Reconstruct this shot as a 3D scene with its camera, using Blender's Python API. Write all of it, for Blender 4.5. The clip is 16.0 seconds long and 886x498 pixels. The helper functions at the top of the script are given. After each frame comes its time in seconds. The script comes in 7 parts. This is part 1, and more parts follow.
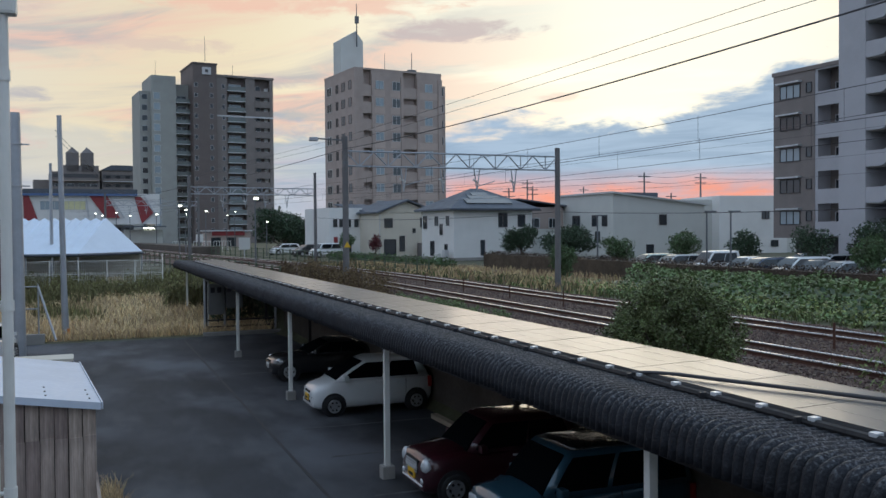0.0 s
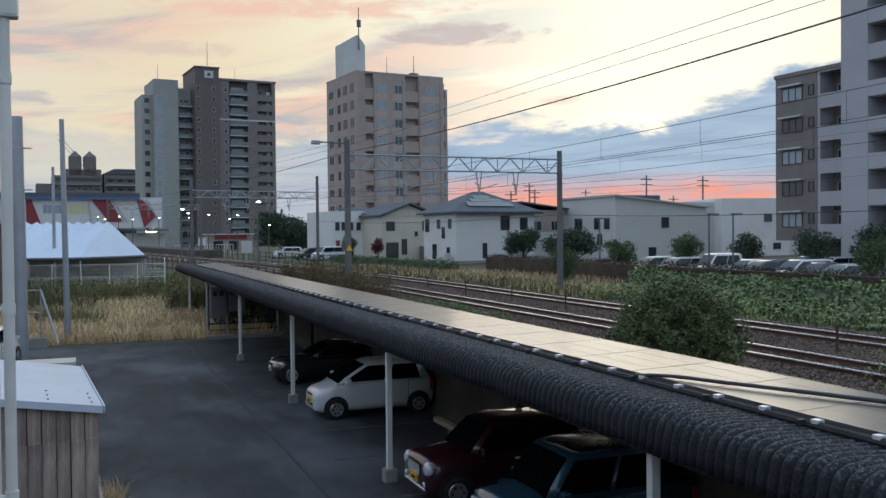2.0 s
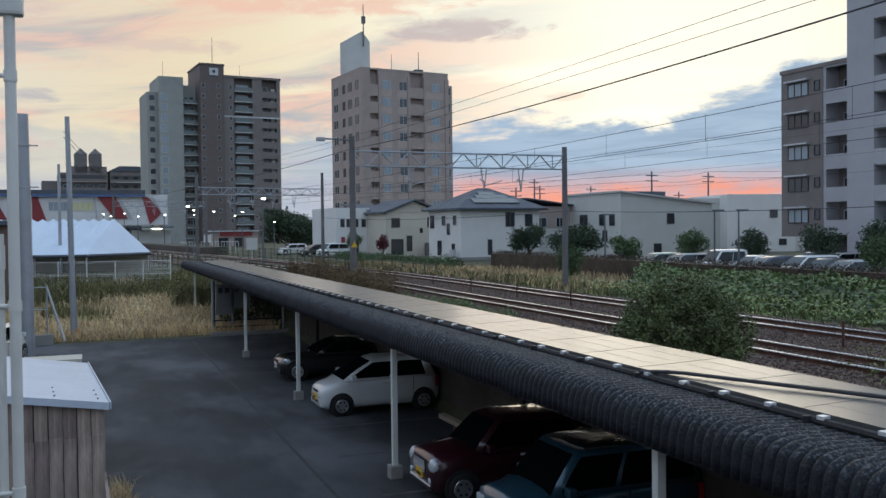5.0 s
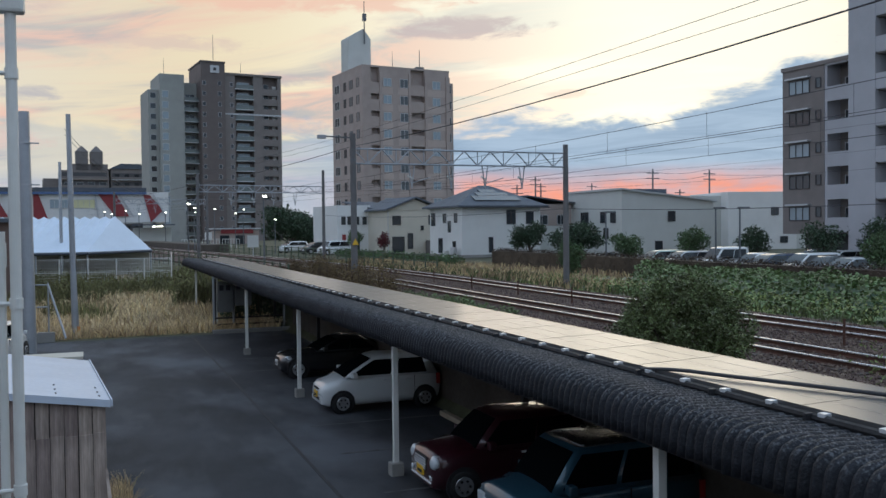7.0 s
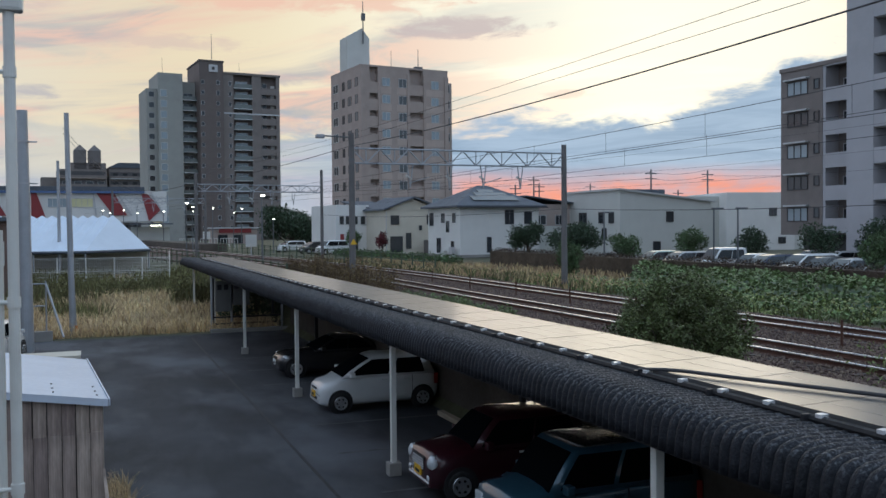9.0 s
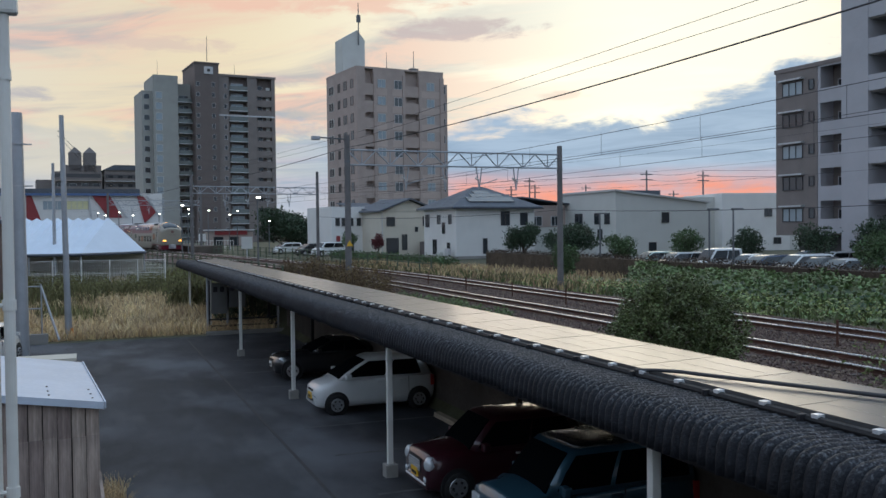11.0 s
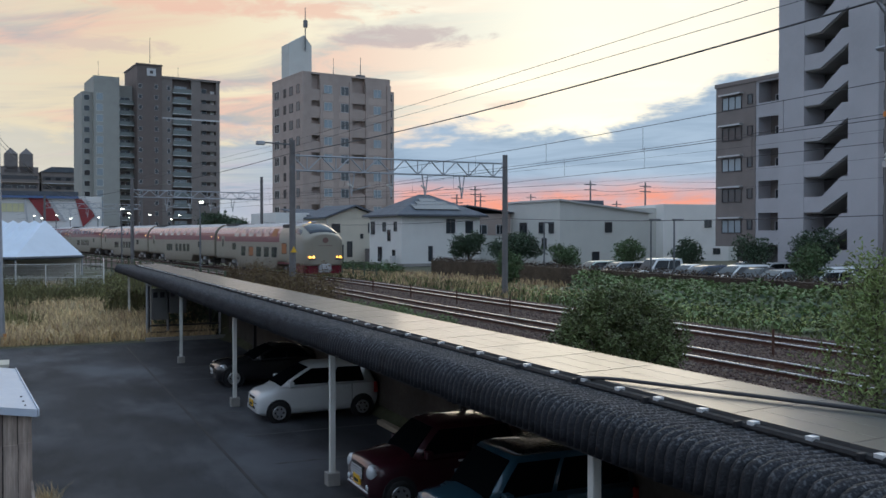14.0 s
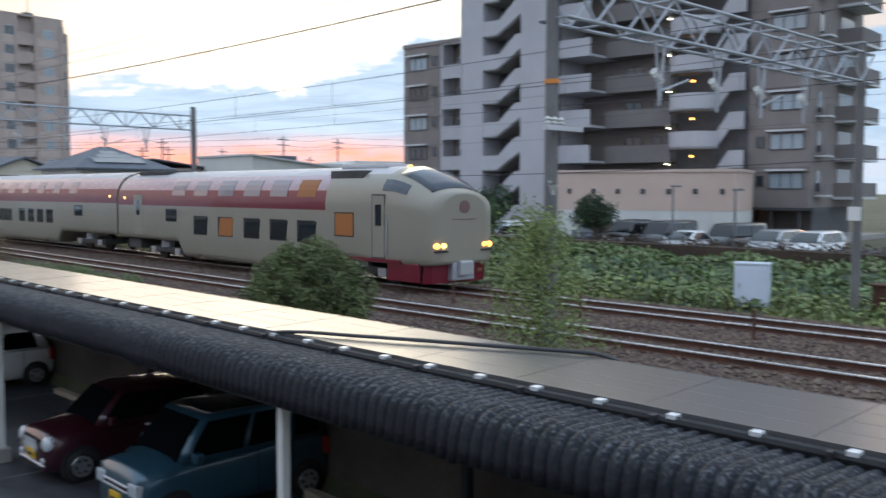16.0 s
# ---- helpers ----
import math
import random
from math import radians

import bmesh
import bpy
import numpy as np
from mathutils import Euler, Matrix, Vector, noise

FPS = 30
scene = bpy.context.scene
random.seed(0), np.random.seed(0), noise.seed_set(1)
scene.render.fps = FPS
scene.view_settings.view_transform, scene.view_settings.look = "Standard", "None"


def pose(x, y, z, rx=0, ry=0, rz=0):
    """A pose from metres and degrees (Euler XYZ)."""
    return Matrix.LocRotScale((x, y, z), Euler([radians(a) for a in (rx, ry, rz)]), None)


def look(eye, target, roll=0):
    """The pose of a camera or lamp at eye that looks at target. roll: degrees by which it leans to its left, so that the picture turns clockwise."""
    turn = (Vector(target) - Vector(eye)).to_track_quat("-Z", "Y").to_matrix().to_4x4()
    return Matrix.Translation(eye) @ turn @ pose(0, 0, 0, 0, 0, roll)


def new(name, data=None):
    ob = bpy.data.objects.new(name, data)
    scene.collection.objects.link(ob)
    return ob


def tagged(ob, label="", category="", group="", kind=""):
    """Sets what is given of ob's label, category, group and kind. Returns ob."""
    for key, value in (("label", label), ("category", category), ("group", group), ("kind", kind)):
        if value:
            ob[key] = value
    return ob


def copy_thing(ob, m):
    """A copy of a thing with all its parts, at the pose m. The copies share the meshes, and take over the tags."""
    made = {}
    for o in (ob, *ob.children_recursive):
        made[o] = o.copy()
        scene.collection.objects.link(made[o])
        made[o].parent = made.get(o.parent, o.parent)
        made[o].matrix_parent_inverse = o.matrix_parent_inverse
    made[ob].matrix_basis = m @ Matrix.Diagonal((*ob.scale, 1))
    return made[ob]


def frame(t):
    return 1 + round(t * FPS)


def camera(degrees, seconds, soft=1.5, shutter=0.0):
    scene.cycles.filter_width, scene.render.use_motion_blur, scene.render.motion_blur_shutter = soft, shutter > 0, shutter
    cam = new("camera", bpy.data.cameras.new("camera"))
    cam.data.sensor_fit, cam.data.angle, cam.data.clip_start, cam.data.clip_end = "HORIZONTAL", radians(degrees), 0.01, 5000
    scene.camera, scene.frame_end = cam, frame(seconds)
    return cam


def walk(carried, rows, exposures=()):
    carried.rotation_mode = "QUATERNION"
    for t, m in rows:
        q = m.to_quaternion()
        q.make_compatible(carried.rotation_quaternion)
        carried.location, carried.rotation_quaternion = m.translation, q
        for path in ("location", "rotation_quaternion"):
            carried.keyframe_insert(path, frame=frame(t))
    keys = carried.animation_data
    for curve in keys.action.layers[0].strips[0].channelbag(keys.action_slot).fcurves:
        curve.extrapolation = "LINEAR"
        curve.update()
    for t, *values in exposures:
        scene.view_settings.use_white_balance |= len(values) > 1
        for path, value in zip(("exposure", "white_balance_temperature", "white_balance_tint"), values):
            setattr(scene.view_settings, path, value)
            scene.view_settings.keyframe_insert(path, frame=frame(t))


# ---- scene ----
cam = camera(52.21, 16.0, soft=1.5, shutter=0.35)
# seconds, x, y, z, yaw, pitch, roll: a hand-held stand on a balcony, panning after the train
ROWS = [
    (0.0, 0.000, 0.000, 5.000, -21.60, -1.20, 0.45),
    (0.5, 0.006, 0.006, 4.996, -21.47, -1.06, 0.51),
    (1.0, 0.006, 0.006, 4.996, -21.44, -1.01, 0.54),
    (1.5, 0.006, 0.006, 4.996, -21.39, -0.99, 0.56),
    (2.0, 0.006, 0.006, 4.996, -21.46, -1.00, 0.54),
    (2.5, 0.006, 0.006, 4.996, -21.43, -1.06, 0.54),
    (3.0, 0.006, 0.006, 4.996, -21.28, -1.13, 0.62),
    (3.5, 0.006, 0.006, 4.996, -21.22, -1.14, 0.67),
    (4.0, 0.006, 0.006, 4.996, -21.15, -1.11, 0.60),
    (6.5, 0.006, 0.006, 4.996, -21.13, -1.41, 0.70),
    (7.0, 0.006, 0.006, 4.996, -21.08, -1.37, 0.64),
    (7.5, 0.006, 0.006, 4.996, -21.05, -1.35, 0.67),
    (8.0, 0.006, 0.006, 4.996, -21.03, -1.35, 0.64),
    (8.5, 0.006, 0.006, 4.996, -21.08, -1.36, 0.52),
    (9.0, 0.006, 0.006, 4.996, -21.19, -1.38, 0.49),
    (11.5, 0.006, 0.006, 4.996, -21.50, -1.25, 0.63),
    (12.0, 0.006, 0.006, 4.996, -21.64, -1.19, 0.49),
    (12.5, 0.006, 0.006, 4.996, -21.86, -1.13, 0.43),
    (13.0, 0.006, 0.006, 4.996, -22.60, -1.10, 0.22),
    (13.5, 0.006, 0.006, 4.996, -23.73, -0.85, -0.04),
    (14.0, 0.015, 0.007, 4.991, -24.90, -0.83, -0.01),
    (14.5, 0.027, 0.008, 4.992, -25.98, -1.04, 0.15),
    (15.0, 0.038, -0.013, 4.988, -28.73, -1.45, 0.08),
    (15.5, 0.042, -0.037, 4.989, -35.05, -2.50, -0.33),
    (16.0, 0.026, -0.122, 4.991, -44.08, -3.61, -0.17),
]
walk(cam, [(t, pose(x, y, z, 90 + pitch, roll, yaw)) for t, x, y, z, yaw, pitch, roll in ROWS],
     [(0.0, 0.1, 5900, 2), (14.5, 0.08, 5900, 2), (15.0, 0.08, 5900, 2), (15.5, 0.26, 5950, 2), (16.0, 0.8, 6150, 3)])

# ---- light ----
SUN_AZ, SUN_EL = 37.0, 4.0      # degrees clockwise from +y, degrees above the horizon


def build_world():
    world = bpy.data.worlds.new("dusk_sky")
    scene.world = world
    world.use_nodes = True
    nt = world.node_tree
    nt.nodes.clear()
    N, L = nt.nodes.new, nt.links.new

    def val(v):
        n = N("ShaderNodeValue")
        n.outputs[0].default_value = v
        return n.outputs[0]

    def m(op, a, b=None, c=None, clamp=False):
        n = N("ShaderNodeMath")
        n.operation, n.use_clamp = op, clamp
        for i, s in enumerate((a, b, c)):
            if s is None:
                continue
            if isinstance(s, (int, float)):
                n.inputs[i].default_value = s
            else:
                L(s, n.inputs[i])
        return n.outputs[0]

    def step(x, lo, hi):
        n = N("ShaderNodeMapRange")
        n.interpolation_type = "SMOOTHSTEP"
        L(x, n.inputs[0])
        for i, s in ((1, lo), (2, hi)):
            if isinstance(s, (int, float)):
                n.inputs[i].default_value = s
            else:
                L(s, n.inputs[i])
        return n.outputs[0]

    def mix(f, a, b):
        n = N("ShaderNodeMix")
        n.data_type = "RGBA"
        for i, s in ((0, f), (6, a), (7, b)):
            if isinstance(s, (int, float)):
                n.inputs[i].default_value = s
            elif isinstance(s, tuple):
                n.inputs[i].default_value = (*s, 1)
            else:
                L(s, n.inputs[i])
        return n.outputs[2]

    def noise_tex(vec, scale, detail=5, rough=0.55, dist=0.0):
        n = N("ShaderNodeTexNoise")
        L(vec, n.inputs["Vector"])
        n.inputs["Scale"].default_value, n.inputs["Detail"].default_value = scale, detail
        n.inputs["Roughness"].default_value, n.inputs["Distortion"].default_value = rough, dist
        return n.outputs["Fac"]

    co = N("ShaderNodeTexCoord").outputs["Generated"]
    sep = N("ShaderNodeSeparateXYZ")
    L(co, sep.inputs[0])
    x, y, z = sep.outputs
    a = radians(SUN_AZ)
    # el: elevation in degrees; off: degrees round from the sun, positive clockwise
    el = m("MULTIPLY", m("ARCSINE", z), 57.296)
    across = m("SUBTRACT", m("MULTIPLY", x, math.cos(a)), m("MULTIPLY", y, math.sin(a)))
    along = m("ADD", m("MULTIPLY", x, math.sin(a)), m("MULTIPLY", y, math.cos(a)))
    off = m("MULTIPLY", m("ARCTAN2", across, along), 57.296)
    away = m("ABSOLUTE", off)
    # flat cloud plane seen in perspective
    den = m("ADD", m("MAXIMUM", z, 0.0), 0.10)
    pl = N("ShaderNodeCombineXYZ")
    L(m("DIVIDE", across, den), pl.inputs[0])
    L(m("DIVIDE", along, den), pl.inputs[1])
    flat = N("ShaderNodeMapping")
    L(pl.outputs[0], flat.inputs[0])
    flat.inputs["Scale"].default_value = (0.55, 1.0, 1)
    flat.inputs["Rotation"].default_value = (0, 0, radians(18))
    cl_big = noise_tex(flat.outputs[0], 0.9, 6, 0.55, 0.6)
    cl_fine = noise_tex(flat.outputs[0], 2.3, 7, 0.6, 0.8)
    ang = N("ShaderNodeCombineXYZ")
    L(m("MULTIPLY", off, 0.05), ang.inputs[0])
    L(m("MULTIPLY", el, 0.16), ang.inputs[1])
    edge = noise_tex(ang.outputs[0], 3.0, 7, 0.6, 0.3)

    sky = N("ShaderNodeTexSky")
    sky.sky_type, sky.sun_disc = "NISHITA", False
    sky.sun_elevation, sky.sun_rotation = radians(SUN_EL), radians(SUN_AZ)
    clear = mix(1.0, (0, 0, 0), sky.outputs[0])
    scale_n = N("ShaderNodeVectorMath")
    scale_n.operation = "SCALE"
    L(clear, scale_n.inputs[0])
    scale_n.inputs[3].default_value = 0.10
    # high thin veil lit by the low sun: white near the sun, cream further round, blue-grey behind
    near = step(away, 34.0, 4.0)
    mid = step(away, 95.0, 22.0)
    behind = (0.66, 0.79, 1.00)
    veil = mix(mid, behind, (0.92, 0.70, 0.45))
    veil = mix(near, veil, (1.18, 1.08, 0.88))
    high = step(el, 12.0, 40.0)
    veil = mix(m("MULTIPLY", high, 0.88), veil, (0.55, 0.70, 0.93))
    base = mix(0.88, scale_n.outputs[0], veil)
    # pink and grey streaks
    streak = m("MULTIPLY", m("MULTIPLY", step(cl_big, 0.43, 0.55), m("SUBTRACT", 1.0, m("MULTIPLY", high, 0.7))), m("SUBTRACT", 1.0, m("MULTIPLY", step(away, 26.0, 3.0), 0.85)))
    tone = mix(step(cl_fine, 0.42, 0.60), (0.86, 0.50, 0.40), (0.46, 0.41, 0.42))
    base = mix(m("MULTIPLY", streak, 0.80), base, tone)
    # single drifting clouds: degrees round and up, half widths, greyness, density
    torn = noise_tex(ang.outputs[0], 8.0, 7, 0.62, 0.5)
    for o, e, wo, we, grey, dens in ((-24, 13.8, 9, 0.6, 0.1, 0.75), (-14.5, 12.3, 4.6, 0.65, 0.75, 0.8), (-40.5, 8.0, 1.6, 0.4, 1.0, 0.8), (-43, 5.4, 3.2, 0.8, 0.0, 0.6), (-26, 9.2, 2.4, 0.45, 0.9, 0.6),
                                     (-25.5, 6.3, 3.2, 0.5, 0.5, 0.6), (-33, 11.2, 5, 0.5, 0.6, 0.5), (-43, 13.0, 4, 0.8, 0.7, 0.5), (-8.0, 8.2, 1.5, 0.3, 0.3, 0.4)):
        dx, dz = m("DIVIDE", m("SUBTRACT", off, o), wo), m("DIVIDE", m("SUBTRACT", el, e), we)
        q = m("ADD", m("ADD", m("MULTIPLY", dx, dx), m("MULTIPLY", dz, dz)), m("MULTIPLY", m("SUBTRACT", torn, 0.5), 5.0))
        g = grey
        base = mix(m("MULTIPLY", step(q, 1.5, 0.0), dens), base, tuple(p * (1 - g) + k * g for p, k in zip((0.92, 0.52, 0.38), (0.50, 0.44, 0.45))))
    # low band of glow, then the grey-blue bank above it
    glow = step(el, 4.0, 2.2)
    glow_col = mix(step(away, 26.0, 10.0), (0.46, 0.47, 0.54), (0.98, 0.34, 0.21))
    top = m("ADD", m("ADD", 7.0, m("MULTIPLY", step(off, -3.0, 7.0), 3.4)), m("MULTIPLY", m("SUBTRACT", edge, 0.5), 7.0))
    bank = step(el, top, m("SUBTRACT", top, 1.3))
    thin = step(off, -38.0, -14.0)
    bank_col = mix(step(cl_fine, 0.35, 0.65), (0.40, 0.48, 0.60), (0.30, 0.38, 0.50))
    base = mix(m("MULTIPLY", bank, m("ADD", 0.30, m("MULTIPLY", thin, 0.66))), base, bank_col)
    breaks = m("MULTIPLY", glow, m("ADD", 0.45, m("MULTIPLY", step(edge, 0.40, 0.62), 0.5)))
    base = mix(breaks, base, glow_col)
    base = mix(step(el, 0.2, -1.5), base, (0.16, 0.16, 0.18))
    bg = N("ShaderNodeBackground")
    L(base, bg.inputs[0])
    bg.inputs[1].default_value = 1.0
    out = N("ShaderNodeOutputWorld")
    L(bg.outputs[0], out.inputs[0])


build_world()
sun = new("sun", bpy.data.lights.new("sun", "SUN"))
sun.data.energy, sun.data.angle, sun.data.color = 0.5, radians(45), (1.0, 0.74, 0.52)
_a, _e = radians(SUN_AZ), radians(SUN_EL + 4)
sun.matrix_world = look((math.sin(_a) * 80, math.cos(_a) * 80, 80 * math.tan(_e)), (0, 0, 0))


# ---- materials ----
def mat(name, col, rough=0.7, metal=0.0, var=0.25, scale=1.5, fine=18.0, bump=0.15, spec=0.5, alpha_random=0.0, stretch=(1, 1, 1), dirt=0.0, coat=0.0, island=0.0):
    """Procedural surface: col varied at two scales, worn roughness and a fine relief."""
    ma = bpy.data.materials.new(name)
    ma.use_nodes = True
    nt = ma.node_tree
    N, L = nt.nodes.new, nt.links.new
    b = nt.nodes["Principled BSDF"]
    b.inputs["Roughness"].default_value, b.inputs["Metallic"].default_value = rough, metal
    b.inputs["Specular IOR Level"].default_value = spec
    b.inputs["Coat Weight"].default_value = coat
    b.inputs["Coat Roughness"].default_value = 0.06
    geo = N("ShaderNodeTexCoord")
    mp = N("ShaderNodeMapping")
    L(geo.outputs["Object"], mp.inputs[0])
    mp.inputs["Scale"].default_value = stretch

    def nz(sc, det):
        n = N("ShaderNodeTexNoise")
        L(mp.outputs[0], n.inputs["Vector"])
        n.inputs["Scale"].default_value, n.inputs["Detail"].default_value, n.inputs["Roughness"].default_value = sc, det, 0.6
        return n.outputs["Fac"]
    big, small = nz(scale, 4), nz(fine, 5)

    def mx(f, a, c, mode="MIX"):
        n = N("ShaderNodeMix")
        n.data_type, n.blend_type = "RGBA", mode
        for i, s in ((0, f), (6, a), (7, c)):
            if isinstance(s, (int, float)):
                n.inputs[i].default_value = s
            elif isinstance(s, tuple):
                n.inputs[i].default_value = (*s[:3], 1)
            else:
                L(s, n.inputs[i])
        return n.outputs[2]

    def rng(x, lo, hi, a, c):
        n = N("ShaderNodeMapRange")
        L(x, n.inputs[0])
        for i, v in ((1, lo), (2, hi), (3, a), (4, c)):
            n.inputs[i].default_value = v
        return n.outputs[0]
    dark = tuple(max(0, v * (1 - var)) for v in col)
    light = tuple(min(1, v * (1 + var)) for v in col)
    c = mx(rng(big, 0.3, 0.7, 0, 1), dark, light)
    c = mx(rng(small, 0.3, 0.7, 0, 0.5), c, tuple(v * (1 - 0.7 * var) for v in col))
    if dirt:
        c = mx(rng(nz(scale * 0.37, 6), 0.52, 0.66, 0, dirt), c, tuple(v * 0.45 + 0.01 for v in col))
    if alpha_random or island:
        src = N("ShaderNodeObjectInfo").outputs["Random"] if alpha_random else N("ShaderNodeNewGeometry").outputs["Random Per Island"]
        k = alpha_random or island
        hs = N("ShaderNodeHueSaturation")
        L(c, hs.inputs["Color"])
        L(rng(src, 0, 1, 1 - k, 1 + k), hs.inputs["Value"])
        L(rng(src, 0, 1, 0.5 - 0.05 * k, 0.5 + 0.05 * k), hs.inputs["Hue"])
        c = hs.outputs[0]
    L(c, b.inputs["Base Color"])
    L(rng(small, 0.25, 0.75, max(0.02, rough - 0.12), min(1, rough + 0.1)), b.inputs["Roughness"])
    if bump:
        bp = N("ShaderNodeBump")
        bp.inputs["Strength"].default_value, bp.inputs["Distance"].default_value = bump, 0.02
        L(small, bp.inputs["Height"])
        L(bp.outputs[0], b.inputs["Normal"])
    return ma


def glowing(name, col, strength):
    ma = bpy.data.materials.new(name)
    ma.use_nodes = True
    b = ma.node_tree.nodes["Principled BSDF"]
    b.inputs["Base Color"].default_value = (*col, 1)
    b.inputs["Emission Color"].default_value = (*col, 1)
    b.inputs["Emission Strength"].default_value = strength
    return ma


def glassy(name, col, rough=0.05, coat=0.5):
    """Tinted window glass over a dark interior."""
    ma = bpy.data.materials.new(name)
    ma.use_nodes = True
    b = ma.node_tree.nodes["Principled BSDF"]
    b.inputs["Base Color"].default_value = (*col, 1)
    b.inputs["Roughness"].default_value = rough
    b.inputs["Specular IOR Level"].default_value = 0.5
    b.inputs["Coat Weight"].default_value = coat
    b.inputs["Coat Roughness"].default_value = 0.03
    return ma


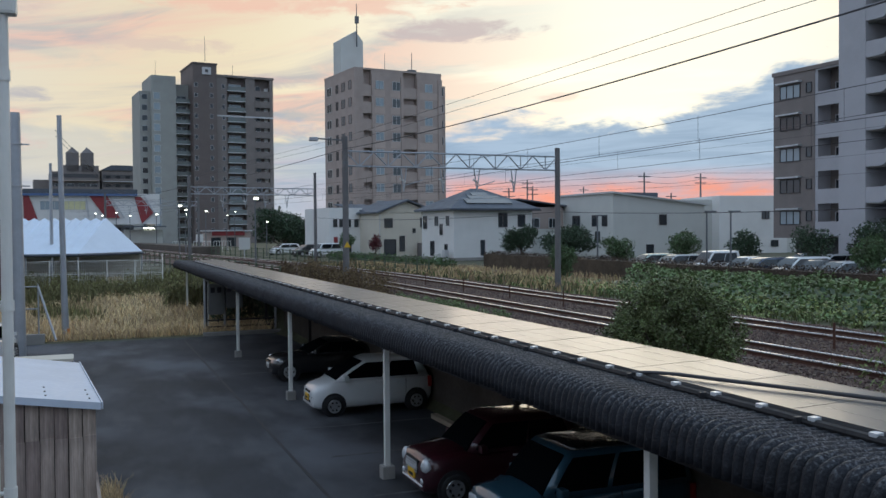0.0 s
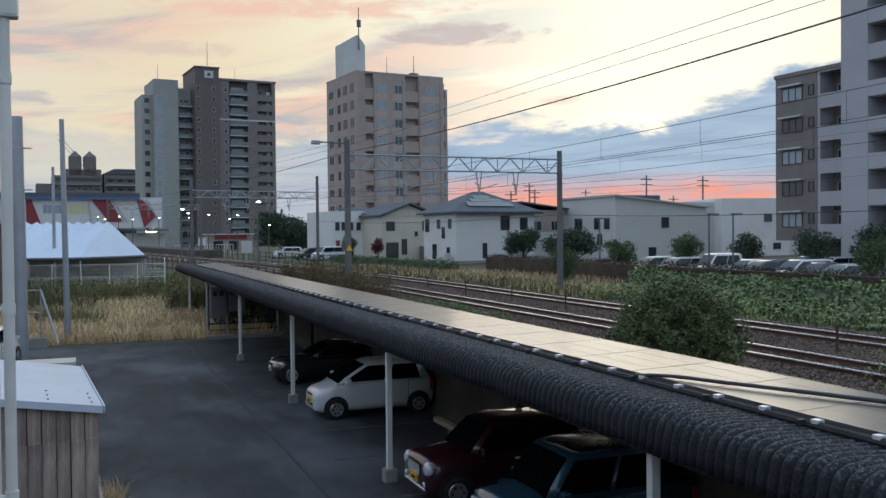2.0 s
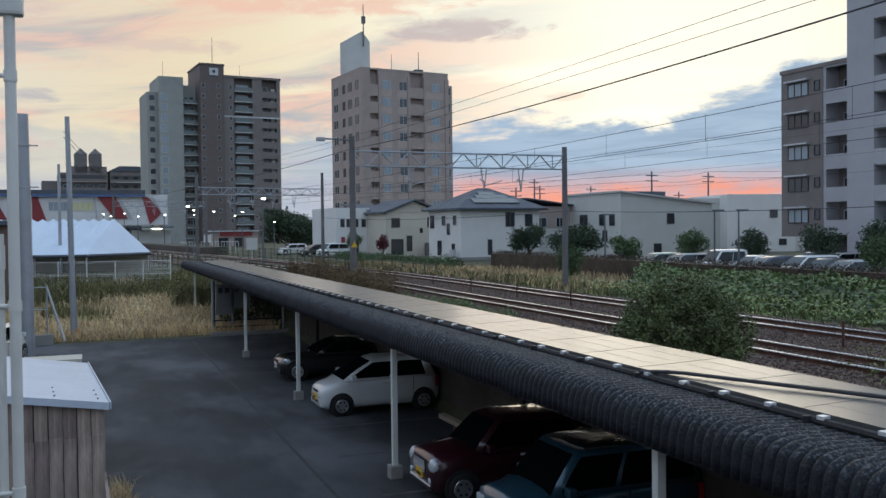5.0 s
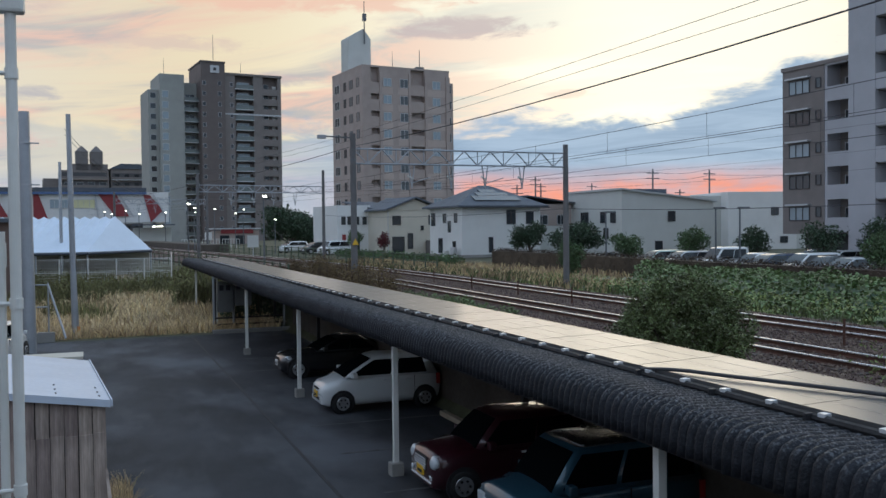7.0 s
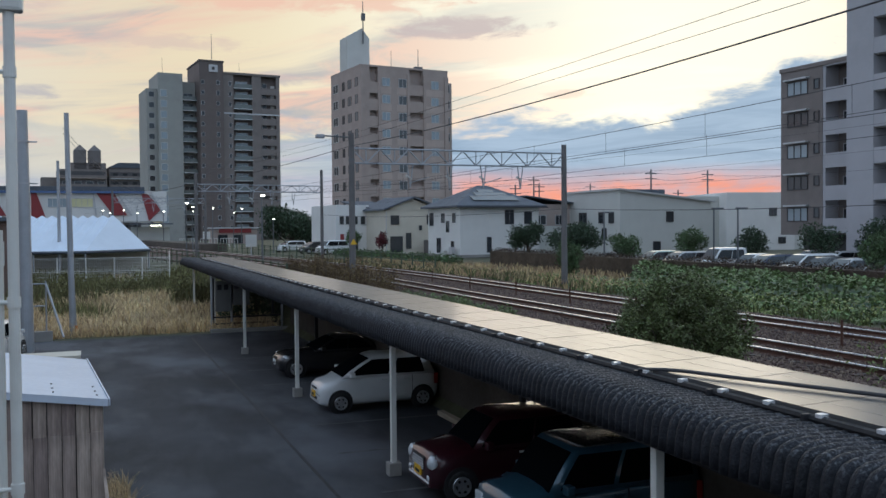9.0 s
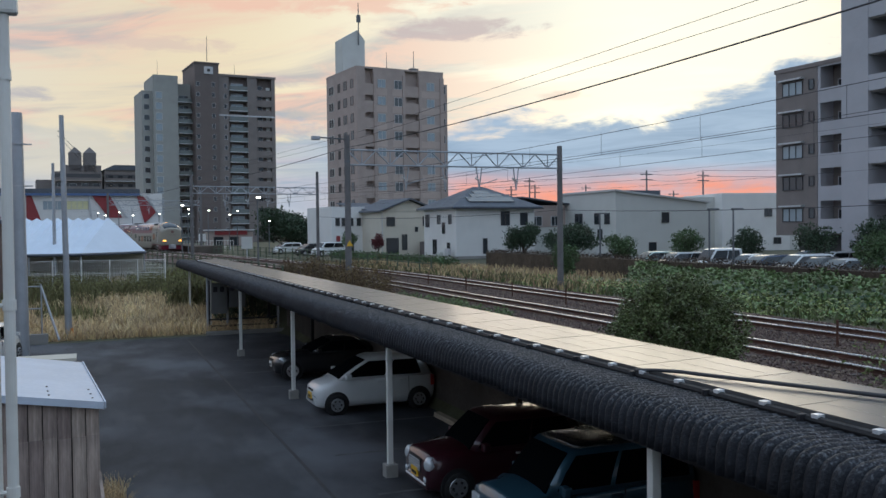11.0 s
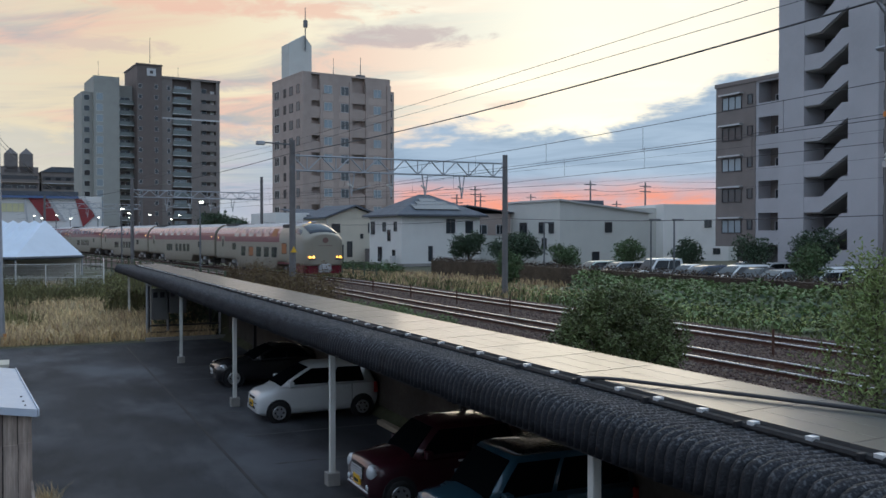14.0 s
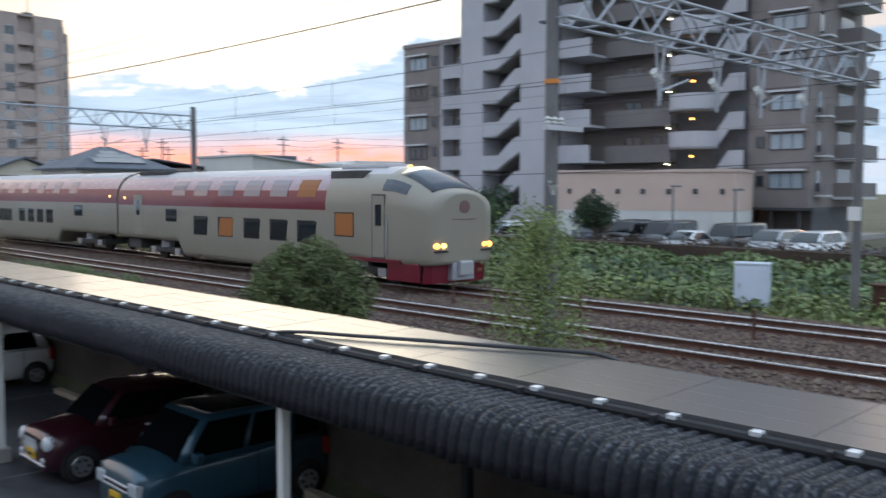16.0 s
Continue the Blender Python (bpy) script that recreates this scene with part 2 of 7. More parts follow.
M = {
    "asphalt": mat("asphalt", (0.040, 0.043, 0.050), 0.78, var=0.5, scale=0.45, fine=60, bump=0.35, dirt=0.6, spec=0.3, stretch=(1.0, 0.55, 1.0)),
    "road": mat("road_asphalt", (0.07, 0.07, 0.075), 0.85, var=0.3, scale=0.2, fine=20),
    "soil": mat("soil_and_grass", (0.10, 0.10, 0.055), 0.95, var=0.5, scale=0.25, fine=3.0, bump=0.4, dirt=0.5),
    "ballast": mat("ballast_stone", (0.10, 0.066, 0.052), 0.95, var=0.5, scale=0.6, fine=9.0, bump=0.9),
    "stone": mat("loose_stone", (0.175, 0.127, 0.104), 0.95, var=0.4, scale=8, fine=60, bump=0.3, island=0.45),
    "rust": mat("rusty_steel", (0.105, 0.050, 0.034), 0.75, metal=0.3, var=0.4, scale=2, fine=30),
    "railtop": mat("worn_rail_top", (0.90, 0.89, 0.90), 0.30, metal=1.0, var=0.08, scale=3, bump=0.02),
    "sleeper": mat("sleeper_concrete", (0.085, 0.068, 0.06), 0.9, var=0.3, scale=3, fine=25, alpha_random=0.3),
    "concrete": mat("concrete", (0.32, 0.31, 0.29), 0.9, var=0.2, scale=0.8, fine=14, dirt=0.5),
    "pole": mat("concrete_pole", (0.24, 0.23, 0.22), 0.85, var=0.2, scale=1.2, fine=18, dirt=0.4),
    "pole_grey": mat("galvanised_pole", (0.42, 0.44, 0.47), 0.5, metal=0.4, var=0.15, scale=1.2, fine=18),
    "white_paint": mat("white_painted_steel", (0.78, 0.78, 0.74), 0.45, var=0.08, scale=1.5, fine=20, dirt=0.35),
    "sheet": mat("black_corrugated_sheet", (0.0165, 0.0185, 0.0245), 0.62, var=0.45, scale=2.2, fine=40, bump=0.8, dirt=0.3, spec=0.28),
    "steel_dark": mat("dark_steel", (0.05, 0.05, 0.055), 0.5, metal=0.5, var=0.25, scale=2, fine=25),
    "steel": mat("galvanised_steel", (0.50, 0.51, 0.53), 0.42, metal=0.7, var=0.15, scale=2, fine=25),
    "truss": mat("grey_truss_steel", (0.40, 0.42, 0.45), 0.5, metal=0.4, var=0.15, scale=2, fine=25),
    "truss_dark": mat("dark_truss_steel", (0.16, 0.17, 0.18), 0.6, metal=0.3, var=0.2, scale=2, fine=25),
    "alu": mat("bright_aluminium", (0.86, 0.87, 0.88), 0.35, metal=0.3, var=0.06, bump=0.03),
    "black": mat("black_rubber", (0.02, 0.02, 0.022), 0.7, var=0.3, scale=4),
    "wire": mat("wire_black", (0.05, 0.05, 0.055), 0.6, var=0.2),
    "wood": mat("weathered_boards", (0.43, 0.345, 0.295), 0.85, var=0.6, scale=1.2, fine=7, bump=0.3, stretch=(6, 6, 0.7), alpha_random=0.25),
    "roof_white": mat("white_sheet_roof", (0.62, 0.68, 0.78), 0.4, var=0.07, scale=0.8, fine=10, dirt=0.12, bump=0.05),
    "tent": mat("white_tent_fabric", (0.70, 0.78, 0.88), 0.7, var=0.06, scale=0.6, fine=8, bump=0.05),
    "glass": glassy("window_glass", (0.035, 0.042, 0.05)),
    "glass_lit": glassy("curtained_glass", (0.30, 0.36, 0.40), 0.12),
    "glass_dull": glassy("net_curtained_glass", (0.10, 0.115, 0.125), 0.3, 0.1),
    "taupe_light": mat("light_taupe_tile", (0.49, 0.405, 0.36), 0.75, var=0.10, scale=0.5, fine=8, dirt=0.2, bump=0.08),
    "frame": mat("window_frame", (0.55, 0.56, 0.57), 0.5, metal=0.3, var=0.08, bump=0.0),
    "frame_dark": mat("dark_window_frame", (0.05, 0.05, 0.055), 0.5, var=0.1, bump=0.0),
    # shade of recesses and openings, put into a dark grey
    "recess_shade": mat("shaded_recess", (0.10, 0.10, 0.105), 0.9, var=0.2),
    "slate": mat("slate_roof", (0.10, 0.115, 0.14), 0.65, var=0.25, scale=1.0, fine=14, bump=0.2, dirt=0.2),
    "stucco_white": mat("white_stucco", (0.74, 0.74, 0.72), 0.9, var=0.05, scale=0.5, fine=10, dirt=0.12),
    "stucco_cream": mat("cream_stucco", (0.62, 0.58, 0.49), 0.9, var=0.06, scale=0.5, fine=10, dirt=0.12),
    "stucco_pale": mat("pale_panel_wall", (0.60, 0.61, 0.58), 0.85, var=0.05, scale=0.4, fine=10, dirt=0.12),
    "tile_brown": mat("brown_facade_tile", (0.215, 0.19, 0.178), 0.7, var=0.12, scale=0.6, fine=9, dirt=0.2, bump=0.08),
    "tile_dark": mat("dark_brown_tile", (0.15, 0.124, 0.115), 0.7, var=0.12, scale=0.6, fine=9, dirt=0.2, bump=0.08),
    "tile_taupe": mat("taupe_facade_tile", (0.41, 0.34, 0.305), 0.75, var=0.10, scale=0.5, fine=8, dirt=0.2, bump=0.08),
    "tile_grey": mat("grey_green_wall", (0.36, 0.365, 0.34), 0.8, var=0.08, scale=0.4, fine=8, dirt=0.2),
    "lilac": mat("pale_lilac_grey_wall", (0.45, 0.45, 0.475), 0.85, var=0.06, scale=0.4, fine=9, dirt=0.18),
    "peach": mat("peach_wall", (0.56, 0.44, 0.37), 0.85, var=0.06, scale=0.4, fine=9, dirt=0.15),
    "parapet": mat("grey_balcony_parapet", (0.19, 0.175, 0.17), 0.8, var=0.1, scale=0.5, fine=9, dirt=0.2),
    "green_glass": glassy("green_balcony_glass", (0.14, 0.165, 0.16), 0.15),
    "red_paint": mat("dark_red_panel", (0.26, 0.035, 0.04), 0.5, var=0.12, scale=0.6, fine=12),
    "blue_trim": mat("blue_trim", (0.10, 0.16, 0.32), 0.5, var=0.1),
    "lamp_white": glowing("lamp_white", (1.0, 0.92, 0.74), 6.0),
    "lamp_amber": glowing("lamp_amber", (1.0, 0.42, 0.08), 3.5),
    "yellow": mat("yellow_plate", (0.75, 0.46, 0.03), 0.5, var=0.06, bump=0.0),
    "orange": mat("orange_guard", (0.70, 0.25, 0.04), 0.6, var=0.1),
    "leaf": mat("leaf_green", (0.088, 0.135, 0.052), 0.6, var=0.3, scale=1.5, fine=6, bump=0.0, island=0.5),
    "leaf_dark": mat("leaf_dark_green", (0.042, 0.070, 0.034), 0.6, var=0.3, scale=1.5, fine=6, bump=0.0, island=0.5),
    "leaf_vine": mat("leaf_vine_green", (0.155, 0.205, 0.078), 0.55, var=0.35, scale=0.5, fine=4, bump=0.0, island=0.5),
    "leaf_brown": mat("leaf_brown", (0.17, 0.115, 0.055), 0.75, var=0.4, scale=1.0, fine=5, bump=0.0, island=0.5),
    "hedge": mat("hedge_reddish", (0.075, 0.052, 0.036), 0.8, var=0.4, scale=0.8, fine=5, bump=0.0, island=0.5),
    "grass": mat("grass_green", (0.10, 0.12, 0.04), 0.8, var=0.4, scale=0.5, fine=4, bump=0.0, island=0.5),
    "bark": mat("bark", (0.09, 0.07, 0.055), 0.95, var=0.35, scale=4, fine=25, bump=0.5),
}


# ---- mesh helpers ----
def obj(name, bm, material, parent=None, label="", smooth=False):
    me = bpy.data.meshes.new(name)
    bm.to_mesh(me)
    bm.free()
    me.materials.append(material)
    if smooth:
        me.polygons.foreach_set("use_smooth", [True] * len(me.polygons))
    ob = new(name, me)
    if parent is not None:
        ob.parent = parent
    if label:
        ob["label"] = label
    return ob


def part(name, bm, material, parent, label="", smooth=False):
    return obj(name, bm, material, parent, label, smooth)


def share(name, source, parent, m):
    """Another part on the same mesh."""
    ob = new(name, source.data)
    ob.parent = parent
    ob.matrix_basis = m
    return ob


def thing(name, label, category, m=None, group="", kind=""):
    ob = new(name)
    ob.empty_display_size = 0.3
    if m is not None:
        ob.matrix_basis = m
    return tagged(ob, label, category, group, kind)


def bm_box(x0, x1, y0, y1, z0, z1, bm=None, bevel=0.0):
    bm = bm or bmesh.new()
    v = [bm.verts.new((x, y, z)) for x in (x0, x1) for y in (y0, y1) for z in (z0, z1)]
    fs = [bm.faces.new([v[i] for i in f]) for f in ((0, 1, 3, 2), (4, 6, 7, 5), (0, 4, 5, 1), (2, 3, 7, 6), (0, 2, 6, 4), (1, 5, 7, 3))]
    if bevel:
        es = {e for f in fs for e in f.edges}
        bmesh.ops.bevel(bm, geom=list(es), offset=bevel, segments=2, affect="EDGES", profile=0.6)
    return bm


def bm_tube(p0, p1, r0, r1=None, n=10, bm=None, caps=True):
    bm = bm or bmesh.new()
    r1 = r0 if r1 is None else r1
    p0, p1 = Vector(p0), Vector(p1)
    q = (p1 - p0).to_track_quat("Z", "Y")
    rings = []
    for p, r in ((p0, r0), (p1, r1)):
        rings.append([bm.verts.new(p + q @ Vector((r * math.cos(2 * math.pi * i / n), r * math.sin(2 * math.pi * i / n), 0))) for i in range(n)])
    for i in range(n):
        bm.faces.new((rings[0][i], rings[0][(i + 1) % n], rings[1][(i + 1) % n], rings[1][i]))
    if caps:
        bm.faces.new(rings[0][::-1])
        bm.faces.new(rings[1])
    return bm


def bm_cells(xs, zs, filled, y0, y1, bm=None):
    """A plate on a grid of cells, one connected piece; filled(i, k) says which cells are solid."""
    bm = bm or bmesh.new()
    vs = {}

    def v(i, k, s):
        if (i, k, s) not in vs:
            vs[i, k, s] = bm.verts.new((xs[i], (y0, y1)[s], zs[k]))
        return vs[i, k, s]
    nx, nz = len(xs) - 1, len(zs) - 1
    on = {(i, k) for i in range(nx) for k in range(nz) if filled(i, k)}
    for i, k in on:
        bm.faces.new((v(i, k, 0), v(i + 1, k, 0), v(i + 1, k + 1, 0), v(i, k + 1, 0)))
        bm.faces.new((v(i, k, 1), v(i, k + 1, 1), v(i + 1, k + 1, 1), v(i + 1, k, 1)))
        for di, dk, a, b in ((-1, 0, (i, k), (i, k + 1)), (1, 0, (i + 1, k), (i + 1, k + 1)), (0, -1, (i, k), (i + 1, k)), (0, 1, (i, k + 1), (i + 1, k + 1))):
            if (i + di, k + dk) not in on:
                bm.faces.new((v(*a, 0), v(*b, 0), v(*b, 1), v(*a, 1)))
    bmesh.ops.recalc_face_normals(bm, faces=bm.faces)
    return bm


def bm_lathe(profile, n=20, axis="z", bm=None, at=(0, 0, 0)):
    """profile: (radius, height) pairs, turned round the axis."""
    bm = bm or bmesh.new()
    rings = []
    for r, h in profile:
        ring = []
        for i in range(n):
            a = 2 * math.pi * i / n
            c, s = r * math.cos(a), r * math.sin(a)
            p = (c, s, h) if axis == "z" else ((c, h, s) if axis == "y" else (h, c, s))
            ring.append(bm.verts.new(Vector(p) + Vector(at)))
        rings.append(ring)
    for a, b in zip(rings, rings[1:]):
        for i in range(n):
            bm.faces.new((a[i], a[(i + 1) % n], b[(i + 1) % n], b[i]))
    bm.faces.new(rings[0][::-1])
    bm.faces.new(rings[-1])
    bmesh.ops.recalc_face_normals(bm, faces=bm.faces)
    return bm


def bm_loft(rings, closed=True, caps=True, bm=None):
    bm = bm or bmesh.new()
    vs = [[bm.verts.new(p) for p in r] for r in rings]
    n = len(vs[0])
    for a, b in zip(vs, vs[1:]):
        for i in range(n if closed else n - 1):
            bm.faces.new((a[i], a[(i + 1) % n], b[(i + 1) % n], b[i]))
    if caps and closed:
        bm.faces.new(vs[0][::-1])
        bm.faces.new(vs[-1])
    bmesh.ops.recalc_face_normals(bm, faces=bm.faces)
    return bm


def bm_prism(poly, z0, z1, bm=None):
    return bm_loft([[(x, y, z0) for x, y in poly], [(x, y, z1) for x, y in poly]], bm=bm)


def bm_quad(a, b, c, d, thick=0.02, bm=None):
    """A slab on the quad a b c d, thickened along its normal."""
    bm = bm or bmesh.new()
    a, b, c, d = (Vector(p) for p in (a, b, c, d))
    n = (b - a).cross(d - a).normalized() * thick
    return bm_loft([[a, b, c, d], [a + n, b + n, c + n, d + n]], bm=bm)


def from_arrays(name, verts, faces, material, parent=None):
    me = bpy.data.meshes.new(name)
    me.from_pydata(verts, [], faces)
    me.materials.append(material)
    ob = new(name, me)
    if parent is not None:
        ob.parent = parent
    return ob


RNG = np.random.default_rng(7)


def leaves(name, centres, size, material, parent=None, jitter=0.5, droop=0.0, aspect=0.6, flat=0.0):
    """Small bent leaf blades (two quads each) at the centres."""
    n = len(centres)
    c = np.asarray(centres, float)
    s = size * (1 - jitter * RNG.random(n))[:, None]
    d = RNG.normal(size=(n, 3))
    d[:, 2] -= droop
    d /= np.linalg.norm(d, axis=1)[:, None]
    d[:, 2] *= 1 - 0.7 * flat
    u = np.cross(d, RNG.normal(size=(n, 3)) + np.array([0, 0, 3.0 * flat]))
    u /= np.linalg.norm(u, axis=1)[:, None] + 1e-9
    w = np.cross(d, u)
    tip, wide = d * s, u * s * aspect * 0.5
    fold = w * s * 0.12
    v = np.stack([c, c + tip * 0.5 + wide + fold, c + tip, c + tip * 0.5 - wide + fold], 1).reshape(-1, 3)
    k = np.arange(n)[:, None] * 4
    f = np.concatenate([k + [0, 1, 2], k + [0, 2, 3]], 0)
    return from_arrays(name, v.tolist(), f.tolist(), material, parent)


def blades(name, xy, z, height, material, lean=0.35, width=0.02, parent=None):
    n = len(xy)
    h = height * (0.45 + 0.75 * RNG.random(n))
    a = RNG.random(n) * 6.283
    dx, dy = np.cos(a) * width, np.sin(a) * width
    lx, ly = RNG.normal(size=n) * lean * h, RNG.normal(size=n) * lean * h
    z = np.broadcast_to(z, (n,))
    x, y = xy[:, 0], xy[:, 1]
    v = np.stack([np.stack([x - dx, y - dy, z - 0.03], 1), np.stack([x + dx, y + dy, z - 0.03], 1), np.stack([x + lx * .4 + dx * .7, y + ly * .4 + dy * .7, z + h * .6], 1),
                  np.stack([x + lx, y + ly, z + h], 1), np.stack([x + lx * .4 - dx * .7, y + ly * .4 - dy * .7, z + h * .6], 1)], 1).reshape(-1, 3)
    k = np.arange(n)[:, None] * 5
    f = [list(r) for r in (k + [0, 1, 2, 4])] + [list(r) for r in (k + [4, 2, 3])]
    return from_arrays(name, v.tolist(), f, material, parent)


# ---- the line of the railway ----
BEND0, BEND1, R_BEND, BEND2, R_BEND2 = 38.0, 85.0, 310.0, 150.0, 420.0
FAR_X, GAP, RAIL_Z = 19.15, 3.88, 2.1


def path(s, off=0.0):
    """Point and heading (degrees, anticlockwise from +y) at s metres along the far track's middle, off metres to its right."""
    x, y, h = FAR_X, s, 0.0
    if s > BEND0:
        a = (min(s, BEND1) - BEND0) / R_BEND
        x, y, h = FAR_X - R_BEND * (1 - math.cos(a)), BEND0 + R_BEND * math.sin(a), a
    if s > BEND1:
        d = min(s, BEND2) - BEND1
        x, y = x - d * math.sin(h), y + d * math.cos(h)
    if s > BEND2:
        a = (s - BEND2) / R_BEND2
        x, y = x - R_BEND2 * (math.cos(h) - math.cos(h + a)), y + R_BEND2 * (math.sin(h + a) - math.sin(h))
        h += a
    return x + off * math.cos(h), y + off * math.sin(h), math.degrees(h)


def rise(s):
    return 0.0045 * max(0.0, min(s, 150) - 38)


def smooth(a, b, x):
    t = min(1, max(0, (x - a) / (b - a)))
    return t * t * (3 - 2 * t)


_line = [path(s, -GAP - 5.6)[:2] for s in range(-60, 420, 5)]


def bank_x(y):
    for (xa, ya), (xb, yb) in zip(_line, _line[1:]):
        if ya <= y <= yb:
            return xa + (xb - xa) * (y - ya) / (yb - ya)
    return _line[0][0] if y < 0 else _line[-1][0]


def ground_z(x, y):
    low = 1.5 * min(1, max(0, (y - 45) / 50)) if y > 0 else 0.0
    k = smooth(-0.9, 0.5, x - bank_x(y)) if y < 330 else 1.0
    return low + (1.82 - low) * k - 0.30 * smooth(31.5, 33.5, x) * (1 - smooth(66, 76, y))


def build_ground():
    xs = [-3000, -1200, -500, -250, -120, -70, -45] + list(np.arange(-32, 6, 2.0)) + list(np.arange(6, 13, 0.35)) + list(np.arange(13, 60, 2.5)) + [65, 75, 90, 120, 200, 400, 900, 3000]
    ys = [-3000, -900, -300, -120, -60] + list(np.arange(-40, 110, 2.5)) + list(np.arange(110, 330, 10)) + [350, 420, 600, 1000, 2000, 4500]
    verts = [(x, y, ground_z(x, y) + (0.05 * noise.noise((x * .3, y * .3, 0)) if 45 < y < 330 and -60 < x < 60 else 0)) for y in ys for x in xs]
    n = len(xs)
    faces = [(j * n + i, j * n + i + 1, (j + 1) * n + i + 1, (j + 1) * n + i) for j in range(len(ys) - 1) for i in range(n - 1)]
    g = from_arrays("ground", verts, faces, M["soil"])
    g.data.polygons.foreach_set("use_smooth", [True] * len(faces))
    tagged(g, "soil and short grass ground round the railway", "ground", kind="structure")
    lot = obj("pavement", bm_box(-9, 9.0, -12, 44.2, -0.2, 0.012), M["asphalt"])
    tagged(lot, "dark worn asphalt of the car park", "pavement", kind="structure")
    # faded bay lines under the roof
    for i, y in enumerate((6.6, 9.8, 13.0, 16.2, 19.4, 22.4, 25.6, 28.8, 32.0, 35.2)):
        tagged(obj("bay_line", bm_box(5.0, 8.6, y - 0.05, y + 0.05, 0.0, 0.016), M["bayline"]), "faded white bay line on asphalt", "road marking", "bay lines", "structure")
    seam = obj("asphalt_seam", bm_box(4.15, 4.22, -6, 43, 0.0, 0.016), M["black"])
    tagged(seam, "dark tar seam along the asphalt", "road marking", kind="structure")
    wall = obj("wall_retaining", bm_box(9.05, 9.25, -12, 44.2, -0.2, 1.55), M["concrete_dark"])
    tagged(wall, "dark stained concrete retaining wall behind the carport", "wall", kind="structure")
    lot2 = obj("road", bm_prism([(32.2, 2), (57.5, 0), (56.5, 66), (47.0, 70), (33.0, 66)], 1.1, 1.585), M["road"])
    tagged(lot2, "grey asphalt of the far car park", "road", kind="structure")


def strip(name, lo, hi, profile, material, parent=None, step=3.0):
    """A profile of (offset, z) drawn along the line."""
    ss = np.arange(lo, hi + 0.01, step)
    rings = []
    for s in ss:
        r = []
        for off, z in profile:
            x, y, _ = path(s, off)
            r.append((x, y, z + rise(s)))
        rings.append(r)
    return obj(name, bm_loft(rings), material, parent)


def build_tracks():
    bed = strip("ballast_bed", -45, 530, [(-GAP - 3.4, 0.6), (-GAP - 3.2, 1.70), (-GAP - 2.0, 1.93), (2.0, 1.93), (3.1, 1.70), (3.3, 0.6)], M["ballast"])
    tagged(bed, "grey-brown ballast bed of two tracks", "ballast", kind="structure")
    for c in (0.0, -GAP):
        tr = thing("railway_track", "rusty railway track with shiny rail tops on ballast", "track", kind="structure")
        for g in (-0.5665, 0.5665):
            o = c + g
            rail = strip("rail", -45, 525, [(o - .065, RAIL_Z - .15), (o - .065, RAIL_Z - .135), (o - .012, RAIL_Z - .11), (o - .012, RAIL_Z - .045), (o - .034, RAIL_Z - .035), (o - .034, RAIL_Z - .006),
                                            (o + .034, RAIL_Z - .006), (o + .034, RAIL_Z - .035), (o + .012, RAIL_Z - .045), (o + .012, RAIL_Z - .11), (o + .065, RAIL_Z - .135), (o + .065, RAIL_Z - .15)], M["rust"], tr)
            strip("rail_head", -45, 525, [(o - .037, RAIL_Z - .030), (o - .037, RAIL_Z - .004), (o - .028, RAIL_Z + .003), (o + .028, RAIL_Z + .003), (o + .037, RAIL_Z - .004), (o + .037, RAIL_Z - .030)], M["railtop"], rail)["label"] = "polished rail top"
        first = None
        for i in range(150):
            x, y, h = path(-4 + i * 0.62, c)
            m = pose(x, y, 1.885 + rise(-4 + i * 0.62), 0, 0, h)
            if first is None:
                first = part("sleeper", bm_box(-1.0, 1.0, -0.1, 0.1, -0.08, 0.07), M["sleeper"], tr)
                first.matrix_basis = m
            else:
                share("sleeper", first, tr, m)
    # loose stones over the whole bed
    n = 64000
    along = -3 + 64 * RNG.random(n) ** 1.6
    off = RNG.uniform(-GAP - 3.3, 3.2, n)
    xy = np.array([path(a, o)[:2] for a, o in zip(along, off)])
    x, y = xy[:, 0], xy[:, 1]
    z = 1.945 - 0.21 * np.clip((-off - GAP - 2.0) / 1.2, 0, 1) - 0.23 * np.clip((off - 2.0) / 1.1, 0, 1) + np.array([rise(a) for a in along]) + 0.02 * RNG.random(n)
    r = RNG.uniform(0.022, 0.055, n)
    base = np.array([(1, 0, 0), (-1, 0, 0), (0, 1, 0), (0, -1, 0), (0, 0, 1), (0, 0, -1)], float)
    v = np.stack([x, y, z], 1)[:, None, :] + base[None] * (r[:, None, None] * RNG.uniform(0.6, 1.3, (n, 6, 1)))
    tri = np.array([(0, 2, 4), (2, 1, 4), (1, 3, 4), (3, 0, 4), (2, 0, 5), (1, 2, 5), (3, 1, 5), (0, 3, 5)])
    f = (np.arange(n)[:, None, None] * 6 + tri[None]).reshape(-1, 3)
    tagged(from_arrays("ballast_stones", v.reshape(-1, 3).tolist(), f.tolist(), M["stone"]), "loose grey-brown ballast stones beside the rails", "stones", kind="stuff")


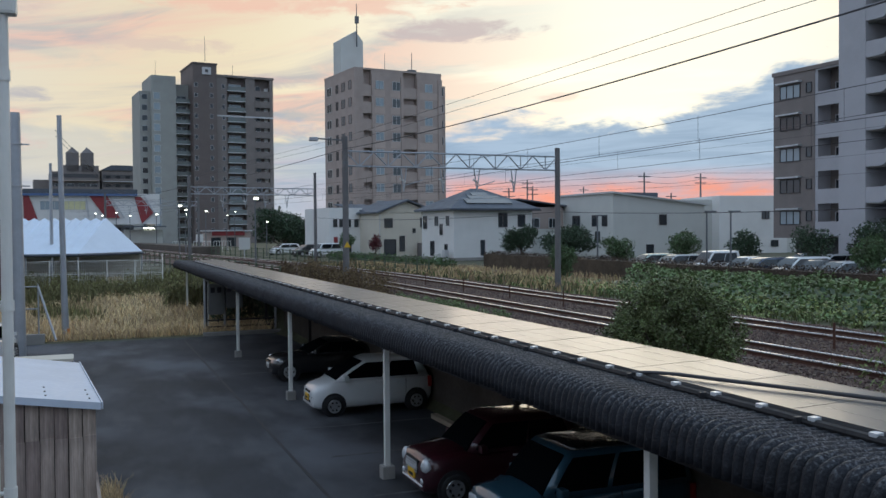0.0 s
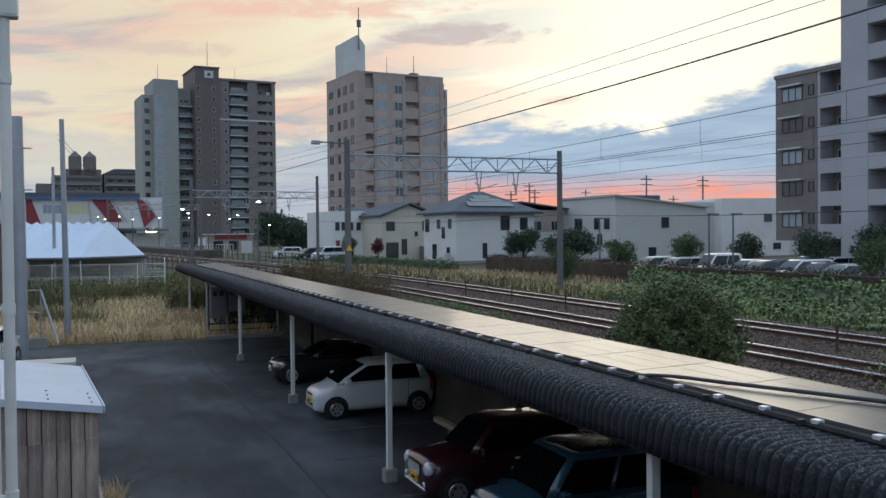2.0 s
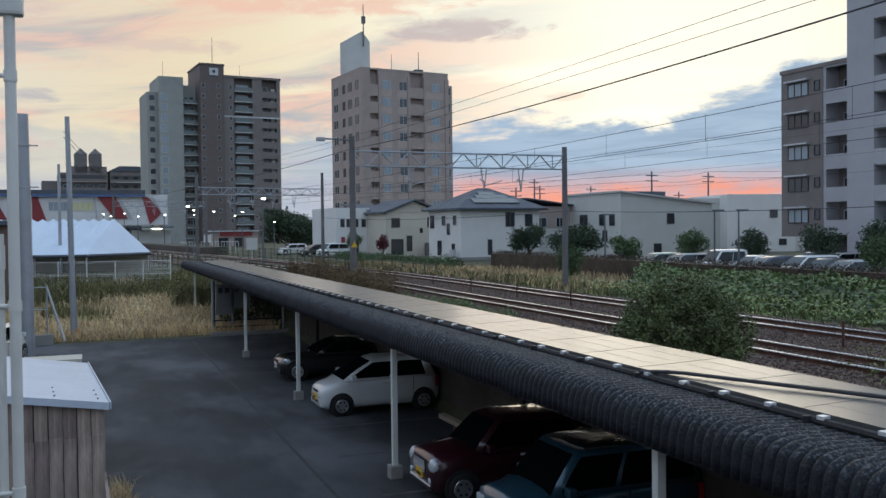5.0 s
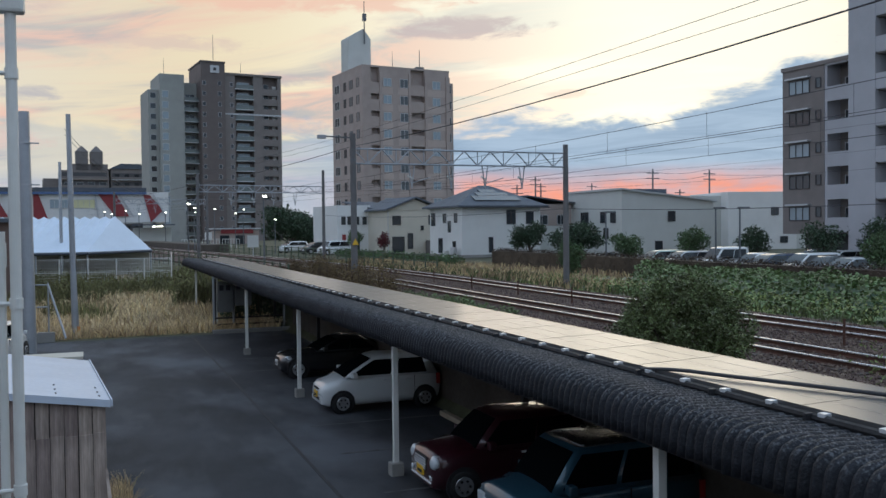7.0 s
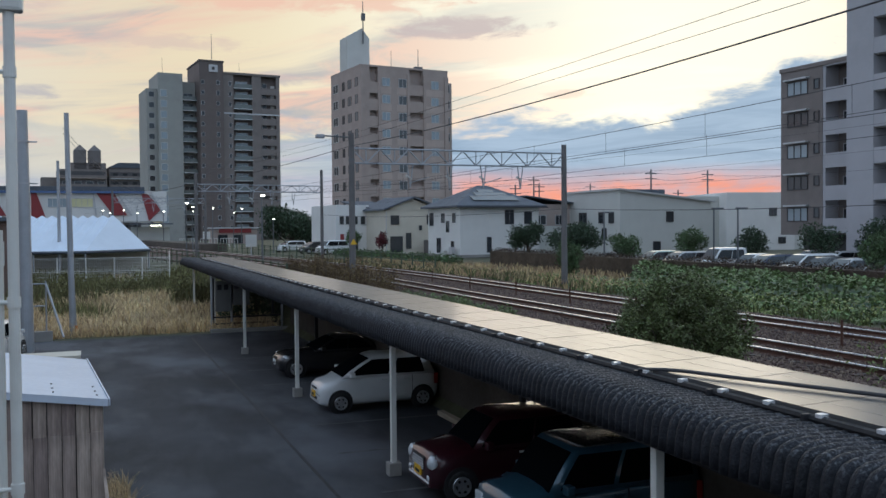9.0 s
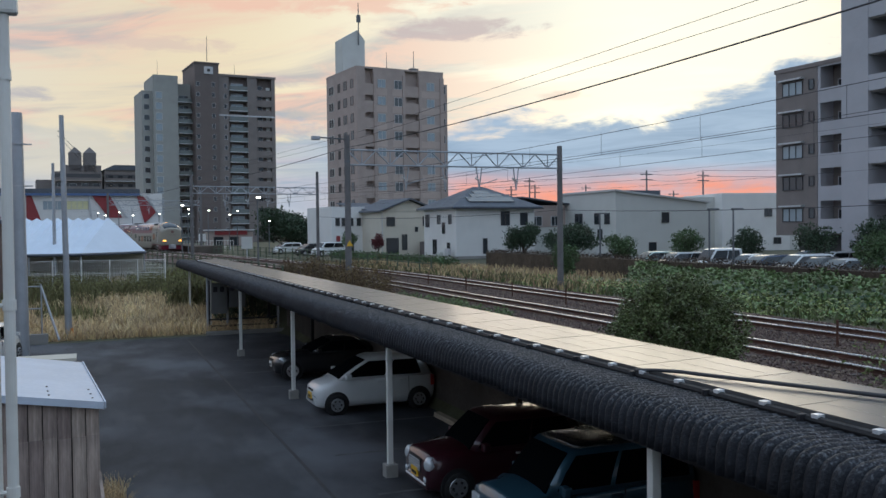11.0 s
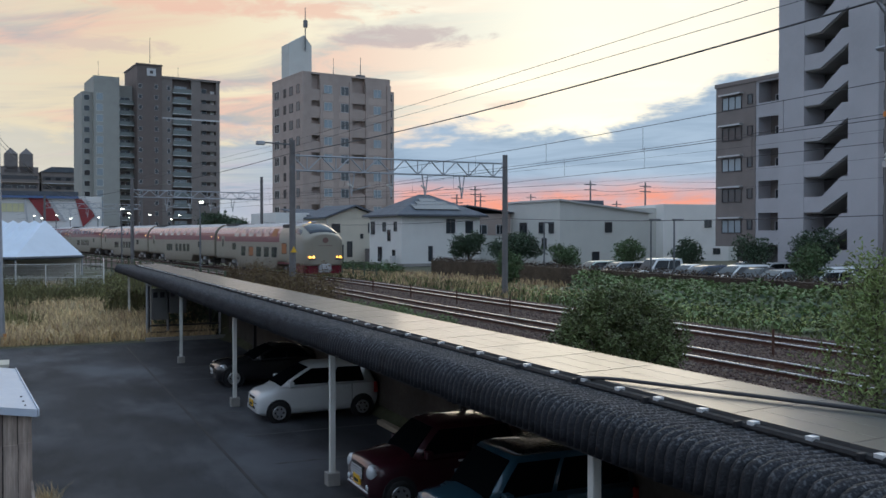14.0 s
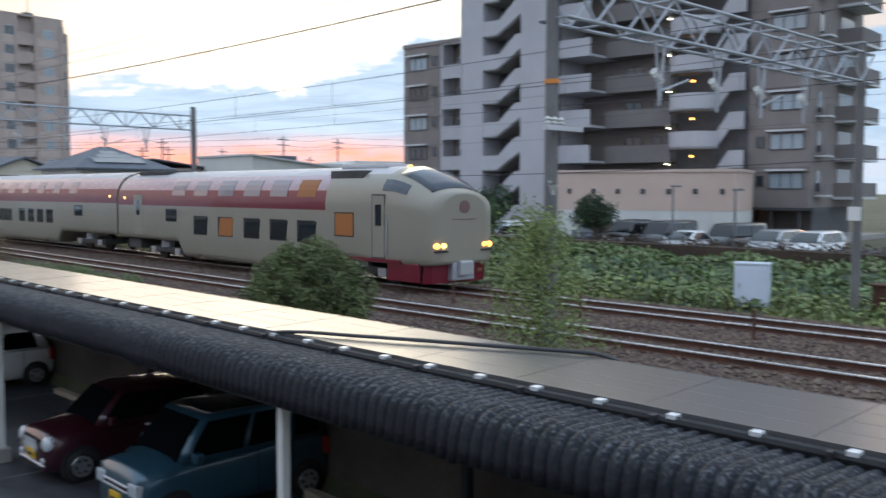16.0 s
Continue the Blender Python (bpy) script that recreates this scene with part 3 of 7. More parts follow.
# ---- carport with solar panels ----
def build_carport():
    cp = thing("carport", "long black corrugated carport roof on thin white posts", "carport")
    pitch = 0.135
    ys = np.arange(-5.0, 60.8, pitch / 8)
    # first point: unseen rear slope, added to keep the cars in shade
    prof = [(9.95, 2.42), (7.62, 3.06), (6.3, 3.12), (5.64, 3.155), (5.50, 3.15), (5.41, 3.115), (5.355, 3.06), (5.325, 2.98), (5.312, 2.88), (5.305, 2.75)]
    nrm = []
    for i, (x, z) in enumerate(prof):
        a, b = prof[max(0, i - 1)], prof[min(len(prof) - 1, i + 1)]
        d = Vector((b[0] - a[0], b[1] - a[1])).normalized()
        nrm.append((d[1], -d[0]))
    verts, faces, np_ = [], [], len(prof)
    for j, y in enumerate(ys):
        k = y / pitch
        w = 0.034 * (abs(math.sin(math.pi * k)) ** 0.55 * 2 - 1)
        wob = 0.012 * noise.noise((0.0, y * 0.9, 3.0)) + 0.02 * noise.noise((5.0, y * 0.13, 1.0))
        sag = 0.03 * noise.noise((2.0, y * 0.06, 7.0))
        for (x, z), (nx, nz), i in zip(prof, nrm, range(np_)):
            q = 0 if i == 0 else w
            drop = 0.045 * noise.noise((9.0, math.floor(k) * 1.7, 0)) if i == np_ - 1 else 0
            dent = 0.022 * noise.noise((i * 0.35, y * 1.3, 11.0)) if 2 < i else 0
            verts.append((x + (-nx if nx > 0 else nx) * q + wob + dent, y, z + abs(nz) * q + sag + drop + 0.6 * dent))
    for j in range(len(ys) - 1):
        for i in range(np_ - 1):
            a = j * np_ + i
            faces.append((a, a + 1, a + np_ + 1, a + np_))
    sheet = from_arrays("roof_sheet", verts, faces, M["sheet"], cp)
    sheet.data.polygons.foreach_set("use_smooth", [True] * len(faces))
    sol = sheet.modifiers.new("thickness", "SOLIDIFY")
    sol.thickness, sol.offset = 0.012, -1
    part("underside_beam", bm_box(5.5, 5.7, -5, 60, 2.64, 2.82), M["steel_dark"], cp)
    part("rear_beam", bm_box(8.4, 8.6, -5, 60, 2.40, 2.62), M["steel_dark"], cp)
    post = None
    for y in (-1.0, 8.15, 17.3, 26.5, 36.4, 46.0, 55.6):
        if post is None:
            post = part("post", bm_box(-0.055, 0.055, -0.055, 0.055, 0.25, 2.66, bevel=0.012), M["white_paint"], cp, "white painted steel post")
            foot = part("footing", bm_box(-0.13, 0.13, -0.13, 0.13, -0.02, 0.27, bevel=0.02), M["concrete"], cp, "concrete footing")
            rear = part("rear_post", bm_box(-0.06, 0.06, -0.06, 0.06, 0.0, 2.42), M["steel_dark"], cp)
            post.matrix_basis, foot.matrix_basis, rear.matrix_basis = pose(5.6, y, 0), pose(5.6, y, 0), pose(8.5, y, 0)
        else:
            z = ground_z(5.6, y)
            share("post", post, cp, pose(5.6, y, 0))
            share("footing", foot, cp, pose(5.6, y, z))
            share("rear_post", rear, cp, pose(8.5, y, 0))
    for y in np.arange(-4, 60, 3.1):
        part("rafter", bm_box(5.45, 7.6, y - 0.04, y + 0.04, 2.82, 2.98), M["steel_dark"], cp)
    part("front_rail", bm_tube((6.22, -5, 3.19), (6.22, 57.2, 3.19), 0.045, n=8), M["black"], cp, "black rail along the panels")
    bracket = None
    for y in np.arange(-4.6, 57, 1.4):
        if bracket is None:
            bracket = part("bracket", bm_box(-0.05, 0.04, -0.022, 0.022, -0.09, 0.045, bevel=0.008), M["steel_dark"], cp)
            bracket.matrix_basis = pose(6.17, y, 3.19)
        else:
            share("bracket", bracket, cp, pose(6.17, y, 3.19))
    # solar panels, each with frame and clips, tilted very slightly away
    sp = None
    w = 1.40
    for i in range(44):
        y = -4.4 + i * w
        m = pose(6.27, y, 3.225 + 0.008 * noise.noise((y * 0.05, 0, 0)), 0, -1.6, 0)
        if sp is None:
            sp = thing("solar_panel", "long dark glass solar panel mirroring the evening sky", "solar panel", m, "solar panels on the carport")
            part("glass", bm_box(0.014, 1.286, 0.007, w - 0.012, 0.0, 0.034), M["pv"], sp)
            fr = bm_box(0, 0.016, 0, w - 0.004, -0.01, 0.036)
            bm_box(1.284, 1.30, 0, w - 0.004, -0.01, 0.036, fr)
            bm_box(0.016, 1.284, 0, 0.009, -0.01, 0.036, fr)
            bm_box(0.016, 1.284, w - 0.014, w - 0.004, -0.01, 0.036, fr)
            part("panel_frame", fr, M["panel_frame"], sp, "grey aluminium frame")
            for xx in (0.33, 0.65, 0.97):
                part("cell_line", bm_box(xx - 0.004, xx + 0.004, 0.016, w - 0.028, 0.030, 0.0352), M["cell_line"], sp)
            for yy in (0.32, 1.02):
                part("clip", bm_box(-0.085, 0.012, yy, yy + 0.085, -0.045, 0.026, bevel=0.003), M["alu"], sp, "bright aluminium clip")
        else:
            copy_thing(sp, m)
    # dark cable lying over the panels
    cv = bpy.data.curves.new("cable", "CURVE")
    cv.dimensions, cv.bevel_depth, cv.bevel_resolution = "3D", 0.022, 2
    s = cv.splines.new("NURBS")
    pts = [(6.20, 9.4, 3.24), (6.30, 9.0, 3.30), (6.55, 8.2, 3.31), (6.85, 7.4, 3.32), (7.15, 6.6, 3.325), (7.45, 5.75, 3.335), (7.62, 5.3, 3.34), (7.75, 5.0, 3.15), (7.8, 4.9, 3.02)]
    s.points.add(len(pts) - 1)
    for p, q in zip(s.points, pts):
        p.co = (*q, 1)
    s.use_endpoint_u, s.order_u = True, 3
    cable = new("cable", cv)
    cv.materials.append(M["wire"])
    tagged(cable, "black cable lying across the solar panels", "cable")


M["cell_line"] = mat("pale_cell_line", (0.20, 0.20, 0.20), 0.4, var=0.1, bump=0.0, spec=0.8)
M["bayline"] = mat("worn_line_paint", (0.085, 0.087, 0.092), 0.8, var=0.5, scale=3, fine=20)
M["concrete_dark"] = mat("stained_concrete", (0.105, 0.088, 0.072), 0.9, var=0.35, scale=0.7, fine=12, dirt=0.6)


def pv_material(name, col):
    ma = mat(name, col, 0.37, var=0.08, scale=0.6, fine=3, bump=0.0, spec=0.8)
    b = ma.node_tree.nodes["Principled BSDF"]
    ma.node_tree.links.remove(b.inputs["Roughness"].links[0])
    b.inputs["Coat Weight"].default_value, b.inputs["Coat Roughness"].default_value = 0.65, 0.22
    return ma


def dust_and_highlight(ma, scale, lo, hi, amount, col, lying=None):
    """Pale dust in worn patches over a dark surface; lying: a highlight of pale specks painted only where the surface
    faces up more than this.
    """
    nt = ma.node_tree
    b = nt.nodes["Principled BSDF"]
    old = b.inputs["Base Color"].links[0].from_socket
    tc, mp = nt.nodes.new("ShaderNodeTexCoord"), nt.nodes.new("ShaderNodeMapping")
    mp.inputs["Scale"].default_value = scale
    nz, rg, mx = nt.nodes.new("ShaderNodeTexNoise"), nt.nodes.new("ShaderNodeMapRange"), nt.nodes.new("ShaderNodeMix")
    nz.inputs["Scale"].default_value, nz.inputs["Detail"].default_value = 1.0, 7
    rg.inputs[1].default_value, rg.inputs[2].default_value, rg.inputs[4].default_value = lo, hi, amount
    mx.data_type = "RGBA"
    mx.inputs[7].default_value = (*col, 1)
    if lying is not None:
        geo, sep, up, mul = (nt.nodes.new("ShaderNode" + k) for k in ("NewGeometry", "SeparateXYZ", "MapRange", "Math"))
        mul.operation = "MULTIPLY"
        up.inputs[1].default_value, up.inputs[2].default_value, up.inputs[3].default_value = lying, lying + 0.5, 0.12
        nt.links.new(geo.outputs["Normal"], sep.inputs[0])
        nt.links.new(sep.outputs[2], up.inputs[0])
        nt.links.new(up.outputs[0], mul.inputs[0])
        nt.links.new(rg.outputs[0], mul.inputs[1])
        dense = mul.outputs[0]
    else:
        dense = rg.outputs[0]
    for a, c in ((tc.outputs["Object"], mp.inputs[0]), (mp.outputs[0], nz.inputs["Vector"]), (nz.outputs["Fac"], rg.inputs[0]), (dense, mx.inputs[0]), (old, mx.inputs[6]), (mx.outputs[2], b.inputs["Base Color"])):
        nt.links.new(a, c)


# rib crests: dusty specks plus a highlight painted on the up-facing parts
dust_and_highlight(M["sheet"], (34, 34, 22), 0.50, 0.72, 0.75, (0.24, 0.25, 0.27), 0.35)
dust_and_highlight(M["asphalt"], (0.28, 0.16, 1), 0.50, 0.64, 0.6, (0.14, 0.147, 0.165))
dust_and_highlight(M["asphalt"], (0.9, 0.22, 1), 0.54, 0.72, 0.35, (0.13, 0.135, 0.145))
M["pv"] = pv_material("solar_glass", (0.068, 0.071, 0.074))
M["panel_frame"] = pv_material("anodised_panel_frame", (0.09, 0.09, 0.09))
build_ground()
build_tracks()
build_carport()
# ---- buildings ----
_cache = {}


def window(parent, x, z, w, h, y=0.0, side="front", glass="glass", frame="frame", name="window", mull=1, sill=False):
    """A framed window proud of the wall; the wall's outer side is -y (front) or -x (left)."""
    key = (round(w, 2), round(h, 2), glass, frame, mull, sill)
    m = pose(x, y, z) if side == "front" else pose(y, x, z, 0, 0, -90)
    if key not in _cache:
        t = 0.06
        xs = [-w / 2, -w / 2 + t]
        for i in range(mull):
            cx = -w / 2 + w * (i + 1) / (mull + 1)
            xs += [cx - t * .5, cx + t * .5]
        xs += [w / 2 - t, w / 2]
        fr = bm_cells(xs, [0, t, h - t, h], lambda i, k: k != 1 or i % 2 == 0, -0.08, 0.05)
        f = part(name, fr, M[frame], parent)
        p = part("pane", bm_box(-w / 2 + t, w / 2 - t, -0.03, 0.04, t, h - t), M[glass], f)
        hood = part("hood", bm_box(-w / 2 - 0.15, w / 2 + 0.15, -0.45, 0.02, h + 0.12, h + 0.26), M["frame"], f) if sill else None
        _cache[key] = (f.data, p.data, hood.data if hood else None)
        f.matrix_basis = m
        return f
    fd, pd, hd = _cache[key]
    f = new(name, fd)
    f.parent, f.matrix_basis = parent, m
    for nm, d in (("pane", pd), ("hood", hd)):
        if d:
            p = new(nm, d)
            p.parent = f
    return f


def block(parent, name, x0, x1, y0, y1, z0, z1, material, label="", bevel=0.0):
    return part(name, bm_box(x0, x1, y0, y1, z0, z1, bevel=bevel), M[material], parent, label)


def antenna(parent, x, y, z, h, r=0.06):
    part("antenna", bm_tube((x, y, z), (x, y, z + h), r, r * 0.5, 6), M["truss_dark"], parent)


def tower_slab():
    """The far pair of slabs: a grey one and a dark brown one."""
    t = thing("apartment_tower", "tall dark brown and grey apartment tower with open galleries", "apartment building", pose(34.5, 256.3, 1.5, 0, 0, 6))
    F, n = 2.87, 15
    block(t, "wall", -6.5, 0, 0, 16, 0, 49.6, "tile_dark")
    block(t, "roof_cap", -6.7, 0.2, -0.2, 16.2, 49.6, 50.0, "tile_dark")
    block(t, "sign", -4.0, -1.6, -0.25, 0.02, 46.8, 48.8, "frame", "square light sign with a dark square")
    block(t, "sign_core", -3.2, -2.4, -0.29, -0.05, 47.4, 48.2, "frame_dark")
    # right slab
    block(t, "wall", 0.0, 16.2, 2.4, 15, 0, 46.6, "tile_dark")
    block(t, "roof_cap", -0.1, 16.4, 0.6, 15.2, 46.6, 47.2, "tile_brown")
    for x0, x1 in ((0.0, 3.0), (8.2, 10.9), (15.2, 16.2)):
        block(t, "pier", x0, x1, 0.8, 2.4, 0, 46.6, "tile_brown")
    for i in range(n):
        z = 1.2 + i * F + 1.6
        block(t, "balcony", 3.0, 8.2, 0.3, 2.4, z - 0.25, z - 0.05, "frame")
        block(t, "balcony_glass", 3.1, 8.1, 0.35, 0.42, z - 0.05, z + 1.05, "green_glass")
        window(t, 5.6, z, 3.4, 2.0, 2.4, glass="glass_lit", mull=1)
        block(t, "parapet", 10.9, 15.2, 0.9, 1.05, z - 1.5, z + 0.35, "tile_brown")
        window(t, 12.2, z + 0.5, 1.4, 1.3, 2.4, glass="glass", mull=0)
        # white plate: light on the gallery wall, put into its colour
        block(t, "lit_wall", 14.0, 15.1, 2.30, 2.38, z + 0.45, z + 1.35, "stucco_white")
        window(t, -1.5, z + 0.4, 0.9, 1.2, 0.0, glass="glass", mull=0)
        window(t, 2.0, z + 0.4, 0.8, 1.2, 0.8, glass="glass", mull=0)
        window(t, -5.7, z + 0.4, 0.9, 1.1, 0.0, glass="glass", mull=0)
    block(t, "white_course", -0.05, 16.25, 0.72, 0.79, 35.6, 36.0, "frame")
    # left grey slab
    block(t, "wall", -17.0, -10.5, 3.0, 18, 0, 46.2, "tile_grey")
    block(t, "wall", -19.8, -17.0, 5.0, 18, 0, 42.0, "tile_grey")
    block(t, "wall", -10.5, -6.5, 6.0, 18, 0, 44.5, "tile_grey")
    for i in range(n - 1):
        z = 2.4 + i * F
        window(t, -15.6, z, 1.7, 1.9, 3.0, glass="glass_lit", frame="stucco_white", mull=0)
        window(t, -18.5, z, 1.5, 1.5, 5.0, glass="glass", mull=0)
        block(t, "balcony", -10.5, -6.5, 3.6, 6.0, z - 0.6, z - 0.4, "frame")
        block(t, "parapet", -10.45, -6.55, 3.6, 3.7, z - 0.4, z + 0.55, "green_glass")
        window(t, -8.5, z - 0.3, 2.6, 1.9, 6.0, glass="glass", mull=1)
    antenna(t, -15, 8, 46.2, 5)
    antenna(t, -2, 5, 51.2, 7, 0.1)
    antenna(t, 6, 6, 47, 4)


def tower_taupe():
    """Ten storeys of taupe tile with a white penthouse."""
    cx, cy = 41.9, 145.3
    t = thing("apartment_tower", "taupe tiled ten-storey apartment tower with a white rooftop tower", "apartment building", pose(cx, cy, 1.6, 0, 0, 7))
    F, n, top = 2.88, 10, 30.3
    # right (front) face x 0..15.2; left face y 0..9.5
    block(t, "wall", 0.0, 16.4, 0.9, 13.5, 0, top, "tile_taupe")
    block(t, "wall", 16.4, 18.4, 2.2, 12, 0, top - 1.4, "tile_taupe")
    block(t, "pier", 0.0, 1.6, 0.0, 0.9, 0, top, "tile_taupe")
    block(t, "pier", 3.1, 9.0, 0.0, 0.9, 0, top, "tile_taupe")
    block(t, "pier", 11.6, 16.4, 0.0, 0.9, 0, top, "tile_taupe")
    block(t, "roof_cap", -0.03, 16.43, -0.03, 13.53, top, top + 0.3, "tile_taupe")
    for i in range(n):
        z = 0.9 + i * F
        block(t, "parapet", 1.6, 3.1, 0.0, 0.12, z - 0.9, z + 1.0, "tile_taupe")
        block(t, "parapet", 9.0, 11.6, 0.0, 0.12, z - 0.9, z + 0.95, "tile_taupe")
        window(t, 4.6, z + 0.4, 1.5, 1.4, 0.0, glass="glass_lit", mull=1)
        window(t, 7.7, z + 0.3, 1.5, 1.5, 0.0, glass="glass_dull", mull=1)
        window(t, 13.9, z + 0.4, 1.5, 1.4, 0.0, glass="glass_lit", mull=1)
        window(t, 17.4, z + 0.3, 1.2, 1.5, 2.2, glass="glass", mull=0)
        for yy, ww in ((1.8, 1.2), (4.8, 1.5), (7.6, 1.0), (11.2, 2.2)):
            window(t, yy, z + 0.3, ww, 1.5, 0.0, side="left", glass="glass_dull" if yy < 7 else "void_glass", frame="stucco_pale" if yy > 9 else "frame_dark", mull=1 if ww > 1.2 else 0)
        for x0, x1 in ((3.62, 5.6), (6.6, 8.48), (12.12, 15.68)):
            block(t, "spandrel", x0, x1, -0.03, -0.0, z - 0.85, z + 0.3, "taupe_light")
    for x0, x1 in ((-0.06, 0.7), (3.1, 3.6), (8.5, 9.0), (11.6, 12.1), (15.7, 16.46)):
        block(t, "pilaster", x0, x1, -0.22, -0.0, 0, top - 0.8, "tile_taupe", bevel=0.06)
    ph = [(0.6, 7.2), (4.8, 7.2), (4.8, 10.6), (0.6, 10.6)]
    bm = bmesh.new()
    lo = [bm.verts.new((x, y, top + 0.2)) for x, y in ph]
    hi = [bm.verts.new((x, y, top + zz)) for (x, y), zz in zip(ph, (6.2, 6.2, 6.2, 6.2))]
    apex = [bm.verts.new((3.4, 7.2, top + 7.9)), bm.verts.new((3.4, 10.6, top + 7.9))]
    bm.faces.new((lo[0], lo[1], hi[1], apex[0], hi[0]))
    bm.faces.new((lo[2], lo[3], hi[3], apex[1], hi[2]))
    bm.faces.new((lo[1], lo[2], hi[2], hi[1]))
    bm.faces.new((lo[3], lo[0], hi[0], hi[3]))
    bm.faces.new((hi[1], hi[2], apex[1], apex[0]))
    bm.faces.new((hi[0], apex[0], apex[1], hi[3]))
    bmesh.ops.recalc_face_normals(bm, faces=bm.faces)
    part("penthouse", bm, M["stucco_pale"], t, "white rooftop tower with a pointed top")
    antenna(t, 3.5, 6.9, top + 5.2, 7.4, 0.14)
    part("mast_box", bm_box(3.2, 3.8, 6.6, 7.1, top + 9.2, top + 10.4), M["truss_dark"], t)
    antenna(t, 7.0, 3, top + 0.4, 3.2)
    antenna(t, 12.2, 3, top + 0.4, 3.8, 0.1)
    block(t, "roof_box", 11.4, 12.8, 2.4, 3.4, top + 0.4, top + 1.1, "truss_dark")
    block(t, "roof_box", 7.8, 9.0, 4, 5, top + 0.4, top + 0.9, "stucco_pale")


def residence():
    """The large U-shaped block across the far car park."""
    t = thing("apartment_building", "large grey-brown apartment block with lilac stair towers and open galleries", "apartment building", pose(58.28, 65.46, 1.85, 0, 0, -86))
    F, n = 2.87, 9
    low = 16.75
    # left wing
    block(t, "wall", 0, 4.66, 0, 12, 2.2, low, "tile_brown")
    # dark wall: the shade under the wing is in its colour
    block(t, "wall", 0.3, 7.1, 2.5, 12, 0, 2.2, "recess_shade")
    block(t, "wall", 4.66, 8.5, 1.6, 12, 2.2, low, "tile_brown")
    block(t, "roof_cap", -0.1, 8.5, -0.1, 12.1, low, low + 0.35, "tile_brown")
    block(t, "pier", 4.66, 4.95, 0.05, 1.6, 2.2, low, "lilac")
    for i in range(6):
        z = i * 2.79 - 0.32
        if i:
            window(t, 1.95, z + 0.92, 2.3, 1.2, 0.0, glass="glass_lit" if i % 2 else "glass", frame="frame_dark", mull=2, sill=True)
            window(t, 4.05, z + 1.2, 0.6, 0.9, 0.0, glass="glass", frame="frame_dark", mull=0)
            block(t, "parapet", 4.95, 8.5, 0.0, 0.15, z - 0.1, z + 1.15, "lilac")
            window(t, 6.6, z + 0.1, 2.2, 1.9, 1.6, glass="glass", mull=1)
    block(t, "parapet", 4.95, 8.5, 0.0, 0.15, low - 0.15, low, "lilac")
    block(t, "plinth", 0.3, 40.0, 2.6, 13, -0.7, 0.02, "concrete")
    block(t, "plinth", 8.45, 17.7, -1.45, 2.6, -0.7, 0.0, "lilac")
    # stair tower with zigzag openings
    top = n * F + 1.2
    block(t, "stair_wall", 8.45, 11.0, -1.5, 6, 0, top, "lilac")
    block(t, "stair_wall", 15.1, 17.7, -1.5, 6, 0, top, "lilac", "pale lilac-grey stair tower")
    block(t, "stair_core", 11.0, 15.1, 1.0, 6, 0, top, "recess_shade")
    for i in range(n + 1):
        z = i * F + 0.3
        # parapet of one flight: level on the left, then rising to the right
        lo = z - 1.0
        bm = bm_loft([[(x, yy, zz) for x, zz in ((11.0, lo), (12.5, lo), (15.1, lo + 1.55), (15.1, lo + 2.75), (14.5, lo + 2.75), (12.7, lo + 1.25), (11.0, lo + 1.25))] for yy in (-1.46, -1.26)])
        part("stair_parapet", bm, M["lilac"], t)
        bm = bm_loft([[(x, yy, zz) for x, zz in ((11.0, lo + .1), (12.5, lo + .1), (15.1, lo + 1.65), (15.1, lo + 1.45), (12.5, lo - .1), (11.0, lo - .1))] for yy in (-1.26, 1.0)])
        part("stair_flight", bm, M["concrete"], t)
    # side openings of the stair tower and gallery ends
    for i in range(n):
        z = i * F
        # dark plate on the wall, painted shade of an opening
        block(t, "side_opening", 17.69, 17.73, -0.9, 0.6, z + 1.2, z + 2.6, "recess_shade")
        block(t, "gallery_slab", 17.7, 21.0, -0.1, 4.2, z - 0.2, z, "lilac")
        block(t, "parapet", 17.7, 21.0, -0.1, 0.05, z, z + 1.25, "lilac")
        block(t, "gallery_slab", 21.0, 27.0, 2.3, 4.2, z - 0.2, z, "parapet")
        block(t, "parapet", 21.0, 27.0, 2.3, 2.45, z, z + 1.2, "parapet")
        window(t, 22.6, z + 1.0, 1.6, 1.0, 4.2, glass="glass", frame="frame_dark", mull=1)
        window(t, 25.2, z + 1.0, 1.8, 1.0, 4.2, glass="glass", frame="frame_dark", mull=1)
        block(t, "gallery_lamp", 26.05, 26.32, 3.3, 3.45, z + 2.5, z + 2.55, "lamp_white")
    block(t, "wall", 17.7, 32.85, 4.2, 13, 0, top, "tile_brown")
    # rounded stair bay
    for i in range(n + 1):
        z = i * F + 1.0 - F
        arc = [(28.9 + 2.0 * math.cos(a), 2.6 - 1.9 * math.sin(a)) for a in np.linspace(math.radians(5), math.radians(175), 13)]
        arc2 = [(28.9 + 1.82 * math.cos(a), 2.6 - 1.72 * math.sin(a)) for a in np.linspace(math.radians(175), math.radians(5), 13)]
        part("round_parapet", bm_prism(arc + arc2, z - 0.3, z + 1.05), M["lilac"], t)
        part("landing", bm_prism(arc, z - 0.3, z - 0.12), M["concrete"], t)
        if i < n:
            block(t, "stair_lamp", 28.75, 28.98, 2.0, 2.2, z + 2.0, z + 2.13, "lamp_amber")
            bm = bm_loft([[(x, yy, zz) for x, zz in ((30.7, z - 0.2), (31.7, z + 1.15), (32.84, z + 1.15), (32.84, z + 2.45), (31.7, z + 2.45), (30.7, z + 1.05))] for yy in (2.4, 2.6)])
            part("flight_parapet", bm, M["lilac"], t)
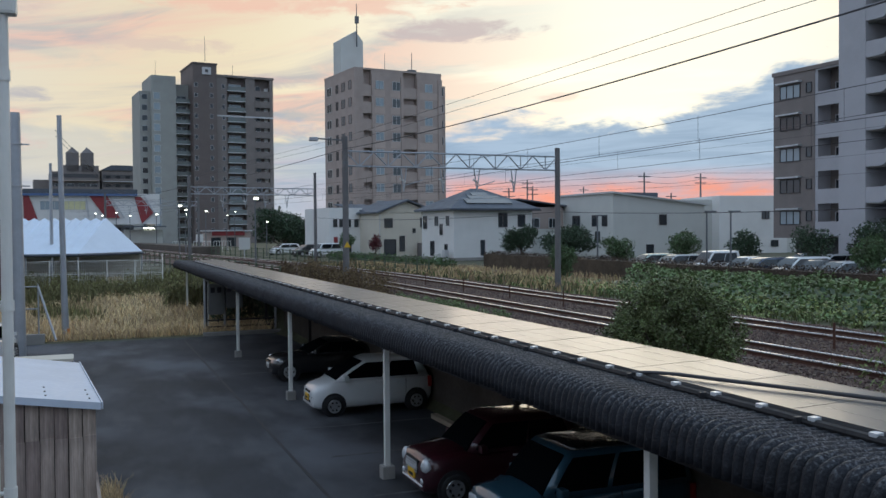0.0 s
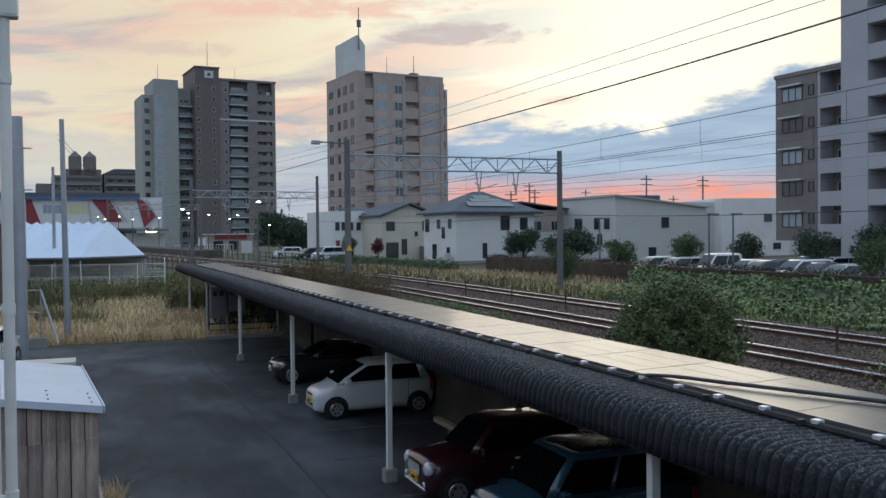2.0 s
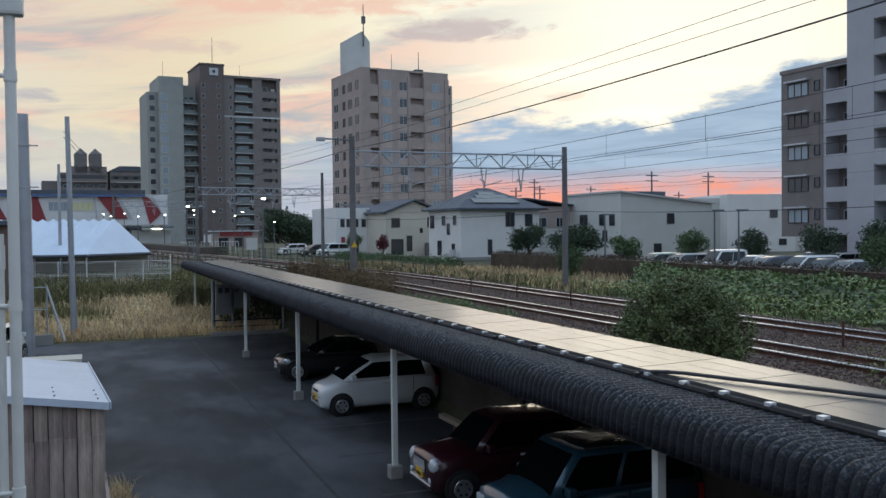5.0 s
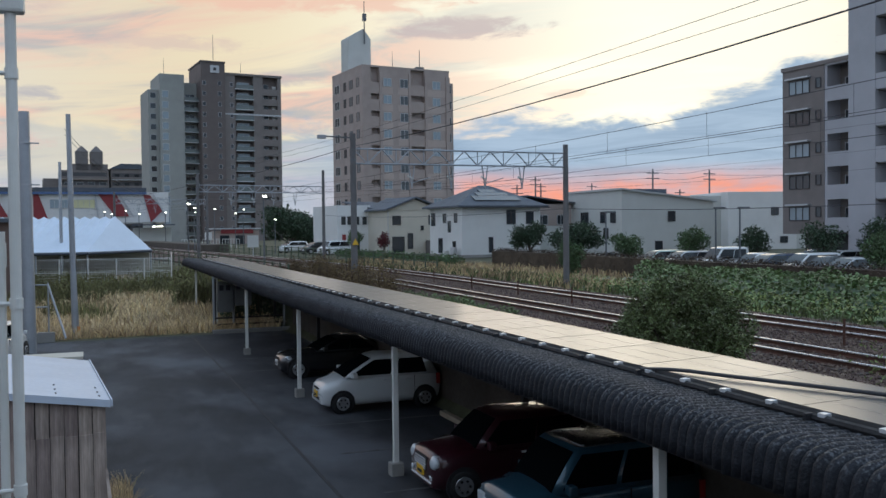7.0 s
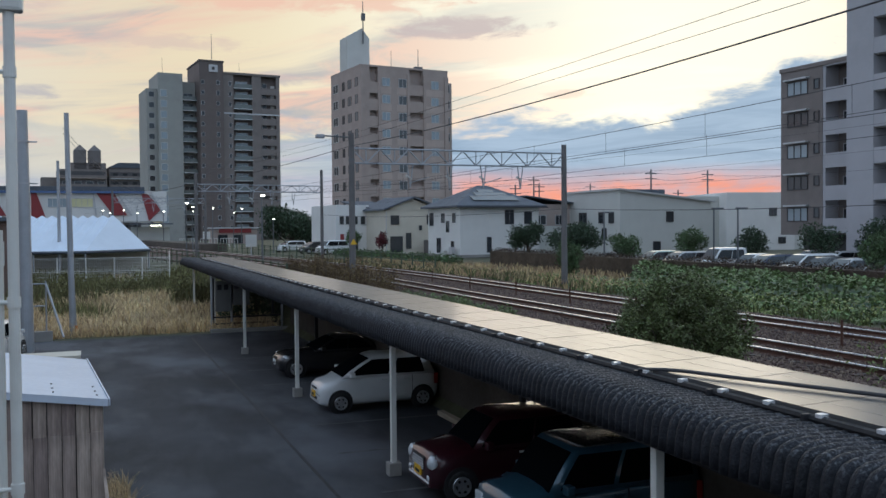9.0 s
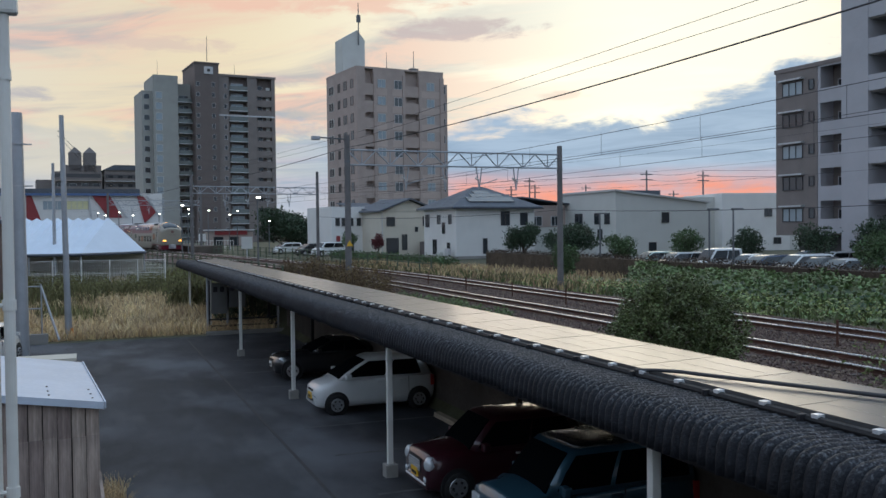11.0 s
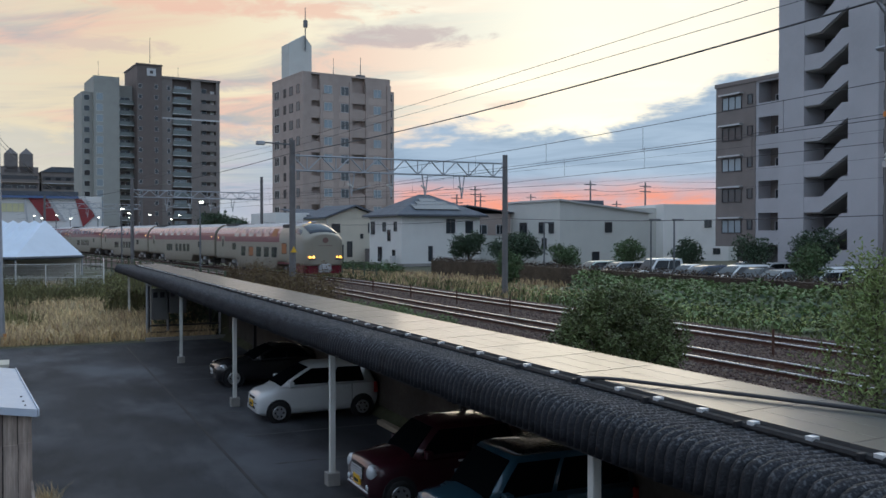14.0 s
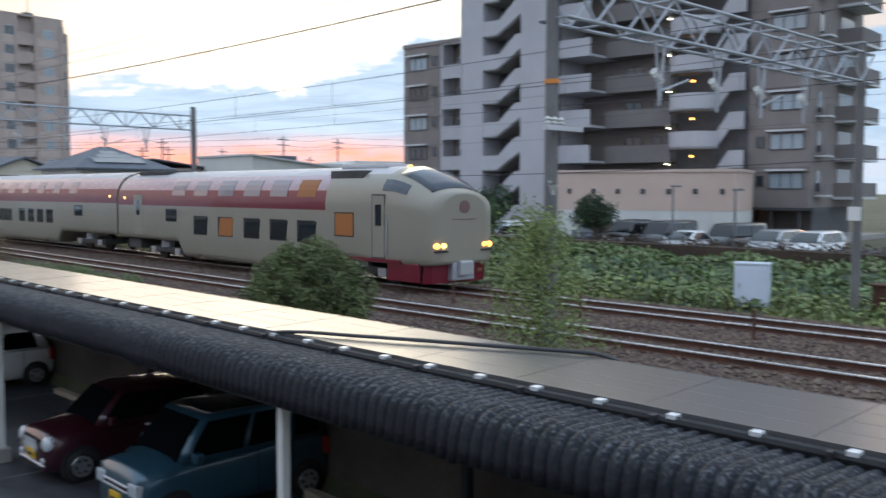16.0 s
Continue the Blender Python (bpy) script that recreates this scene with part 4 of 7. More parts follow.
    block(t, "stair_core", 26.9, 32.9, 3.4, 4.4, 0, top, "recess_shade")
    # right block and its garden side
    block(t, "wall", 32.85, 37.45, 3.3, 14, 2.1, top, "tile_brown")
    block(t, "wall", 33.2, 37.2, 4.6, 13, 0, 2.1, "recess_shade")
    block(t, "entrance_canopy", 32.6, 38.4, 1.6, 4.6, 1.9, 2.1, "frame_dark")
    for x in (33.0, 35.2, 37.2):
        block(t, "canopy_post", x, x + 0.15, 1.9, 2.05, 0, 1.9, "frame_dark")
    block(t, "floor_course", 32.83, 37.47, 3.27, 3.3, 4.6, 4.7, "tile_dark")
    for i in range(1, n):
        z = i * F
        window(t, 35.75, z + 0.55, 2.5, 1.2, 3.3, glass="glass_lit", frame="frame_dark", mull=2, sill=True)
        window(t, 33.8, z + 0.75, 0.6, 0.8, 3.3, glass="glass", frame="frame_dark", mull=0)
        block(t, "floor_course", 32.84, 37.46, 3.28, 3.3, z + 2.1, z + 2.16, "tile_dark")
        # service ledge and garden balcony on the end wall
        block(t, "ledge", 37.45, 38.35, 4.3, 5.6, z + 0.0, z + 0.14, "frame")
        block(t, "ledge_rail", 38.25, 38.32, 4.3, 5.6, z + 0.14, z + 0.95, "parapet")
        block(t, "end_window", 37.44, 37.48, 4.5, 5.3, z + 0.4, z + 1.9, "glass")
        block(t, "balcony", 37.45, 39.3, 8.2, 12.6, z - 0.2, z, "frame")
        block(t, "balcony_rail", 39.15, 39.28, 8.2, 12.6, z, z + 1.05, "parapet")
        block(t, "balcony_rail", 37.45, 39.15, 8.2, 8.3, z, z + 1.05, "parapet")
        block(t, "end_window", 37.44, 37.48, 8.9, 11.9, z + 0.1, z + 2.1, "glass")
    block(t, "wall_lamp", 32.9, 33.15, 3.0, 3.2, 1.45, 1.6, "lamp_amber")
    block(t, "wall_lamp", 37.2, 37.4, 2.6, 2.8, 0.3, 0.45, "lamp_amber")
    # low peach annexe
    a = thing("annexe", "low peach-coloured block with a pale base", "building", pose(52.1, 41.7, 1.85, 0, 0, -86 + 14))
    block(a, "wall", 0, 12.8, 0, 6, 1.9, 4.55, "peach")
    block(a, "base_wall", 0.02, 12.78, 0.02, 6, 0, 1.9, "stucco_pale")
    block(a, "base_wall", 0.02, 12.78, 0.02, 6, -0.7, 0.0, "stucco_pale")
    block(a, "roof_cap", -0.1, 12.9, -0.1, 6.1, 4.55, 4.75, "peach")
    for i in range(7):
        window(a, 1.0 + i * 1.8, 3.05, 0.3, 0.35, 0.0, glass="glass_dull", frame="frame_dark", mull=0)
        if i < 6:
            block(a, "downpipe", 1.9 + i * 1.8, 1.96 + i * 1.8, -0.06, -0.01, 0, 1.9, "frame")


def hip_roof(parent, x0, x1, y0, y1, z, h, over=0.5, ridge=0.35, material="slate"):
    x0, x1, y0, y1 = x0 - over, x1 + over, y0 - over, y1 + over
    L = x1 - x0
    bm = bmesh.new()
    b = [bm.verts.new(p) for p in ((x0, y0, z), (x1, y0, z), (x1, y1, z), (x0, y1, z))]
    ym = (y0 + y1) / 2
    r = [bm.verts.new((x0 + L * (0.5 - ridge / 2), ym, z + h)), bm.verts.new((x0 + L * (0.5 + ridge / 2), ym, z + h))]
    e = [bm.verts.new(v.co - Vector((0, 0, 0.18))) for v in b]
    for f in ((b[0], b[1], r[1], r[0]), (b[2], b[3], r[0], r[1]), (b[1], b[2], r[1]), (b[3], b[0], r[0]), (e[3], e[2], e[1], e[0]), (b[0], e[0], e[1], b[1]), (b[1], e[1], e[2], b[2]), (b[2], e[2], e[3], b[3]), (b[3], e[3], e[0], b[0])):
        bm.faces.new(f)
    bmesh.ops.recalc_face_normals(bm, faces=bm.faces)
    return part("roof", bm, M[material], parent, "hipped slate-grey roof")


def houses():
    h = thing("house", "white two-storey house with a grey hipped roof and solar panels", "house", pose(34.9, 85.2, 1.85, 0, 0, 3))
    block(h, "wall", 0, 9.2, 0, 8.2, 0, 5.25, "stucco_white")
    hip_roof(h, 0, 9.2, 0, 8.2, 5.35, 2.25, 0.65, 0.12)
    for xa, xb, ya, yb in ((1.7, 7.0, 0.3, 1.33), (2.5, 6.2, 1.37, 2.1), (3.2, 5.1, 2.14, 2.85)):
        bm = bm_quad((xa, ya, 5.73 + ya * 0.474), (xb, ya, 5.73 + ya * 0.474), (xb, yb, 5.73 + yb * 0.474), (xa, yb, 5.73 + yb * 0.474), 0.06)
        part("roof_panel", bm, M["pv"], h, "dark solar panel")
    for x, z, w, hh in ((3.3, 0.5, 0.5, 1.6), (5.4, 3.4, 0.5, 1.5), (5.95, 3.4, 0.5, 1.5), (7.9, 3.4, 0.9, 1.3)):
        window(h, x, z, w, hh, 0.0, mull=0, frame="frame_dark")
    for y, z, w, hh in ((7.2, 3.3, 1.0, 1.4), (4.2, 3.6, 0.8, 1.0), (1.4, 3.6, 0.7, 1.0), (5.3, 0.4, 1.0, 1.6), (3.0, 2.6, 0.7, 1.2), (1.8, 0.5, 0.7, 1.2)):
        window(h, y, z, w, hh, 0.0, side="left", mull=1 if w > 0.9 else 0, frame="frame_dark")
    block(h, "air_unit", -0.75, -0.35, 2.5, 3.3, 0.0, 0.7, "stucco_pale")
    block(h, "air_unit", -0.75, -0.35, 0.5, 1.2, 0.0, 1.1, "frame")
    block(h, "plinth", -0.03, 9.23, -0.03, 8.23, 0, 0.3, "concrete")
    block(h, "gutter", -0.72, 9.92, -0.74, -0.64, 5.1, 5.22, "frame_dark")

    g = thing("house", "brown annexe with a grey sloping roof between the houses", "house", pose(44.4, 89.0, 1.85, 0, 0, 3))
    block(g, "wall", 0, 5.6, 0, 7, 0, 5.2, "stucco_pale")
    block(g, "upper_wall", 0.2, 5.4, -0.05, 6.8, 3.2, 5.6, "tile_taupe")
    part("roof", bm_quad((-0.5, -0.6, 6.4), (6.1, -0.6, 5.6), (6.1, 7.4, 5.6), (-0.5, 7.4, 6.4), 0.14), M["slate"], g)
    window(g, 1.6, 3.3, 1.5, 1.1, -0.05, mull=1)
    window(g, 4.0, 3.3, 1.0, 1.1, -0.05, mull=1)

    w = thing("house", "long cream and white two-storey house with a low gable", "house", pose(32.6, 103.0, 1.85, 0, 0, 6))
    block(w, "wall", 0, 7.2, 0, 8, 0, 5.3, "stucco_cream")
    bm = bm_loft([[(-0.5, y, 5.2), (3.6, y, 6.7), (7.8, y, 5.2), (7.8, y, 5.38), (3.6, y, 6.9), (-0.5, y, 5.38)] for y in (-0.6, 8.6)])
    part("roof", bm, M["slate"], w)
    bm = bm_loft([[(0, y, 5.2), (7.2, y, 5.2), (3.6, y, 6.6)] for y in (0.0, 8.0)])
    part("gable_wall", bm, M["stucco_cream"], w)
    for x, z, ww, hh in ((1.2, 3.5, 1.1, 1.1), (5.8, 3.5, 0.7, 1.2), (1.4, 0.2, 1.6, 1.9), (3.0, 0.6, 0.7, 1.9), (4.6, 2.8, 0.4, 0.6)):
        window(w, x, z, ww, hh, 0.0, mull=0, frame="frame_dark")
    block(w, "downpipe", 0.02, 0.10, -0.08, -0.01, 0, 5.2, "frame")
    block(w, "shed", 5.0, 7.2, -1.8, -0.1, 0, 1.6, "parapet")
    v = thing("house", "white house with a flat front and grey roof", "house", pose(27.9, 108.5, 1.85, 0, 0, 6))
    block(v, "wall", 0, 4.4, 0, 9, 0, 6.0, "stucco_white")
    block(v, "wall", 4.4, 7.0, -3.0, 9, 0, 5.2, "stucco_white")
    part("roof", bm_quad((4.0, -3.5, 5.25), (8.4, -3.5, 5.25), (8.4, 9, 6.6), (4.0, 9, 6.6), 0.14), M["slate"], v)
    for x, z in ((0.8, 3.6), (1.6, 3.6), (2.6, 3.6), (3.6, 3.6)):
        window(v, x, z, 0.55, 1.0, 0.0, mull=0, frame="frame_dark")
    window(v, 2.4, 0.4, 1.0, 1.5, 0.0, mull=0, frame="frame_dark")
    window(v, 5.7, 3.4, 1.0, 1.2, -3.0, mull=1, frame="frame_dark")
    block(v, "red_door", 0.6, 1.1, -0.06, -0.01, 0.1, 2.4, "red_paint")

    b = thing("commercial_building", "pale flat-roofed two-storey building", "building", pose(50.0, 79.2, 1.85, 0, 0, 0))
    bm = bm_loft([[(x, y, z) for x, z in ((0, 0), (11.2, 0), (11.2, 5.6), (0, 6.75))] for y in (0, 11)])
    part("wall", bm, M["stucco_pale"], b)
    bm = bm_loft([[(x, y, z) for x, z in ((-0.25, 6.76), (11.5, 5.55), (11.5, 5.72), (-0.25, 6.95))] for y in (-0.3, 11.3)])
    part("roof", bm, M["frame"], b)
    block(b, "roof_box", 3.0, 7.5, 3, 6, 6.3, 7.0, "slate")
    for x, z, ww, hh in ((6.0, 3.5, 0.9, 1.1), (4.4, 0.5, 0.9, 1.0)):
        window(b, x, z, ww, hh, 0.0, mull=0, frame="frame_dark")
    for y, z, ww in ((1.6, 3.4, 1.0), (3.6, 3.4, 1.0), (7.4, 3.4, 1.6), (3.0, 1.7, 0.9)):
        window(b, y, z, ww, 1.2, 0.0, side="left", mull=1 if ww > 1.2 else 0, frame="frame_dark")
    c = thing("commercial_building", "pale grey boxy two-storey building", "building", pose(66.0, 92.0, 1.85, 0, 0, -12))
    block(c, "wall", 0, 6.5, 2, 12, 0, 6.7, "stucco_pale")
    block(c, "wall", 6.5, 15.5, 0, 11, 0, 7.1, "stucco_white")
    block(c, "wall", 15.5, 18, 1, 11, 0, 4.6, "stucco_pale")
    for x, z, y in ((1.2, 3.6, 2), (2.6, 3.6, 2), (3.9, 2.6, 2), (12.6, 4.2, 0), (13.8, 0.8, 0), (16.6, 2.8, 1)):
        window(c, x, z, 1.0, 1.0 if z > 3 else 0.8, y, mull=1, frame="frame_dark")
    # far roofs behind the station and on the skyline
    f = thing("apartment_building", "distant dark apartment block with two pointed roof turrets", "apartment building", pose(-9, 330, 1.5, 0, 0, 4))
    block(f, "wall", -1.5, 14, 0, 16, 0, 24.2, "tile_brown")
    block(f, "wall", 14.8, 28.2, 2, 18, 0, 25.0, "tile_brown")
    block(f, "wall", -6.6, -1.5, 3, 16, 0, 21.5, "tile_brown")
    for i in range(7):
        z = 3.6 + i * 3.0
        for x0, x1, y in ((-1.0, 13.5, 0.0), (15.3, 27.7, 2.0), (-6.2, -1.9, 3.0)):
            if z < 18 or x0 > -2:
                # thin dark strip stands in for the shade behind the balcony
                block(f, "balcony_opening", x0, x1, y - 0.03, y + 0.02, z + 0.6, z + 1.9, "recess_shade")
                block(f, "balcony_slab", x0 - 0.2, x1 + 0.2, y - 0.9, y - 0.035, z - 0.55, z - 0.3, "frame" if x0 > 15 else "tile_taupe")
                block(f, "parapet", x0 - 0.1, x1 + 0.1, y - 0.85, y - 0.70, z - 0.3, z + 0.55, "tile_brown")
    block(f, "roof_storey", 1.6, 14, 3, 14, 24.2, 26.6, "tile_brown")
    for x in (3.7, 8.4):
        part("turret", bm_loft([[(x, 3, z0), (x + 4, 3, z0), (x + 4, 7, z0), (x, 7, z0)] for z0 in (24, 30.8)]), M["parapet"], f)
        bm = bmesh.new()
        q = [bm.verts.new(p) for p in ((x - 0.1, 2.9, 30.8), (x + 4.1, 2.9, 30.8), (x + 4.1, 7.1, 30.8), (x - 0.1, 7.1, 30.8), (x + 2, 5, 33.0))]
        for i in range(4):
            bm.faces.new((q[i], q[(i + 1) % 4], q[4]))
        part("turret_roof", bm, M["parapet"], f)
    part("roof", bm_loft([[(14.4, y, 25.0), (28.6, y, 25.0), (24.5, y, 26.8), (18, y, 26.8)] for y in (1.6, 18)]), M["slate"], f)
    for i in range(7):
        for j in range(4):
            window(f, 16.9 + j * 3.2, 3.9 + i * 3.0, 1.6, 1.3, 1.96, mull=0, frame="frame_dark")
            if i < 6:
                window(f, 1.0 + j * 3.7, 3.9 + i * 3.0, 2.2, 1.3, -0.04, mull=0)


def station():
    s = thing("station_building", "white railway station hall with dark red slanted panels", "station", pose(0, 165.0, 1.5))
    block(s, "wall", -30, 12.2, 0, 7, 4.95, 10.2, "stucco_white")
    block(s, "roof", -31, 8.5, -0.6, 7.5, 10.2, 10.9, "slate")
    block(s, "blue_fascia", -31, 8.5, -0.75, -0.62, 9.75, 10.15, "blue_trim")
    for pts in (((0.7, 9.8), (3.6, 9.8), (5.6, 6.0), (3.4, 6.0)), ((8.0, 9.7), (9.0, 9.7), (11.2, 7.0), (9.2, 5.0)), ((-9.4, 9.8), (-8.6, 9.8), (-7.2, 5.6), (-9.4, 5.6)), ((-17.4, 9.8), (-15.2, 9.8), (-13.2, 6.0), (-15.6, 6.0))):
        part("red_panel", bm_loft([[(x, y, z) for x, z in pts] for y in (-0.25, -0.02)]), M["red_paint"], s)
    for x0, x1 in ((3.9, 6.2), (9.5, 11.6), (0.1, 0.5)):
        part("white_stripe", bm_loft([[(x0, y, 9.8), (x0 + 0.25, y, 9.8), (x1 + 0.25, y, 6.0), (x1, y, 6.0)] for y in (-0.3, -0.03)]), M["frame"], s)
    window(s, -1.6, 7.4, 3.6, 1.5, 0.0, mull=3, glass="pane_lit")
    window(s, -5.4, 7.4, 3.0, 1.5, 0.0, mull=3, glass="glass_lit")
    block(s, "pier", -3, -2, 1, 3, -0.5, 4.95, "concrete")
    block(s, "pier", 10, 11.5, 1, 3, -0.5, 4.95, "concrete")
    block(s, "lit_shop", 9.4, 11.2, -0.4, -0.1, 4.15, 4.28, "lamp_white")
    block(s, "canopy", 6.0, 13.0, -3.0, 0.0, 4.4, 4.6, "slate")
    block(s, "shop_wall", 6.2, 12.6, -0.3, 0.0, 1.0, 4.0, "stucco_pale")
    # low shop with a red fascia beyond the platforms
    k = thing("shop", "low grey shop with a red fascia beyond the station", "shop", pose(23.6, 196.0, 1.5))
    block(k, "wall", 0, 9.5, 0, 6, 0, 3.3, "tile_taupe")
    block(k, "fascia", 1.4, 8.2, -0.25, -0.02, 2.7, 3.6, "red_paint", "red fascia")
    block(k, "roof", -0.3, 9.8, -0.6, 6.2, 3.6, 3.85, "frame")
    for x in (2.2, 5.4):
        window(k, x, 0.4, 2.0, 1.9, 0.0, mull=1, frame="frame_dark")
    block(k, "sign_board", -2.0, -0.5, -1.0, -0.8, 1.4, 3.0, "stucco_white")
    # white railings and a stair canopy at the station forecourt
    for x, y in ((13.0, 150.0), (16.2, 150.0), (19.4, 150.0)):
        g = thing("railing", "white steel railing at the station forecourt", "railing", pose(x, y, 1.6), "forecourt railings")
        for i in range(7):
            part("baluster", bm_box(i * 0.45 - 0.03, i * 0.45 + 0.03, -0.03, 0.03, 0, 1.9), M["white_paint"], g)
        for z in (0.9, 1.85):
            part("rail", bm_box(-0.05, 2.75, -0.03, 0.03, z, z + 0.08), M["white_paint"], g)
    h = thing("house", "brown tiled house with a white-framed window beside the tent hall", "house", pose(-4.75, 62.0, 0.75))
    block(h, "wall", -9.0, 0, 0, 7.5, -0.4, 4.85, "brick_red")
    block(h, "roof", -9.3, 0.15, -0.4, 7.8, 4.85, 5.1, "slate")
    window(h, -0.75, 2.1, 0.8, 1.5, 0.0, mull=1, frame="stucco_white")
    window(h, -3.4, 2.1, 1.6, 1.5, 0.0, mull=1, frame="stucco_white")
    block(h, "step", -2.6, -1.0, -1.2, -0.02, -0.4, 0.2, "concrete")
    # platform with canopy posts
    p = thing("platform", "grey concrete station platform beside the tracks", "platform", kind="structure")
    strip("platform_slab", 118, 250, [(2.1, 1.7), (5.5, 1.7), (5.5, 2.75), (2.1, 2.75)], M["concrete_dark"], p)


def behind_the_camera():
    """Unseen plain walls, added to close the yard round the balcony and block sky light and reflections."""
    w = obj("wall_behind", bm_box(-22, 1.6, -8, -2.6, -0.1, 7.6), M["tile_grey"])
    tagged(w, "unseen plain grey wall added for the house behind the balcony", "wall", kind="structure")
    w = obj("wall_side", bm_box(-19, -15.5, -2.6, 72, -0.1, 9.5), M["tile_brown"])
    tagged(w, "unseen plain brown wall added beside the yard to block sky", "wall", kind="structure")


M["brick_red"] = mat("reddish_brown_tile", (0.19, 0.135, 0.115), 0.8, var=0.15, scale=0.7, fine=10, dirt=0.2, bump=0.1)
M["void_glass"] = glassy("dark_balcony_glass", (0.02, 0.02, 0.022), 0.5, 0.0)
# window light put into a yellow pane colour, without glow
M["pane_lit"] = mat("lit_pane_yellow", (0.70, 0.68, 0.40), 0.6, var=0.1)
tower_slab()
behind_the_camera()
tower_taupe()
residence()
houses()
station()
# ---- cars ----
def car_paint(name, col, flake=0.0, coat=1.0):
    return mat(name, col, 0.38, metal=flake, var=0.06, scale=1.0, fine=40, bump=0.0, coat=coat, dirt=0.1)


M["car_glass"] = glassy("car_glass", (0.004, 0.005, 0.006), 0.05, 0.0)
M["car_glass"].node_tree.nodes["Principled BSDF"].inputs["Specular IOR Level"].default_value = 0.0
M["far_glass"] = glassy("sky_lit_car_glass", (0.012, 0.014, 0.017), 0.06, 0.15)
M["tyre"] = mat("tyre_rubber", (0.018, 0.018, 0.019), 0.85, var=0.2)
M["rim"] = mat("silver_rim", (0.55, 0.56, 0.58), 0.35, metal=0.8, var=0.1, bump=0.0)
# little metal: the bright reflections are painted as a whitish base
M["chrome"] = mat("chrome", (0.88, 0.89, 0.90), 0.2, metal=0.25, var=0.05, bump=0.0)
# pale base holds the bright sky that the headlamps would mirror
M["lamp_glass"] = mat("headlamp_sky_glint", (0.62, 0.66, 0.69), 0.15, metal=0.1, var=0.1, bump=0.0, coat=1.0)
M["tail_red"] = mat("tail_lamp_red", (0.35, 0.02, 0.02), 0.2, var=0.1, bump=0.0, coat=1.0)
M["gloss_black"] = mat("gloss_black_paint", (0.008, 0.009, 0.011), 0.3, var=0.06, scale=1.0, fine=40, bump=0.0, coat=1.0)
_cars = {}


def car(name, label, m, paint, L=3.4, W=1.475, H=1.5, style="kei", far=False, group=""):
    """Front towards +x. Styles: kei (round hatch), gino (round lamps and chrome), wagon (tall box), sedan, van."""
    c = thing(name, label, "car", m, group)
    w, hl = W / 2, L / 2
    belt, hood, x_wind, x_roof0, x_roof1, x_tail = {
        "kei": (0.94, 0.86, hl - 0.60, hl - 1.50, -hl + 0.32, -hl + 0.08), "gino": (0.90, 0.88, hl - 0.82, hl - 1.36, -hl + 0.35, -hl + 0.08),
        "wagon": (0.98, 0.97, hl - 0.62, hl - 1.10, -hl + 0.16, -hl + 0.05), "sedan": (0.86, 0.80, hl - 1.20, hl - 2.00, -hl + 1.45, -hl + 0.75),
        "van": (1.0, 0.95, hl - 0.55, hl - 1.15, -hl + 0.16, -hl + 0.05)}[style]
    # lower body; the blunter the nose, the less it drops
    nd = {"gino": 0.4, "wagon": 0.35}.get(style, 1.0)
    st = [(hl, 0.32, 0.58 + 0.12 * (1 - nd), 0.62 + 0.2 * (1 - nd)), (hl - 0.05, 0.24, hood - 0.17 * nd, 0.84 + 0.08 * (1 - nd)), (hl - 0.18, 0.20, hood - 0.08 * nd, 0.95), (hl - 0.45, 0.20, hood - 0.01, 0.995), (x_wind + 0.05, 0.20, hood + 0.05, 1.0),
          (x_wind - 0.3, 0.20, belt, 1.0), (0, 0.20, belt + 0.01, 1.0), (-hl + 0.9, 0.20, belt + 0.03, 1.0), (-hl + 0.3, 0.22, belt + 0.03, 0.985), (-hl + 0.07, 0.26, belt, 0.93), (-hl, 0.34, belt - 0.2, 0.82)]
    rings = []
    for x, zb, zt, k in st:
        ww = w * k
        half = [(ww * 0.86, zb), (ww * 0.97, zb + 0.07), (ww, zb + 0.20), (ww * 1.0, (zb + zt) / 2 + 0.05), (ww * 0.985, zt - 0.09), (ww * 0.93, zt - 0.02), (ww * 0.6, zt + 0.025), (0, zt + 0.04)]
        rings.append([(x, yy, z) for yy, z in half] + [(x, -yy, z) for yy, z in half[-2::-1]])
    part("body", bm_loft(rings), paint, c, smooth=True)
    # cabin
    def outline(v):
        k = v * v * 0.25 + v * 0.75
        z = belt - 0.02 + (H - 0.06 - belt + 0.02) * v
        xf, xb = x_wind + (x_roof0 - x_wind) * k, x_tail + (x_roof1 - x_tail) * k
        ww = w * (0.97 - 0.20 * v * (0.55 if style in ("wagon", "van") else 1.0))
        ch = 0.09 if style != "wagon" else 0.07
        return [Vector(p) for p in ((xf, -ww + ch, z), (xf, ww - ch, z), (xf - ch * 1.3, ww, z), (xb + ch, ww, z), (xb, ww - ch, z), (xb, -ww + ch, z), (xb + ch, -ww, z), (xf - ch * 1.3, -ww, z))]
    levels = [outline(v) for v in (0, 0.33, 0.66, 0.92)]
    top = outline(1.0)
    cen = sum(top, Vector()) / 8
    levels.append([cen + (p - cen) * 0.965 + Vector((0, 0, 0.015)) for p in top])
    levels.append([cen + (p - cen) * 0.80 + Vector((0, 0, 0.052)) for p in top])
    levels.append([cen + (p - cen) * 0.4 + Vector((0, 0, 0.066)) for p in top])
    part("cabin", bm_loft(levels), paint, c, smooth=True)
    if style == "wagon" and not far:
        part("roof_panel", bm_loft([[p + Vector((0, 0, 0.006)) for p in lv] for lv in levels[4:]]), M["gloss_black"], c, "gloss black roof", smooth=True)

    def glass(i, a0, a1, v0, v1, nm):
        lo, hi = outline(v0), outline(v1)
